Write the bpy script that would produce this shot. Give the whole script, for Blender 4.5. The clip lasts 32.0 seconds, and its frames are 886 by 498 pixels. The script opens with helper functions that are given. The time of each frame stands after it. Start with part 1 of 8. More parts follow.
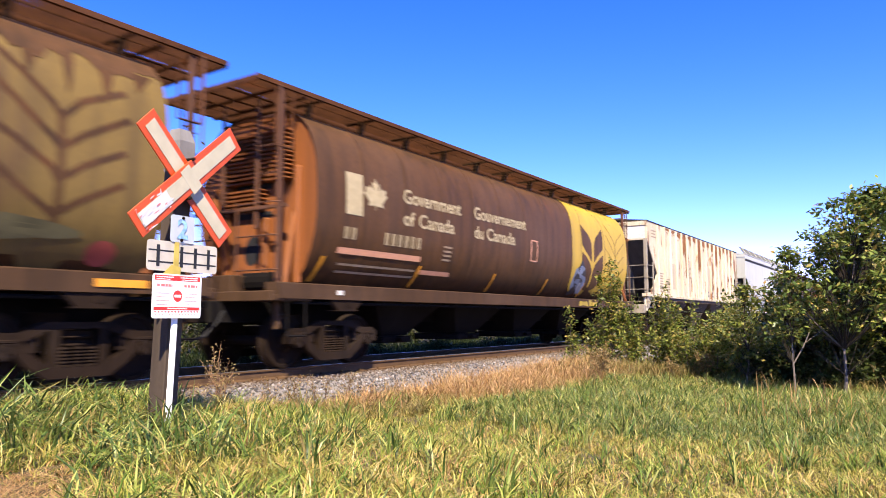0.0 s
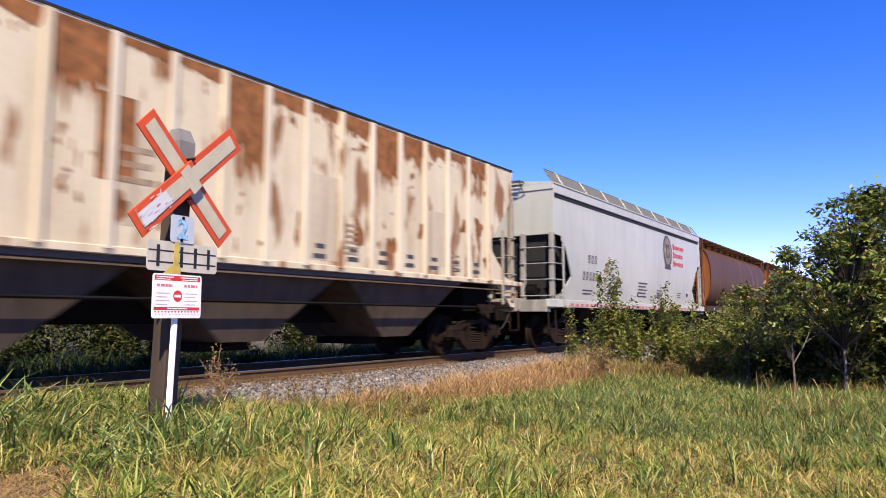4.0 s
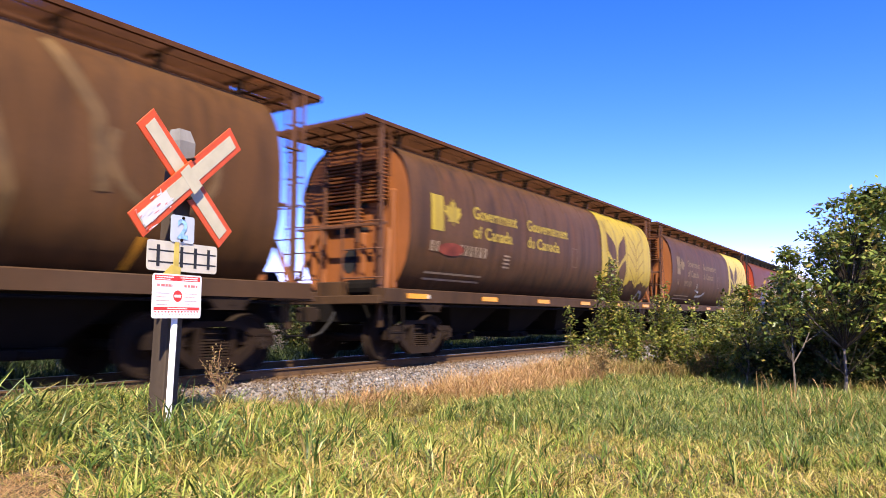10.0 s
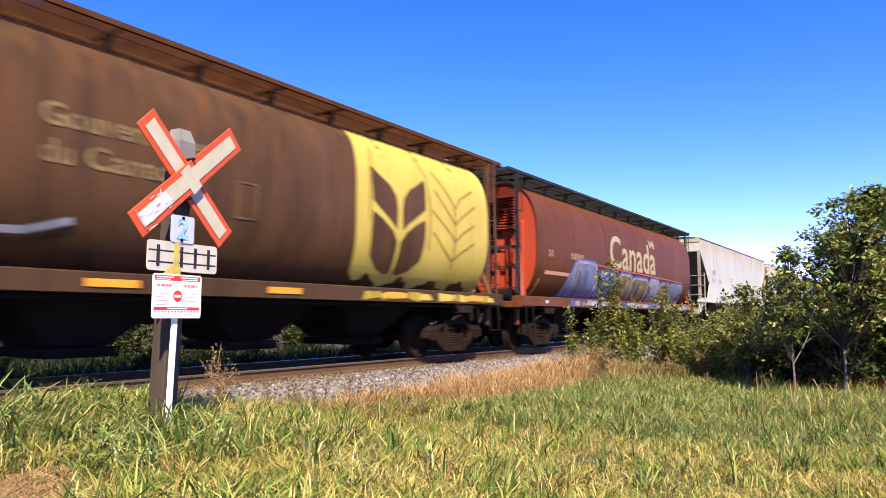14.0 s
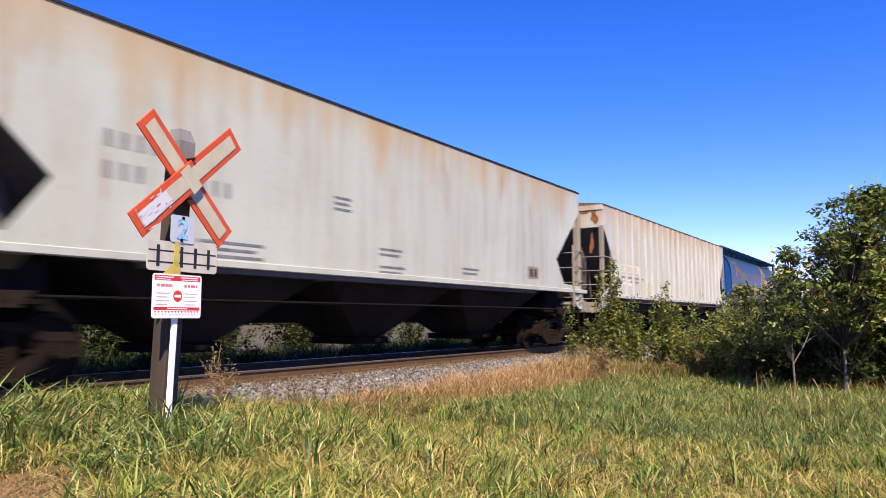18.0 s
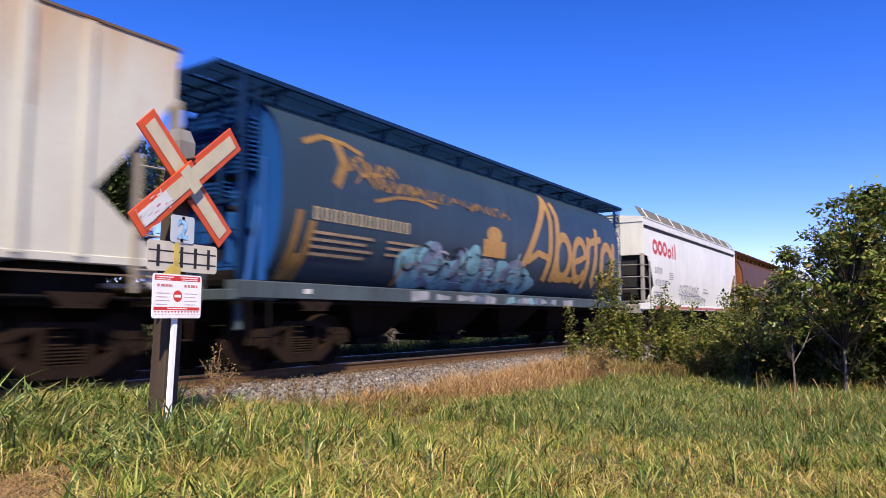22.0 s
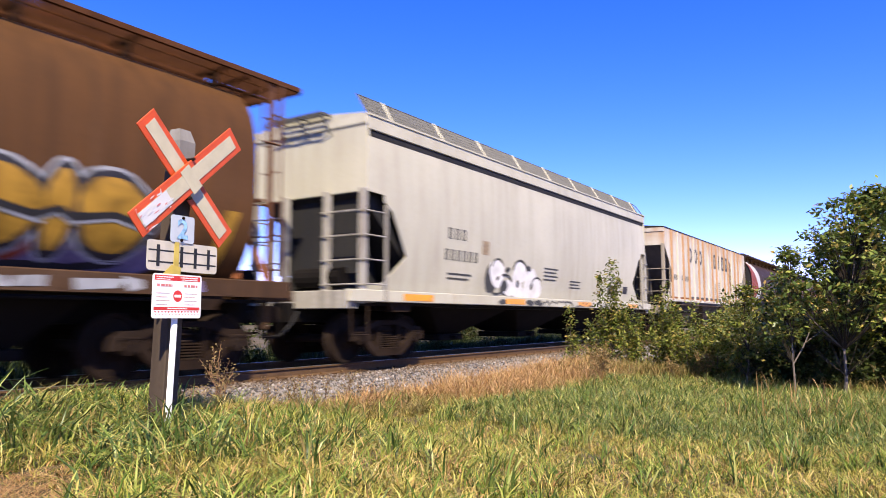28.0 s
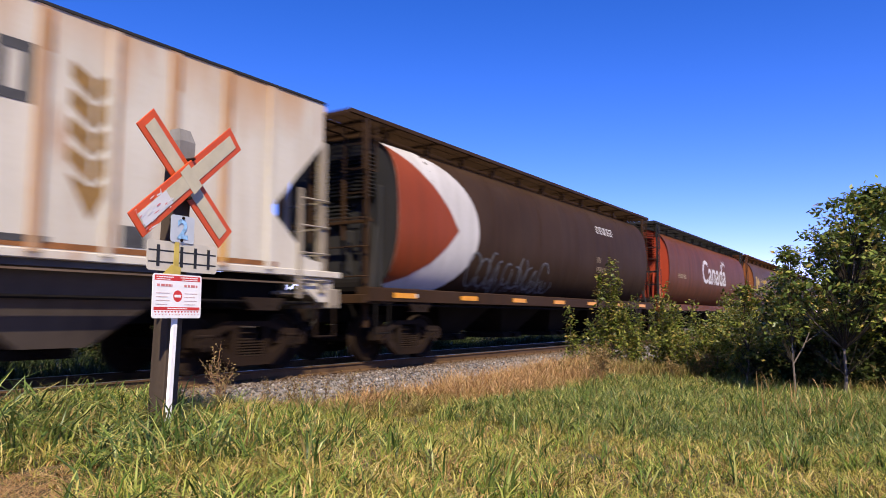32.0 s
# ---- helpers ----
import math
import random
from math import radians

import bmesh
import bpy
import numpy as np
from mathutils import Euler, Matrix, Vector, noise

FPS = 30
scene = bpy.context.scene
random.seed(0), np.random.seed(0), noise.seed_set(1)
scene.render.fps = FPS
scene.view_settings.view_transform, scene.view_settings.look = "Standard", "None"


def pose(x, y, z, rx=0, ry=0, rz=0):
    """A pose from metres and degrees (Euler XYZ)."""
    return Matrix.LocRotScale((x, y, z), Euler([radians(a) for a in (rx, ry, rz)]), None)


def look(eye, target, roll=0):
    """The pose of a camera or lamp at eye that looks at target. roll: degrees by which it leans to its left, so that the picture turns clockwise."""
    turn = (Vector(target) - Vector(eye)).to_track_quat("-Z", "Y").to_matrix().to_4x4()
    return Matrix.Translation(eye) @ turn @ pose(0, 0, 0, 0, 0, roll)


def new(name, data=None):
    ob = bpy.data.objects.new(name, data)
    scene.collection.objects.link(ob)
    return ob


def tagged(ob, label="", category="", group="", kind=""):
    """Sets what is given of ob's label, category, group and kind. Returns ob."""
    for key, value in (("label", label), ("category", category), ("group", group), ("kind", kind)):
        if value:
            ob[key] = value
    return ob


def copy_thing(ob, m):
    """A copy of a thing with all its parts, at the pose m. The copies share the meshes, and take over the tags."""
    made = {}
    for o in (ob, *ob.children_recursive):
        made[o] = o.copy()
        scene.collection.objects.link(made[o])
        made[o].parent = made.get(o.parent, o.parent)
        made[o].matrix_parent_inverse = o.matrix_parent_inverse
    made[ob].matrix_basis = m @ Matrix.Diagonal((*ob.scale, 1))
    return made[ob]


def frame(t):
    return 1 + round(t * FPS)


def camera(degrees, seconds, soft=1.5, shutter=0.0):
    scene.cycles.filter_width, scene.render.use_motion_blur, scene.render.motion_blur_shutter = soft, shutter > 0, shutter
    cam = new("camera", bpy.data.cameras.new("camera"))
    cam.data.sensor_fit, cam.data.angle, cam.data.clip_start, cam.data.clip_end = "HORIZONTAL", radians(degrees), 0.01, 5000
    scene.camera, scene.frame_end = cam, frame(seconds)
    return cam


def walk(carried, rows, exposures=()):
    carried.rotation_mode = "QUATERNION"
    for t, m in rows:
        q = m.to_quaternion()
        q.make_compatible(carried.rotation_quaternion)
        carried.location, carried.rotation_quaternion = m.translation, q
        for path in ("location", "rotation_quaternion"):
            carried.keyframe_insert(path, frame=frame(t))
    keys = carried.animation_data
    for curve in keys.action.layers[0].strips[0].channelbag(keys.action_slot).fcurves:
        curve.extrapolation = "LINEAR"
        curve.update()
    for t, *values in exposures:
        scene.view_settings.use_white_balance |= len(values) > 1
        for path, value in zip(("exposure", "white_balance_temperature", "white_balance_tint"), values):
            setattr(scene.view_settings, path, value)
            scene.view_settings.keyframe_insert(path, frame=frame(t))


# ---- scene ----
cam = camera(64.6, 32.0, soft=0.95, shutter=0.6)
EYE = Vector((0.0, -9.724, 0.795))
YAW, PITCH = radians(33.848), radians(5.582)
AIM = Vector((math.cos(YAW) * math.cos(PITCH), math.sin(YAW) * math.cos(PITCH), math.sin(PITCH)))
# the picture brightens behind brown cars and darkens behind white ones
EXPOSURES = [(0.0, 1.44, 6700, 10), (1.0, 1.37, 6700, 10), (2.0, 1.30, 6700, 10), (3.0, 0.91, 6500, 10), (6.0, 0.91, 6500, 10), (7.0, 0.90, 6500, 10), (8.0, 0.92, 6500, 10), (9.0, 1.37, 6700, 10), (10.0, 1.37, 6700, 10), (11.0, 1.37, 6700, 10), (12.0, 1.37, 6700, 10), (13.0, 1.38, 6700, 10), (14.0, 1.38, 6700, 10), (17.0, 1.35, 6700, 10), (18.0, 0.94, 6500, 10), (19.0, 0.80, 6500, 10), (20.0, 0.78, 6500, 10), (21.0, 0.81, 6500, 10), (22.0, 0.77, 6500, 10), (23.0, 1.12, 6500, 10), (24.0, 1.05, 6500, 10), (25.0, 0.67, 6500, 10), (28.0, 1.16, 6700, 10), (29.0, 0.92, 6700, 10), (30.0, 0.77, 6700, 10), (31.0, 0.74, 6700, 10), (32.0, 0.71, 6700, 10)]
walk(cam, [(0.0, look(EYE, EYE + AIM)), (32.0, look(EYE, EYE + AIM))], EXPOSURES)

# ---- daylight ----
SUN_DIR = Vector((-0.50, -0.48, 0.72)).normalized()
world = bpy.data.worlds.new("daylight")
scene.world = world
world.use_nodes = True
wt = world.node_tree
sky = wt.nodes.new("ShaderNodeTexSky")
sky.sky_type, sky.sun_disc = "NISHITA", False
sky.sun_elevation = math.asin(SUN_DIR.z)
sky.sun_rotation = math.atan2(SUN_DIR.x, SUN_DIR.y)
sky.altitude = 1300
sky.air_density, sky.dust_density, sky.ozone_density = 0.8, 0.03, 2.5
rich = wt.nodes.new("ShaderNodeHueSaturation")
rich.inputs["Saturation"].default_value = 1.25
deepen = wt.nodes.new("ShaderNodeGamma")
deepen.inputs[1].default_value = 1.18
wt.links.new(sky.outputs[0], deepen.inputs[0])
wt.links.new(deepen.outputs[0], rich.inputs["Color"])
deep = wt.nodes.new("ShaderNodeMix")
deep.data_type, deep.blend_type = "RGBA", "MULTIPLY"
deep.inputs[0].default_value = 1.0
deep.inputs[7].default_value = (1.80, 1.15, 1.80, 1.0)
wt.links.new(rich.outputs[0], deep.inputs[6])
wt.links.new(deep.outputs[2], wt.nodes["Background"].inputs[0])
wt.nodes["Background"].inputs[1].default_value = 0.070
sun = new("sun", bpy.data.lights.new("sun", "SUN"))
sun.data.energy, sun.data.angle, sun.data.color = 5.0, radians(0.53), (1.0, 0.87, 0.69)
sun.matrix_world = look(SUN_DIR * 200, (0, 0, 0))


# ---- materials ----
def nodes_of(name):
    m = bpy.data.materials.new(name)
    m.use_nodes = True
    nt = m.node_tree
    return m, nt, nt.nodes["Principled BSDF"]


def noise_node(nt, coord, scale, detail=4.0, stretch=(1, 1, 1)):
    mp = nt.nodes.new("ShaderNodeMapping")
    mp.inputs["Scale"].default_value = stretch
    nt.links.new(coord, mp.inputs["Vector"])
    n = nt.nodes.new("ShaderNodeTexNoise")
    n.inputs["Scale"].default_value, n.inputs["Detail"].default_value = scale, detail
    nt.links.new(mp.outputs[0], n.inputs["Vector"])
    return n.outputs["Fac"]


def ramp_node(nt, fac, stops):
    r = nt.nodes.new("ShaderNodeValToRGB")
    els = r.color_ramp.elements
    while len(els) < len(stops):
        els.new(0.5)
    for e, (p, c) in zip(els, stops):
        e.position, e.color = p, (*c, 1) if len(c) == 3 else c
    nt.links.new(fac, r.inputs[0])
    return r.outputs[0]


def mix_node(nt, fac, a, b):
    m = nt.nodes.new("ShaderNodeMix")
    m.data_type = "RGBA"
    if isinstance(fac, float):
        m.inputs[0].default_value = fac
    else:
        nt.links.new(fac, m.inputs[0])
    for sock, v in ((m.inputs[6], a), (m.inputs[7], b)):
        if isinstance(v, tuple):
            sock.default_value = (*v, 1)
        else:
            nt.links.new(v, sock)
    return m.outputs[2]


def shifted_coords(nt):
    """Object coordinates, shifted by the object's own random number."""
    tc, oi = nt.nodes.new("ShaderNodeTexCoord"), nt.nodes.new("ShaderNodeObjectInfo")
    add = nt.nodes.new("ShaderNodeVectorMath")
    add.operation = "MULTIPLY_ADD"
    nt.links.new(oi.outputs["Random"], add.inputs[0])
    add.inputs[1].default_value = (31.0, 17.0, 23.0)
    nt.links.new(tc.outputs["Object"], add.inputs[2])
    return add.outputs[0]


def paint(name, base, dirt=(0.10, 0.08, 0.06), rust=None, dirty=0.5, rusty=0.5, rough=0.55, metal=0.0, bump=0.3, grain=14.0, gloss=0.18, stain=None, crisp=0.13, patchy=1.1):
    """Weathered painted steel: broad dirt, vertical streaks, rust patches, fine grain."""
    m, nt, bs = nodes_of(name)
    co = shifted_coords(nt)
    streak = noise_node(nt, co, 1.6, 5.0, (2.6, 2.6, 0.22))
    blot = noise_node(nt, co, 0.55, 6.0)
    fine = noise_node(nt, co, grain, 5.0)
    c = mix_node(nt, ramp_node(nt, streak, [(0.42, (0, 0, 0)), (0.75, (dirty, dirty, dirty))]), base, dirt)
    light = tuple(min(1.0, v * 1.22 + 0.01) for v in base)
    c = mix_node(nt, ramp_node(nt, blot, [(0.45, (0, 0, 0)), (0.72, (0.5, 0.5, 0.5))]), c, light)
    c = mix_node(nt, ramp_node(nt, fine, [(0.45, (0, 0, 0)), (0.8, (0.35 * dirty,) * 3)]), c, dirt)
    if rust:
        patch = noise_node(nt, co, patchy, 9.0, (1.8, 1.8, 0.35 if crisp > 0.1 else 0.45))
        lo = 0.74 - 0.28 * rusty
        c = mix_node(nt, ramp_node(nt, patch, [(lo, (0, 0, 0)), (lo + crisp, (0.9, 0.9, 0.9))]), c, rust)
    if stain:
        # rusty water run down from the roof seam
        tc, sp = nt.nodes.new("ShaderNodeTexCoord"), nt.nodes.new("ShaderNodeSeparateXYZ")
        nt.links.new(tc.outputs["Object"], sp.inputs[0])
        run_off = nt.nodes.new("ShaderNodeMath")
        run_off.operation = "MULTIPLY_ADD"
        run_off.inputs[1].default_value, run_off.inputs[2].default_value = 0.30, -1.12
        nt.links.new(sp.outputs["Z"], run_off.inputs[0])
        soak = nt.nodes.new("ShaderNodeMath")
        nt.links.new(run_off.outputs[0], soak.inputs[0])
        nt.links.new(noise_node(nt, co, 0.9, 6.0, (1.6, 1.6, 0.3)), soak.inputs[1])
        c = mix_node(nt, ramp_node(nt, soak.outputs[0], [(0.48, (0, 0, 0)), (0.82, (0.85, 0.85, 0.85))]), c, stain)
    nt.links.new(c, bs.inputs["Base Color"])
    bs.inputs["Roughness"].default_value, bs.inputs["Metallic"].default_value = rough, metal
    bs.inputs["Specular IOR Level"].default_value = gloss
    b = nt.nodes.new("ShaderNodeBump")
    b.inputs["Strength"].default_value, b.inputs["Distance"].default_value = bump, 0.05
    nt.links.new(noise_node(nt, co, 0.8, 3.0, (1.5, 1.5, 0.35)), b.inputs["Height"])
    nt.links.new(b.outputs[0], bs.inputs["Normal"])
    return m


def plain(name, base, rough=0.6, metal=0.0, vary=0.25, scale=9.0):
    """A small part's surface with light grain."""
    m, nt, bs = nodes_of(name)
    f = noise_node(nt, shifted_coords(nt), scale, 5.0)
    lo, hi = tuple(v * (1 - vary) for v in base), tuple(min(1.0, v * (1 + vary)) for v in base)
    nt.links.new(ramp_node(nt, f, [(0.3, lo), (0.7, hi)]), bs.inputs["Base Color"])
    bs.inputs["Roughness"].default_value, bs.inputs["Metallic"].default_value = rough, metal
    bs.inputs["Specular IOR Level"].default_value = 0.25
    return m


def leafy(name, stops, glow=0.35, rough=0.5):
    """Blades and leaves: one of several colours each, light passing through."""
    m, nt, bs = nodes_of(name)
    g = nt.nodes.new("ShaderNodeNewGeometry")
    col = ramp_node(nt, g.outputs["Random Per Island"], stops)
    big = noise_node(nt, nt.nodes.new("ShaderNodeTexCoord").outputs["Object"], 0.8, 3.0)
    col = mix_node(nt, ramp_node(nt, big, [(0.35, (0, 0, 0)), (0.7, (0.45, 0.45, 0.45))]), col, stops[-1][1])
    nt.links.new(col, bs.inputs["Base Color"])
    bs.inputs["Roughness"].default_value = rough
    bs.inputs["Specular IOR Level"].default_value = 0.2
    tr = nt.nodes.new("ShaderNodeBsdfTranslucent")
    nt.links.new(col, tr.inputs["Color"])
    mx = nt.nodes.new("ShaderNodeMixShader")
    mx.inputs[0].default_value = glow
    nt.links.new(bs.outputs[0], mx.inputs[1])
    nt.links.new(tr.outputs[0], mx.inputs[2])
    nt.links.new(mx.outputs[0], nt.nodes["Material Output"].inputs["Surface"])
    return m


RUST = (0.133, 0.0455, 0.0175)
M_BROWN = paint("brown_paint", (0.0752, 0.0353, 0.0131), (0.0292, 0.0169, 0.0085), (0.1078, 0.0423, 0.0139), 1.0, 0.42, 0.55, gloss=0.15)
M_BOARD = paint("sun_bleached_brown_paint", (0.0738, 0.029, 0.0122), (0.0271, 0.0114, 0.0057), (0.1083, 0.0359, 0.0122), 0.7, 0.5, 0.75, gloss=0.08)
M_END_STEEL = paint("rust_brown_steel", (0.0945, 0.042, 0.0238), (0.042, 0.0238, 0.0168), (0.14, 0.056, 0.0245), 0.6, 0.4, 0.7, gloss=0.15)
M_BROWN_RED = paint("red_brown_paint", (0.1056, 0.0338, 0.0107), (0.0412, 0.0184, 0.0082), RUST, 0.6, 0.25, 0.5, gloss=0.08)
M_SILL = paint("sooty_brown_paint", (0.0574, 0.0308, 0.0154), (0.0238, 0.0154, 0.0098), (0.091, 0.0385, 0.0154), 0.8, 0.35, 0.65, gloss=0.1)
M_DARK_BROWN = paint("dark_brown_paint", (0.0382, 0.0206, 0.0105), (0.0206, 0.0135, 0.0084), RUST, 0.6, 0.15, 0.55, gloss=0.05)
M_TAN_BROWN = paint("faded_brown_paint", (0.0795, 0.0358, 0.0112), (0.037, 0.019, 0.0078), (0.1008, 0.0437, 0.0123), 0.8, 0.5, 0.55, gloss=0.15)
M_ORANGE = paint("rusty_end_paint", (0.2066, 0.0689, 0.0189), (0.0804, 0.0344, 0.0147), (0.1148, 0.0402, 0.0126), 0.6, 0.4, 0.6)
M_RED_END = paint("red_end_paint", (0.28, 0.0385, 0.014), (0.112, 0.0245, 0.014), RUST, 0.4, 0.2, 0.5)
# pale cars' hopper bays: grime, and the shade under the car, in the colour
M_BAY = paint("shaded_grimy_grey_paint", (0.015, 0.012, 0.010), (0.008, 0.007, 0.006), None, 0.7, 0.0, 0.85, gloss=0.1)
M_GOLD = paint("dull_gold_paint", (0.1512, 0.098, 0.028), (0.0672, 0.042, 0.0179), (0.0672, 0.0364, 0.0196), 0.7, 0.45, 0.55)
M_GREY = paint("light_grey_paint", (0.3766, 0.3782, 0.3246), (0.2485, 0.2404, 0.1963), None, 0.35, 0.0, 0.4)
M_GREY_WARM = paint("warm_grey_paint", (0.4002, 0.3828, 0.3001), (0.2697, 0.2306, 0.1653), (0.261, 0.1566, 0.0696), 0.45, 0.16, 0.45)
M_WHITE = paint("white_paint", (0.5715, 0.5715, 0.4981), (0.3674, 0.347, 0.294), None, 0.3, 0.0, 0.4)
M_RUSTY_WHITE = paint("rusty_white_paint", (0.5, 0.432, 0.305), (0.33, 0.25, 0.15), (0.1855, 0.0756, 0.0249), 0.6, 0.66, 0.65, crisp=0.08, patchy=1.9)
M_PALE = paint("streaked_pale_paint", (0.3818, 0.3889, 0.3234), (0.2493, 0.2103, 0.1374), (0.2805, 0.1508, 0.0485), 0.5, 0.38, 0.5, stain=(0.3584, 0.2461, 0.1132))
M_RIB_PALE = paint("pale_ribbed_paint", (0.4194, 0.4122, 0.3535), (0.2853, 0.2412, 0.1768), (0.2685, 0.1439, 0.0707), 0.5, 0.36, 0.55, stain=(0.3691, 0.237, 0.1237))
M_TAN = paint("faded_tan_paint", (0.4515, 0.4253, 0.3622), (0.3255, 0.2572, 0.1837), (0.2911, 0.1276, 0.0423), 0.6, 0.5, 0.6, stain=(0.3719, 0.214, 0.1014))
M_BAY_RUST = paint("grimy_rust_paint", (0.0774, 0.0592, 0.0431), (0.0319, 0.0252, 0.0206), (0.1368, 0.0683, 0.0364), 0.7, 0.3, 0.85, gloss=0.08)
M_RIB_RUST = paint("rusted_rib_paint", (0.35, 0.215, 0.12), (0.25, 0.14, 0.07), (0.32, 0.13, 0.045), 0.8, 0.55, 0.7)
M_RIB_CREAM = paint("cream_rib_paint", (0.50, 0.45, 0.35), (0.33, 0.26, 0.17), (0.25, 0.11, 0.04), 0.5, 0.15, 0.6)
M_FRAME_RUST = paint("rusted_frame_paint", (0.12, 0.085, 0.06), (0.05, 0.034, 0.024), (0.11, 0.04, 0.016), 0.8, 0.6, 0.75, gloss=0.1)
M_FRAME_PALE = paint("grimy_pale_frame_paint", (0.27, 0.235, 0.18), (0.11, 0.085, 0.06), (0.16, 0.075, 0.03), 0.8, 0.4, 0.7, gloss=0.1)
M_FRAME_GREY = paint("grimy_grey_frame_paint", (0.3, 0.285, 0.25), (0.1, 0.088, 0.075), (0.10, 0.05, 0.025), 0.85, 0.3, 0.7, gloss=0.1)
# pale cars' end slopes: the shade of the open corner is in the colour
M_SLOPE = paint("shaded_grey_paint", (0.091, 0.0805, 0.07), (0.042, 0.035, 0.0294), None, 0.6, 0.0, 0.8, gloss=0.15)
M_BLUE = paint("blue_paint", (0.021, 0.041, 0.064), (0.026, 0.032, 0.04), None, 0.6, 0.0, 0.4)
M_BLUE_BOARD = paint("deep_blue_paint", (0.005, 0.024, 0.075), (0.006, 0.014, 0.034), None, 0.5, 0.0, 0.7, gloss=0.05)
M_SLATE_SILL = paint("grimy_slate_sill_paint", (0.055, 0.075, 0.085), (0.03, 0.03, 0.032), (0.09, 0.045, 0.025), 0.8, 0.3, 0.6, gloss=0.1)
M_BLUE_BRIGHT = paint("bright_blue_paint", (0.0084, 0.0605, 0.2184), (0.0126, 0.0302, 0.0764), None, 0.5, 0.0, 0.45)
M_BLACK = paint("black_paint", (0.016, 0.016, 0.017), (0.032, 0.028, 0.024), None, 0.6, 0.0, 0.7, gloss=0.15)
M_UNDER = paint("grimy_underframe", (0.0055, 0.0045, 0.004), (0.009, 0.007, 0.006), None, 0.6, 0.0, 0.9, gloss=0.08)
M_TRUCK = paint("grimy_cast_steel", (0.0181, 0.0105, 0.0062), (0.0057, 0.0038, 0.0029), (0.0295, 0.0152, 0.0076), 0.85, 0.4, 0.85, gloss=0.1)
M_WHEEL = paint("wheel_steel", (0.0168, 0.0101, 0.0062), (0.0056, 0.0039, 0.0034), None, 0.7, 0.0, 0.8, gloss=0.1)
M_RAIL = paint("rusty_rail", (0.091, 0.0504, 0.0224), (0.0455, 0.0266, 0.014), None, 0.6, 0.0, 0.7)
M_RAILTOP = plain("polished_rail_head", (0.33, 0.31, 0.29), 0.4, 0.9, 0.1)
M_TIE = paint("creosoted_timber", (0.042, 0.0266, 0.0154), (0.091, 0.0595, 0.035), None, 0.6, 0.0, 0.85)
M_YELLOW = paint("yellow_paint", (0.406, 0.2695, 0.0315), (0.21, 0.14, 0.028), None, 0.5, 0.0, 0.5)
M_YELLOW_PALE = paint("faded_yellow_paint", (0.43, 0.335, 0.062), (0.26, 0.19, 0.04), None, 0.3, 0.0, 0.5)
M_CREAM = plain("cream_lettering", (0.3326, 0.271, 0.154), 0.6, 0, 0.15)
M_WHITE_MARK = plain("white_lettering", (0.518, 0.504, 0.476), 0.6, 0, 0.15)
M_DARK_MARK = plain("dark_lettering", (0.049, 0.049, 0.049), 0.6, 0, 0.2)
M_RED_MARK = plain("red_lettering", (0.406, 0.035, 0.028), 0.5, 0, 0.12)
M_AMBER = plain("amber_reflector", (0.595, 0.252, 0.021), 0.3, 0, 0.12)
M_SALMON = plain("salmon_stripe", (0.5208, 0.2625, 0.154), 0.5, 0, 0.12)
M_GALV = plain("galvanised_steel", (0.075, 0.075, 0.073), 0.6, 0.0, 0.2)


# ---- mesh helpers ----
def finish(name, bm, smooth=False):
    me = bpy.data.meshes.new(name)
    bmesh.ops.recalc_face_normals(bm, faces=bm.faces)
    bm.to_mesh(me)
    bm.free()
    if smooth:
        me.polygons.foreach_set("use_smooth", [True] * len(me.polygons))
    me.materials.append(None)
    return me


SHARED = {}


def shared(key, build, smooth=False):
    """The mesh that build() makes, made once and used by all alike parts."""
    if key not in SHARED:
        SHARED[key] = finish(str(key), build(), smooth)
    return SHARED[key]


def part(name, mesh, material, parent=None, label="", m=None, smooth=False):
    """One mesh object under a thing or a part; mesh is a bmesh or a shared mesh."""
    if not isinstance(mesh, bpy.types.Mesh):
        mesh = finish(name, mesh, smooth)
    ob = new(name, mesh)
    if not mesh.materials:
        mesh.materials.append(None)
    ob.material_slots[0].link = "OBJECT"
    ob.material_slots[0].material = material
    ob.parent = parent
    if m is not None:
        ob.matrix_basis = m
    if label:
        ob["label"] = label
    return ob


def box(bm, x0, x1, y0, y1, z0, z1):
    v = [bm.verts.new((x, y, z)) for x in (x0, x1) for y in (y0, y1) for z in (z0, z1)]
    for f in ((0, 1, 3, 2), (4, 6, 7, 5), (0, 4, 5, 1), (2, 3, 7, 6), (0, 2, 6, 4), (1, 5, 7, 3)):
        bm.faces.new([v[i] for i in f])
    return bm


def boxes(*spans):
    bm = bmesh.new()
    for s in spans:
        box(bm, *s)
    return bm


def bevelled(spans, width=0.01):
    bm = boxes(*spans)
    bmesh.ops.bevel(bm, geom=bm.edges[:], offset=width, segments=1, affect="EDGES")
    return bm


def rod(bm, a, b, r, n=6, r2=None):
    a, b = Vector(a), Vector(b)
    q = (b - a).to_track_quat("Z", "Y")
    ra = [bm.verts.new(a + q @ Vector((r * math.cos(k * math.tau / n), r * math.sin(k * math.tau / n), 0))) for k in range(n)]
    r2 = r if r2 is None else r2
    rb = [bm.verts.new(b + q @ Vector((r2 * math.cos(k * math.tau / n), r2 * math.sin(k * math.tau / n), 0))) for k in range(n)]
    for k in range(n):
        bm.faces.new((ra[k], ra[(k + 1) % n], rb[(k + 1) % n], rb[k]))
    bm.faces.new(ra[::-1])
    bm.faces.new(rb)
    return bm


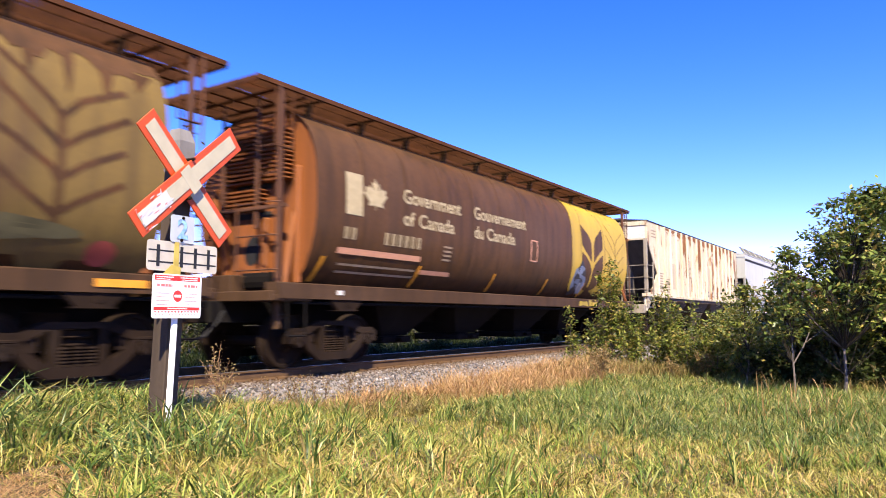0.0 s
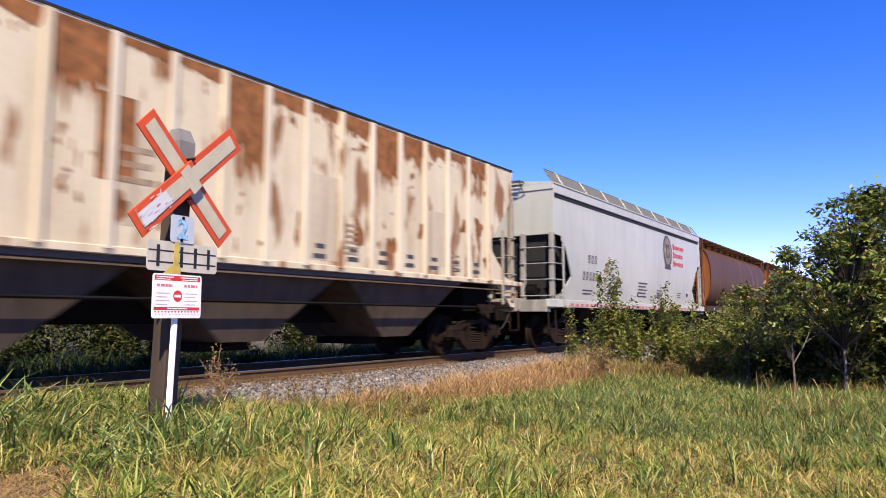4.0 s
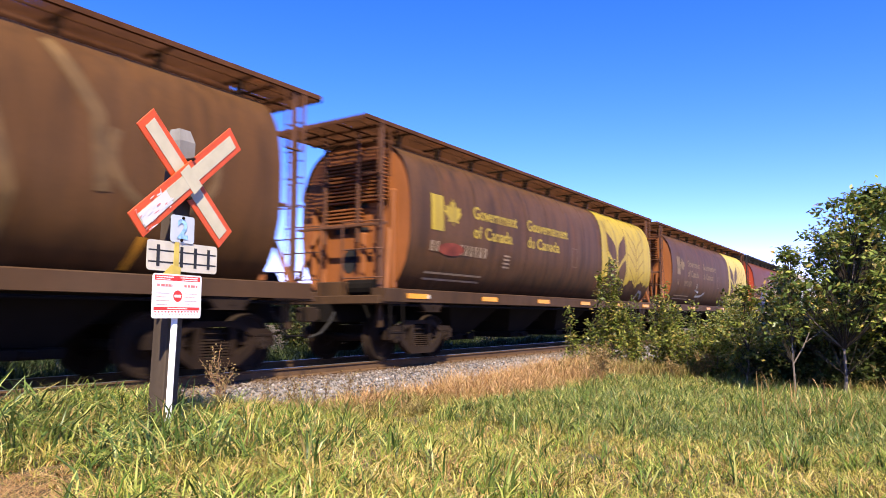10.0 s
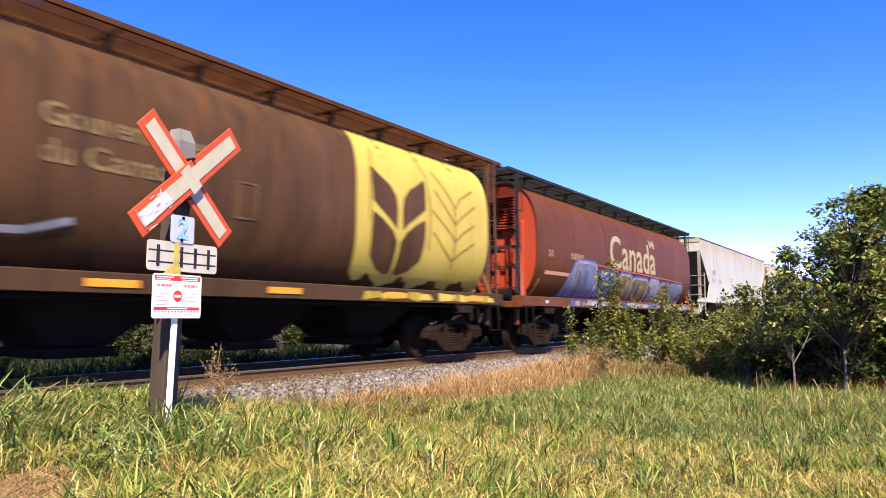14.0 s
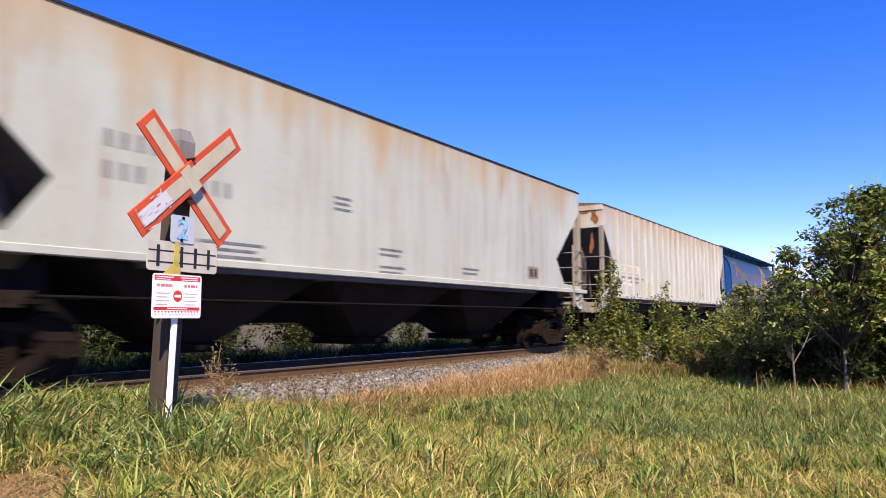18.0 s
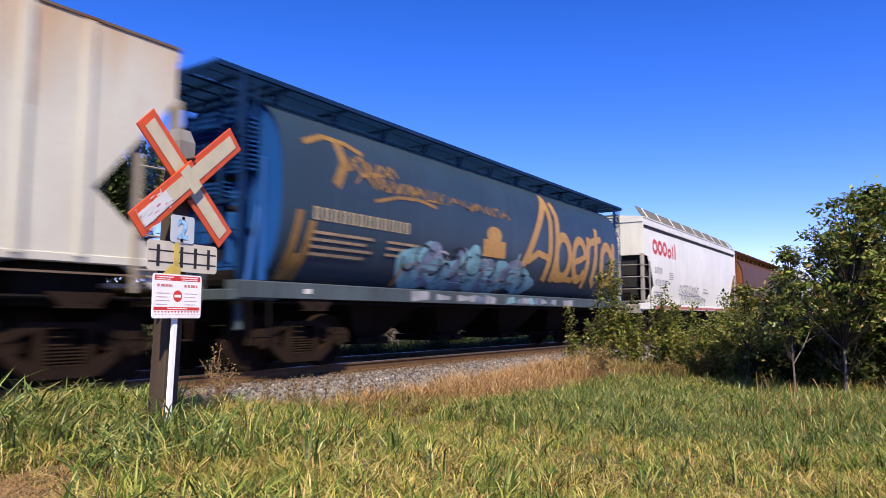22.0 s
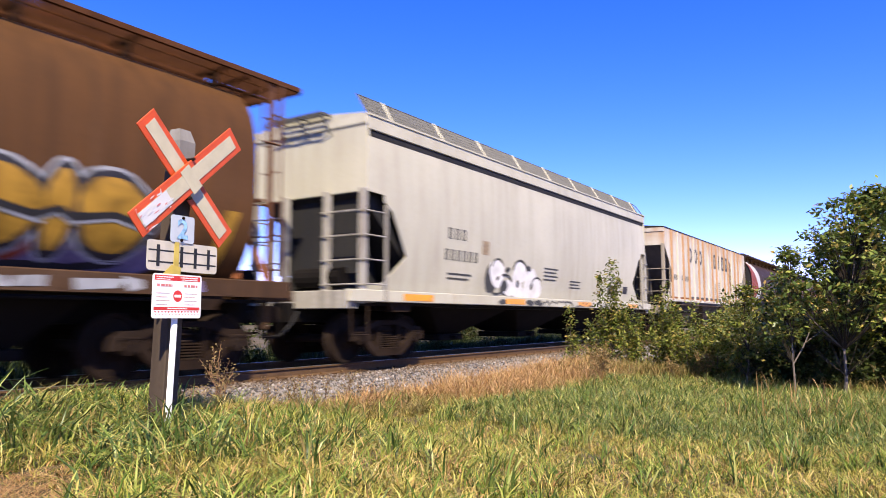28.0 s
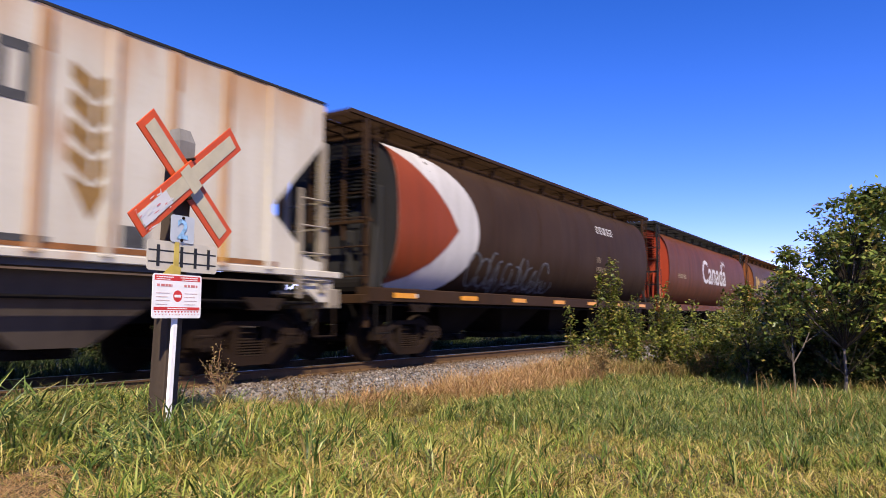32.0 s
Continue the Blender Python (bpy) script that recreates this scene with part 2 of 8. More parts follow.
def rods(r, *pairs, n=6):
    bm = bmesh.new()
    for a, b in pairs:
        rod(bm, a, b, r, n)
    return bm


def prism(bm, outline, lo, hi, axis="y"):
    """An outline in x and z, pushed along y (or one in y and z, along x)."""
    def at(p, d):
        return (p[0], d, p[1]) if axis == "y" else (d, p[0], p[1])
    a = [bm.verts.new(at(p, lo)) for p in outline]
    b = [bm.verts.new(at(p, hi)) for p in outline]
    n = len(outline)
    for k in range(n):
        bm.faces.new((a[k], a[(k + 1) % n], b[(k + 1) % n], b[k]))
    bm.faces.new(a[::-1])
    bm.faces.new(b)
    return bm


def mesh_np(name, verts, faces_flat, counts, smooth=False):
    """A mesh straight from arrays."""
    me = bpy.data.meshes.new(name)
    me.vertices.add(len(verts))
    me.vertices.foreach_set("co", np.asarray(verts, dtype=np.float32).ravel())
    me.loops.add(len(faces_flat))
    me.loops.foreach_set("vertex_index", np.asarray(faces_flat, dtype=np.int32))
    me.polygons.add(len(counts))
    starts = np.concatenate([[0], np.cumsum(counts)[:-1]]).astype(np.int32)
    me.polygons.foreach_set("loop_start", starts)
    me.update(calc_edges=True)
    if smooth:
        me.polygons.foreach_set("use_smooth", [True] * len(counts))
    return me


def smooth01(a, b, x):
    t = np.clip((x - a) / (b - a), 0, 1)
    return t * t * (3 - 2 * t)


# ---- ground ----
def ground_z(x, y):
    """The lie of the land: high by the crossing, lower along the line, under the ballast lower still."""
    x, y = np.asarray(x, float), np.asarray(y, float)
    q = (x - 1.5) * 0.75 + (-5.0 - y) * 0.5
    z = 0.0 - 0.48 * smooth01(1.2, 4.2, q)
    z = z - 0.30 * smooth01(3.6, 5.4, x) * smooth01(-4.6, -3.0, y) * (1 - smooth01(1.2, 4.2, q))
    z = np.where(y > 0, -0.48, z)
    z = z + 0.03 * np.sin(x * 1.3 + y * 0.7) + 0.025 * np.sin(x * 0.5 - y * 1.7)
    bed = smooth01(2.9, 2.1, np.abs(y))
    return z * (1 - bed) + -0.75 * bed


def axis_steps(fine_lo, fine_hi, step, far):
    fine = list(np.arange(fine_lo, fine_hi, step))
    out, d = [], step
    v = fine_hi
    while v < far:
        out.append(v)
        d *= 1.25
        v += d
    low, d = [], step
    v = fine_lo - step
    while v > -far:
        low.append(v)
        d *= 1.25
        v -= d
    return np.array(sorted(low) + fine + out + [far])


def build_ground():
    xs, ys = axis_steps(-2, 26, 0.25, 2400), axis_steps(-11, 9, 0.25, 2400)
    gx, gy = np.meshgrid(xs, ys, indexing="ij")
    v = np.stack([gx, gy, ground_z(gx, gy)], -1).reshape(-1, 3)
    i, j = np.meshgrid(np.arange(len(xs) - 1), np.arange(len(ys) - 1), indexing="ij")
    a = (i * len(ys) + j).ravel()
    f = np.stack([a, a + len(ys), a + len(ys) + 1, a + 1], -1)
    me = mesh_np("ground", v, f.ravel(), np.full(len(f), 4), True)
    m, nt, bs = nodes_of("soil_and_thatch")
    co = nt.nodes.new("ShaderNodeTexCoord").outputs["Object"]
    base = ramp_node(nt, noise_node(nt, co, 0.9, 6.0), [(0.35, (0.05, 0.042, 0.018)), (0.55, (0.10, 0.07, 0.035)), (0.75, (0.16, 0.105, 0.06))])
    c = mix_node(nt, ramp_node(nt, noise_node(nt, co, 40.0, 4.0), [(0.4, (0, 0, 0)), (0.7, (0.7, 0.7, 0.7))]), base, (0.05, 0.042, 0.02))
    # bare sand where the road meets the crossing
    sand = ramp_node(nt, noise_node(nt, co, 14.0, 6.0), [(0.35, (0.14, 0.098, 0.0595)), (0.55, (0.252, 0.182, 0.119)), (0.75, (0.336, 0.259, 0.189))])
    sp = nt.nodes.new("ShaderNodeSeparateXYZ")
    nt.links.new(co, sp.inputs[0])
    def sums(a, k, d):
        node = nt.nodes.new("ShaderNodeMath")
        node.operation = "MULTIPLY_ADD"
        nt.links.new(a, node.inputs[0])
        node.inputs[1].default_value = k
        if isinstance(d, float):
            node.inputs[2].default_value = d
        else:
            nt.links.new(d, node.inputs[2])
        return node.outputs[0]
    worn = sums(sp.outputs["X"], -0.375, sums(sp.outputs["Y"], 0.25, 1.8125))
    worn = sums(noise_node(nt, co, 2.5, 5.0), 0.5, worn)
    edge = sums(sp.outputs["Y"], -1.0, -4.7)
    both = nt.nodes.new("ShaderNodeMath")
    both.operation = "MINIMUM"
    nt.links.new(worn, both.inputs[0])
    nt.links.new(edge, both.inputs[1])
    c = mix_node(nt, ramp_node(nt, both.outputs[0], [(0.68, (0, 0, 0)), (0.78, (1, 1, 1))]), c, sand)
    nt.links.new(c, bs.inputs["Base Color"])
    bs.inputs["Roughness"].default_value = 0.95
    b = nt.nodes.new("ShaderNodeBump")
    b.inputs["Distance"].default_value = 0.03
    nt.links.new(noise_node(nt, co, 30.0, 5.0), b.inputs["Height"])
    nt.links.new(b.outputs[0], bs.inputs["Normal"])
    ob = part("ground", me, m)
    tagged(ob, "grassy ground with dry thatch beside the railway", "ground", kind="structure")


build_ground()


# ---- track ----
RAIL_Z = -0.06  # top of the rails

def tube_along(name, section, x0, x1, y, material, parent, label=""):
    bm = bmesh.new()
    prism(bm, [(p[0] + y, p[1]) for p in section], x0, x1, "x")
    return part(name, bm, material, parent, label)


RAIL_SECTION = [(-0.07, -0.17), (0.07, -0.17), (0.07, -0.155), (0.012, -0.135), (0.012, -0.04), (0.036, -0.03), (0.036, -0.004), (-0.036, -0.004), (-0.036, -0.03), (-0.012, -0.04), (-0.012, -0.135), (-0.07, -0.155)]
HEAD_SECTION = [(-0.03, -0.004), (0.03, -0.004), (0.026, 0.0), (-0.026, 0.0)]


def build_bed(name, yc, x0, x1):
    """Ballast bank: a trapezoid with a ragged shoulder."""
    xs = np.concatenate([np.arange(x0, -2, 8.0), np.arange(-2, 30, 0.25), np.arange(30, x1 + 1, 8.0)])
    prof = [(-2.95, -0.80), (-2.3, -0.46), (-1.75, -0.20), (-0.9, -0.19), (0.9, -0.19), (1.75, -0.20), (2.3, -0.46), (2.95, -0.80)]
    rng = np.random.default_rng(5)
    v = []
    for x in xs:
        for y, z in prof:
            v.append((x, yc + y + rng.normal(0, 0.02), RAIL_Z + z + rng.normal(0, 0.008)))
    n = len(prof)
    f = [(i * n + j, (i + 1) * n + j, (i + 1) * n + j + 1, i * n + j + 1) for i in range(len(xs) - 1) for j in range(n - 1)]
    me = bpy.data.meshes.new(name)
    me.from_pydata(v, [], f)
    m = bpy.data.materials.get("ballast_stone") or ballast_material()
    ob = part(name, me, m)
    tagged(ob, "grey crushed stone railway ballast bank", "ballast", kind="structure")
    return ob


def ballast_material():
    m, nt, bs = nodes_of("ballast_stone")
    g, co = nt.nodes.new("ShaderNodeNewGeometry"), nt.nodes.new("ShaderNodeTexCoord").outputs["Object"]
    tone = ramp_node(nt, g.outputs["Random Per Island"], [(0.0, (0.035, 0.0315, 0.0294)), (0.35, (0.112, 0.1015, 0.091)), (0.65, (0.231, 0.21, 0.189)), (0.82, (0.21, 0.14, 0.084)), (0.9, (0.35, 0.322, 0.294)), (1.0, (0.504, 0.49, 0.469))])
    c = mix_node(nt, ramp_node(nt, noise_node(nt, co, 22.0, 4.0), [(0.35, (0, 0, 0)), (0.75, (0.7, 0.7, 0.7))]), tone, (0.105, 0.091, 0.084))
    # brown dust of brakes and rust lies along the rails
    sp, off = nt.nodes.new("ShaderNodeSeparateXYZ"), nt.nodes.new("ShaderNodeMath")
    nt.links.new(co, sp.inputs[0])
    off.operation = "ABSOLUTE"
    nt.links.new(sp.outputs["Y"], off.inputs[0])
    edge = nt.nodes.new("ShaderNodeMath")
    edge.operation = "MULTIPLY_ADD"
    nt.links.new(noise_node(nt, co, 1.7, 5.0), edge.inputs[0])
    edge.inputs[1].default_value = 0.9
    nt.links.new(off.outputs[0], edge.inputs[2])
    near_rail = nt.nodes.new("ShaderNodeMath")
    near_rail.operation = "MULTIPLY_ADD"
    nt.links.new(edge.outputs[0], near_rail.inputs[0])
    near_rail.inputs[1].default_value, near_rail.inputs[2].default_value = 0.5, -0.12
    c = mix_node(nt, ramp_node(nt, near_rail.outputs[0], [(0.0, (0.85, 0.85, 0.85)), (0.5, (0.85, 0.85, 0.85)), (1.0, (0.0, 0.0, 0.0))]), c, (0.105, 0.064, 0.034))
    nt.links.new(c, bs.inputs["Base Color"])
    bs.inputs["Roughness"].default_value = 0.85
    b = nt.nodes.new("ShaderNodeBump")
    b.inputs["Distance"].default_value = 0.02
    nt.links.new(noise_node(nt, co, 35.0, 4.0), b.inputs["Height"])
    nt.links.new(b.outputs[0], bs.inputs["Normal"])
    return m


def scatter_stones():
    """Loose crushed stone over the near shoulder and the cribs."""
    bm = bmesh.new()
    bmesh.ops.create_icosphere(bm, subdivisions=1, radius=1.0)
    base = np.array([v.co[:] for v in bm.verts])
    tri = np.array([[v.index for v in f.verts] for f in bm.faces])
    bm.free()
    rng = np.random.default_rng(8)
    n = 30000
    x = 2.0 + 30.0 * rng.random(n) ** 1.35
    y = np.where(rng.random(n) < 0.86, rng.uniform(-2.75, -0.78, n), rng.uniform(-0.7, 2.4, n))
    a = np.abs(y)
    z = np.where(a < 1.75, -0.2, np.where(a < 2.3, -0.2 - (a - 1.75) * 0.473, -0.46 - (a - 2.3) * 0.52)) + RAIL_Z + rng.uniform(-0.005, 0.03, n)
    size = rng.uniform(0.010, 0.030, n)
    jit = rng.uniform(0.6, 1.3, (n, len(base), 1))
    q = rng.normal(size=(n, 3, 3))
    q, _ = np.linalg.qr(q)
    pts = np.einsum("vk,nkj->nvj", base, q) * jit * size[:, None, None] * rng.uniform(0.7, 1.25, (n, 1, 3))
    pts = pts + np.stack([x, y, z], -1)[:, None, :]
    f = (tri[None] + (np.arange(n) * len(base))[:, None, None]).reshape(-1)
    me = mesh_np("ballast_stones", pts.reshape(-1, 3), f, np.full(n * len(tri), 3))
    ob = part("ballast_stones", me, bpy.data.materials["ballast_stone"])
    tagged(ob, "loose grey and white crushed stones on the track shoulder", "gravel", kind="stuff")


def build_track(yc, x0, x1, near):
    root = new("railway_track")
    root.location = (0, yc, RAIL_Z)
    tagged(root, "rusty steel rails with bright heads on timber ties" if near else "second railway track behind the main line", "track", kind="structure")
    for y in (-0.7535, 0.7535):
        r = tube_along("rail", RAIL_SECTION, x0, x1, y, M_RAIL, root, "rusty steel rail")
        tube_along("rail_head", HEAD_SECTION, x0, x1, y, M_RAILTOP, r, "polished rail head")
    tie = shared("tie", lambda: bevelled([(-0.115, 0.115, -1.3, 1.3, -0.34, -0.172)], 0.012))
    lo, hi = (-6, 44) if near else (4, 40)
    k = 0
    x = lo
    while x < hi:
        part("tie", tie, M_TIE, root, m=pose(x, 0.02 * math.sin(k * 2.3), 0, 0, 0, 0.8 * math.sin(k * 1.7)))
        if near:
            spike = shared("tie_plate", lambda: bevelled([(-0.09, 0.09, -0.16, 0.16, -0.172, -0.158), (-0.05, -0.02, -0.105, -0.07, -0.16, -0.12), (0.02, 0.05, 0.07, 0.105, -0.16, -0.12)], 0.004))
            part("tie_plate", spike, M_RAIL, root, m=pose(x, -0.7535, 0))
        x += 0.53
        k += 1


build_bed("ballast_bank_main", 0.0, -420, 900)
scatter_stones()
build_track(0.0, -420, 900, True)

# ---- train ----
SPEEDS = [(0, 6.498), (3.5, 6.800), (8, 7.415), (14.5, 7.717), (20, 8.240), (25, 8.675), (32, 9.007)]


def run(t):
    """Metres the train has gone since the start."""
    s = 0.0
    for (ta, va), (tb, vb) in zip(SPEEDS, SPEEDS[1:]):
        if t <= ta:
            break
        d = min(t, tb) - ta
        s += va * d + (vb - va) / (tb - ta) * d * d / 2
    return s


CARS, WHEELSETS = [], []
WHEEL_R = 0.457


def wheelset_mesh():
    bm = bmesh.new()
    rod(bm, (0, -1.02, 0), (0, 1.02, 0), 0.085, 10)
    for sgn in (-1, 1):
        ring = [(0.69, 0.485), (0.715, 0.47), (0.73, WHEEL_R), (0.83, WHEEL_R - 0.006), (0.835, 0.40), (0.80, 0.385), (0.775, 0.20), (0.83, 0.15), (0.83, 0.085)]
        ring += [(0.68, 0.085), (0.68, 0.15), (0.73, 0.20), (0.715, 0.385), (0.69, 0.40)]
        n = 28
        rows = [[bm.verts.new((r * math.cos(k * math.tau / n), sgn * y, r * math.sin(k * math.tau / n))) for k in range(n)] for y, r in ring]
        for i in range(len(rows)):
            a, b = rows[i], rows[(i + 1) % len(rows)]
            for k in range(n):
                bm.faces.new((a[k], a[(k + 1) % n], b[(k + 1) % n], b[k]))
        rod(bm, (0, sgn * 1.02, 0), (0, sgn * 1.17, 0), 0.105, 12)
        for k in range(3):
            a = k * math.tau / 3
            rod(bm, (0.06 * math.cos(a), sgn * 1.17, 0.06 * math.sin(a)), (0.06 * math.cos(a), sgn * 1.195, 0.06 * math.sin(a)), 0.02, 6)
    return bm


def side_frame(sgn):
    """One cast side frame: arched top, pedestals over the bearings, open windows for the springs."""
    bm = bmesh.new()
    y0, y1 = (sgn * 1.08 - 0.07, sgn * 1.08 + 0.07)
    top = [(-1.13, 0.60), (-1.02, 0.68), (-0.72, 0.68), (-0.42, 0.80)]
    under = [(-0.34, 0.715), (-0.60, 0.60), (-0.72, 0.56), (-0.76, 0.54), (-1.02, 0.56), (-1.02, 0.42), (-1.13, 0.42)]
    prism(bm, top + [(-x, z) for x, z in top[::-1]] + [(-x, z) for x, z in under[::-1]] + under, y0, y1)
    foot = [(-0.78, 0.56), (-0.68, 0.56), (-0.62, 0.46), (-0.34, 0.26)]
    base = [(-0.40, 0.12), (-0.66, 0.30), (-0.76, 0.42)]
    prism(bm, foot + [(-x, z) for x, z in foot[::-1]] + [(-x, z) for x, z in base[::-1]] + base, y0, y1)
    for x in (-0.62, 0.50):
        box(bm, x, x + 0.12, y0 + 0.03, y1 - 0.02, 0.44, 0.62)
    for x in (-0.36, 0.26):
        box(bm, x, x + 0.10, y0 + 0.004, y1 - 0.004, 0.2, 0.73)
    return bm


def spring_coil(sgn):
    """A coil spring as one turned shape."""
    bm = bmesh.new()
    n, rows = 9, []
    for i in range(25):
        z, r = 0.25 + 0.25 * i / 24, 0.066 if i % 4 in (1, 2) else 0.048
        rows.append([bm.verts.new((r * math.cos(k * math.tau / n), sgn * 1.10 + r * math.sin(k * math.tau / n), z)) for k in range(n)])
    for p, q in zip(rows, rows[1:]):
        for k in range(n):
            bm.faces.new((p[k], p[(k + 1) % n], q[(k + 1) % n], q[k]))
    bm.faces.new(rows[0])
    bm.faces.new(rows[-1])
    return bm


def jacking_pad(sgn):
    """A flared bracket with an eye, under the sill over the truck."""
    bm = prism(bmesh.new(), [(-0.42, 1.10), (0.42, 1.10), (0.24, 0.93), (-0.24, 0.93)], sgn * 1.30, sgn * 1.42)
    box(bm, -0.26, 0.26, min(sgn * 1.2, sgn * 1.44), max(sgn * 1.2, sgn * 1.44), 0.905, 0.93)
    rod(bm, (0.05, sgn * 1.42, 1.02), (0.05, sgn * 1.432, 1.02), 0.05, 10)
    return bm


def add_truck(car, x):
    truck = part("truck", shared("bolster", lambda: bevelled([(-0.19, 0.19, -1.04, 1.04, 0.50, 0.70), (-0.17, 0.17, -1.12, 1.12, 0.50, 0.535), (-0.17, 0.17, -1.12, 1.12, 0.60, 0.63), (-0.25, 0.25, -0.3, 0.3, 0.70, 0.92)], 0.012)), M_TRUCK, car, "grimy cast steel wheel truck", pose(x, 0, RAIL_Z))
    for sgn in (-1, 1):
        part("jacking_pad", shared(("jacking_pad", sgn), lambda: jacking_pad(sgn)), M_TRUCK, car, m=pose(x, 0, 0))
        part("side_frame", shared(("side_frame", sgn), lambda: side_frame(sgn)), M_TRUCK, truck)
        for dx in (-0.17, 0.0, 0.17):
            part("spring", shared(("spring", sgn), lambda: spring_coil(sgn)), M_TRUCK, truck, m=pose(dx, 0, 0))
        part("brake_beam", shared(("brake_beam", sgn), lambda: bevelled([(sgn * 0.38 - 0.03, sgn * 0.38 + 0.03, -0.8, 0.8, 0.33, 0.41), (sgn * 0.38 - 0.04, sgn * 0.38 + 0.06, -0.82, -0.72, 0.3, 0.6), (sgn * 0.38 - 0.04, sgn * 0.38 + 0.06, 0.72, 0.82, 0.3, 0.6)], 0.01)), M_UNDER, truck)
        w = part("wheelset", shared("wheelset", wheelset_mesh), M_WHEEL, truck, "worn steel wheels on an axle", pose(sgn * 0.889, 0, WHEEL_R))
        WHEELSETS.append((w, sgn * 0.889))
        for side in (-1, 1):
            part("bearing_adapter", shared(("adapter", side), lambda: bevelled([(-0.13, 0.13, side * 1.08 - 0.08, side * 1.08 + 0.08, 0.10, 0.145)], 0.01)), M_TRUCK, truck, m=pose(sgn * 0.889, 0, WHEEL_R))


def add_coupler(car, end, half):
    s = 1 if end > 0 else -1
    def build():
        bm = bevelled([(s * (half - 0.6), s * (half - 0.12), -0.09, 0.09, 0.74, 0.96), (s * (half - 0.14), s * (half + 0.10), -0.18, 0.10, 0.70, 1.0), (s * (half + 0.02), s * (half + 0.12), 0.02, 0.16, 0.72, 0.98)], 0.02)
        return bm
    part("coupler", shared(("coupler", s, half), build), M_TRUCK, car, "rusty knuckle coupler")
    def hose():
        bm = bmesh.new()
        pts = [(s * (half - 0.45), -0.35, 0.9), (s * (half - 0.3), -0.36, 0.7), (s * (half - 0.12), -0.3, 0.5), (s * (half + 0.06), -0.2, 0.42)]
        for a, b in zip(pts, pts[1:]):
            rod(bm, a, b, 0.025, 6)
        return bm
    part("brake_hose", shared(("hose", s, half), hose), M_BLACK, car)


def add_under(car, top, bays, wide, material, half, foot=0.55):
    """Centre sill and the discharge hoppers, each with its gate."""
    part("centre_sill", shared(("centre_sill", half), lambda: bevelled([(-half + 0.3, half - 0.3, -0.2, 0.2, 0.70, 1.06)], 0.015)), M_UNDER, car)
    part("brake_pipe", shared(("brake_pipe", half), lambda: rods(0.028, ((-half + 1.0, -1.36, 1.035), (half - 1.0, -1.36, 1.035)))), M_UNDER, car, "grimy brake pipe under the sill")
    for k, (xc, w) in enumerate(bays):
        def build(w=w):
            bm = bmesh.new()
            up = [(-w / 2, -wide), (w / 2, -wide), (w / 2, wide), (-w / 2, wide)]
            lo = [(-0.42, -foot), (0.42, -foot), (0.42, foot), (-0.42, foot)]
            a = [bm.verts.new((x, y, top)) for x, y in up]
            b = [bm.verts.new((x, y, 0.42)) for x, y in lo]
            for i in range(4):
                bm.faces.new((a[i], a[(i + 1) % 4], b[(i + 1) % 4], b[i]))
            bm.faces.new(a)
            bm.faces.new(b)
            return bm
        hop = part("hopper_bay", shared(("bay", round(w, 2), round(top, 2), wide, foot), build), material, car, m=pose(xc, 0, 0))
        part("gate", shared("gate", lambda: bevelled([(-0.5, 0.5, -0.66, 0.66, 0.27, 0.41), (-0.06, 0.06, -0.8, -0.66, 0.3, 0.38)], 0.015)), M_UNDER, hop)


def tank_half(z):
    """Half width of the rounded tank at a height."""
    d = z - 2.72
    b, n = (1.76, 3.1) if d > 0 else (1.76, 2.2)
    return 1.5 * max(0.0, 1 - abs(d / b) ** n) ** (1 / n)


def flat_half(z):
    return 1.5


def bulge_half(z):
    """Half width of the barrel-sided cars: widest at shoulder height, drawn in above and below."""
    return 1.5 - 0.042 * (z - 3.25) ** 2


def tank_outline(z_lo=1.30, steps=15):
    zs = [z_lo + (4.48 - z_lo) * math.sin(math.pi / 2 * k / steps) for k in range(steps + 1)]
    near = [(-tank_half(z), z) for z in zs[:-1]] + [(0.0, 4.48)]
    return near + [(-y, z) for y, z in near[-2::-1]]


def decal(car, name, outlines, material, half_at, lift=0.006, label="", mesh=None, parent=None, side=-1):
    """A painted mark on the car's side: outlines in x and z laid on the surface, each a part of its own."""
    if mesh is None and len(outlines) > 1:
        one = name[:-1] if name.endswith("_bars") else name
        return [decal(car, one, [o], material, half_at, lift, label, None, parent, side) for o in outlines]
    bm = bmesh.new()
    if mesh is not None:
        bm.from_mesh(mesh)
        bpy.data.meshes.remove(mesh)
    else:
        for o in outlines:
            v = [bm.verts.new((p[0], 0, p[1])) for p in o]
            if isinstance(o, Band):
                for k in range(len(v) // 2 - 1):
                    bm.faces.new((v[k], v[k + 1], v[-2 - k], v[-1 - k]))
            else:
                bm.faces.new(v)
    curved = half_at in (tank_half, bulge_half)
    if curved:
        zs = [v.co.z for v in bm.verts]
        lo, hi = min(zs), max(zs)
        n = int((hi - lo) / 0.14)
        for k in range(1, n + 1):
            bmesh.ops.bisect_plane(bm, geom=bm.verts[:] + bm.edges[:] + bm.faces[:], plane_co=(0, 0, lo + (hi - lo) * k / (n + 1)), plane_no=(0, 0, 1))
    bmesh.ops.triangulate(bm, faces=bm.faces[:])
    for v in bm.verts:
        z = v.co.z
        dz = 0.02
        slope = (half_at(min(z + dz, 4.4)) - half_at(z - dz)) / (2 * dz)
        nrm = Vector((0, -1, -slope)).normalized() if curved else Vector((0, -1, 0))
        p = Vector((v.co.x, -half_at(z), z)) + nrm * lift
        v.co = (p.x, p.y if side < 0 else -p.y, p.z)
    return part(name, bm, material, parent or car, label, smooth=curved)


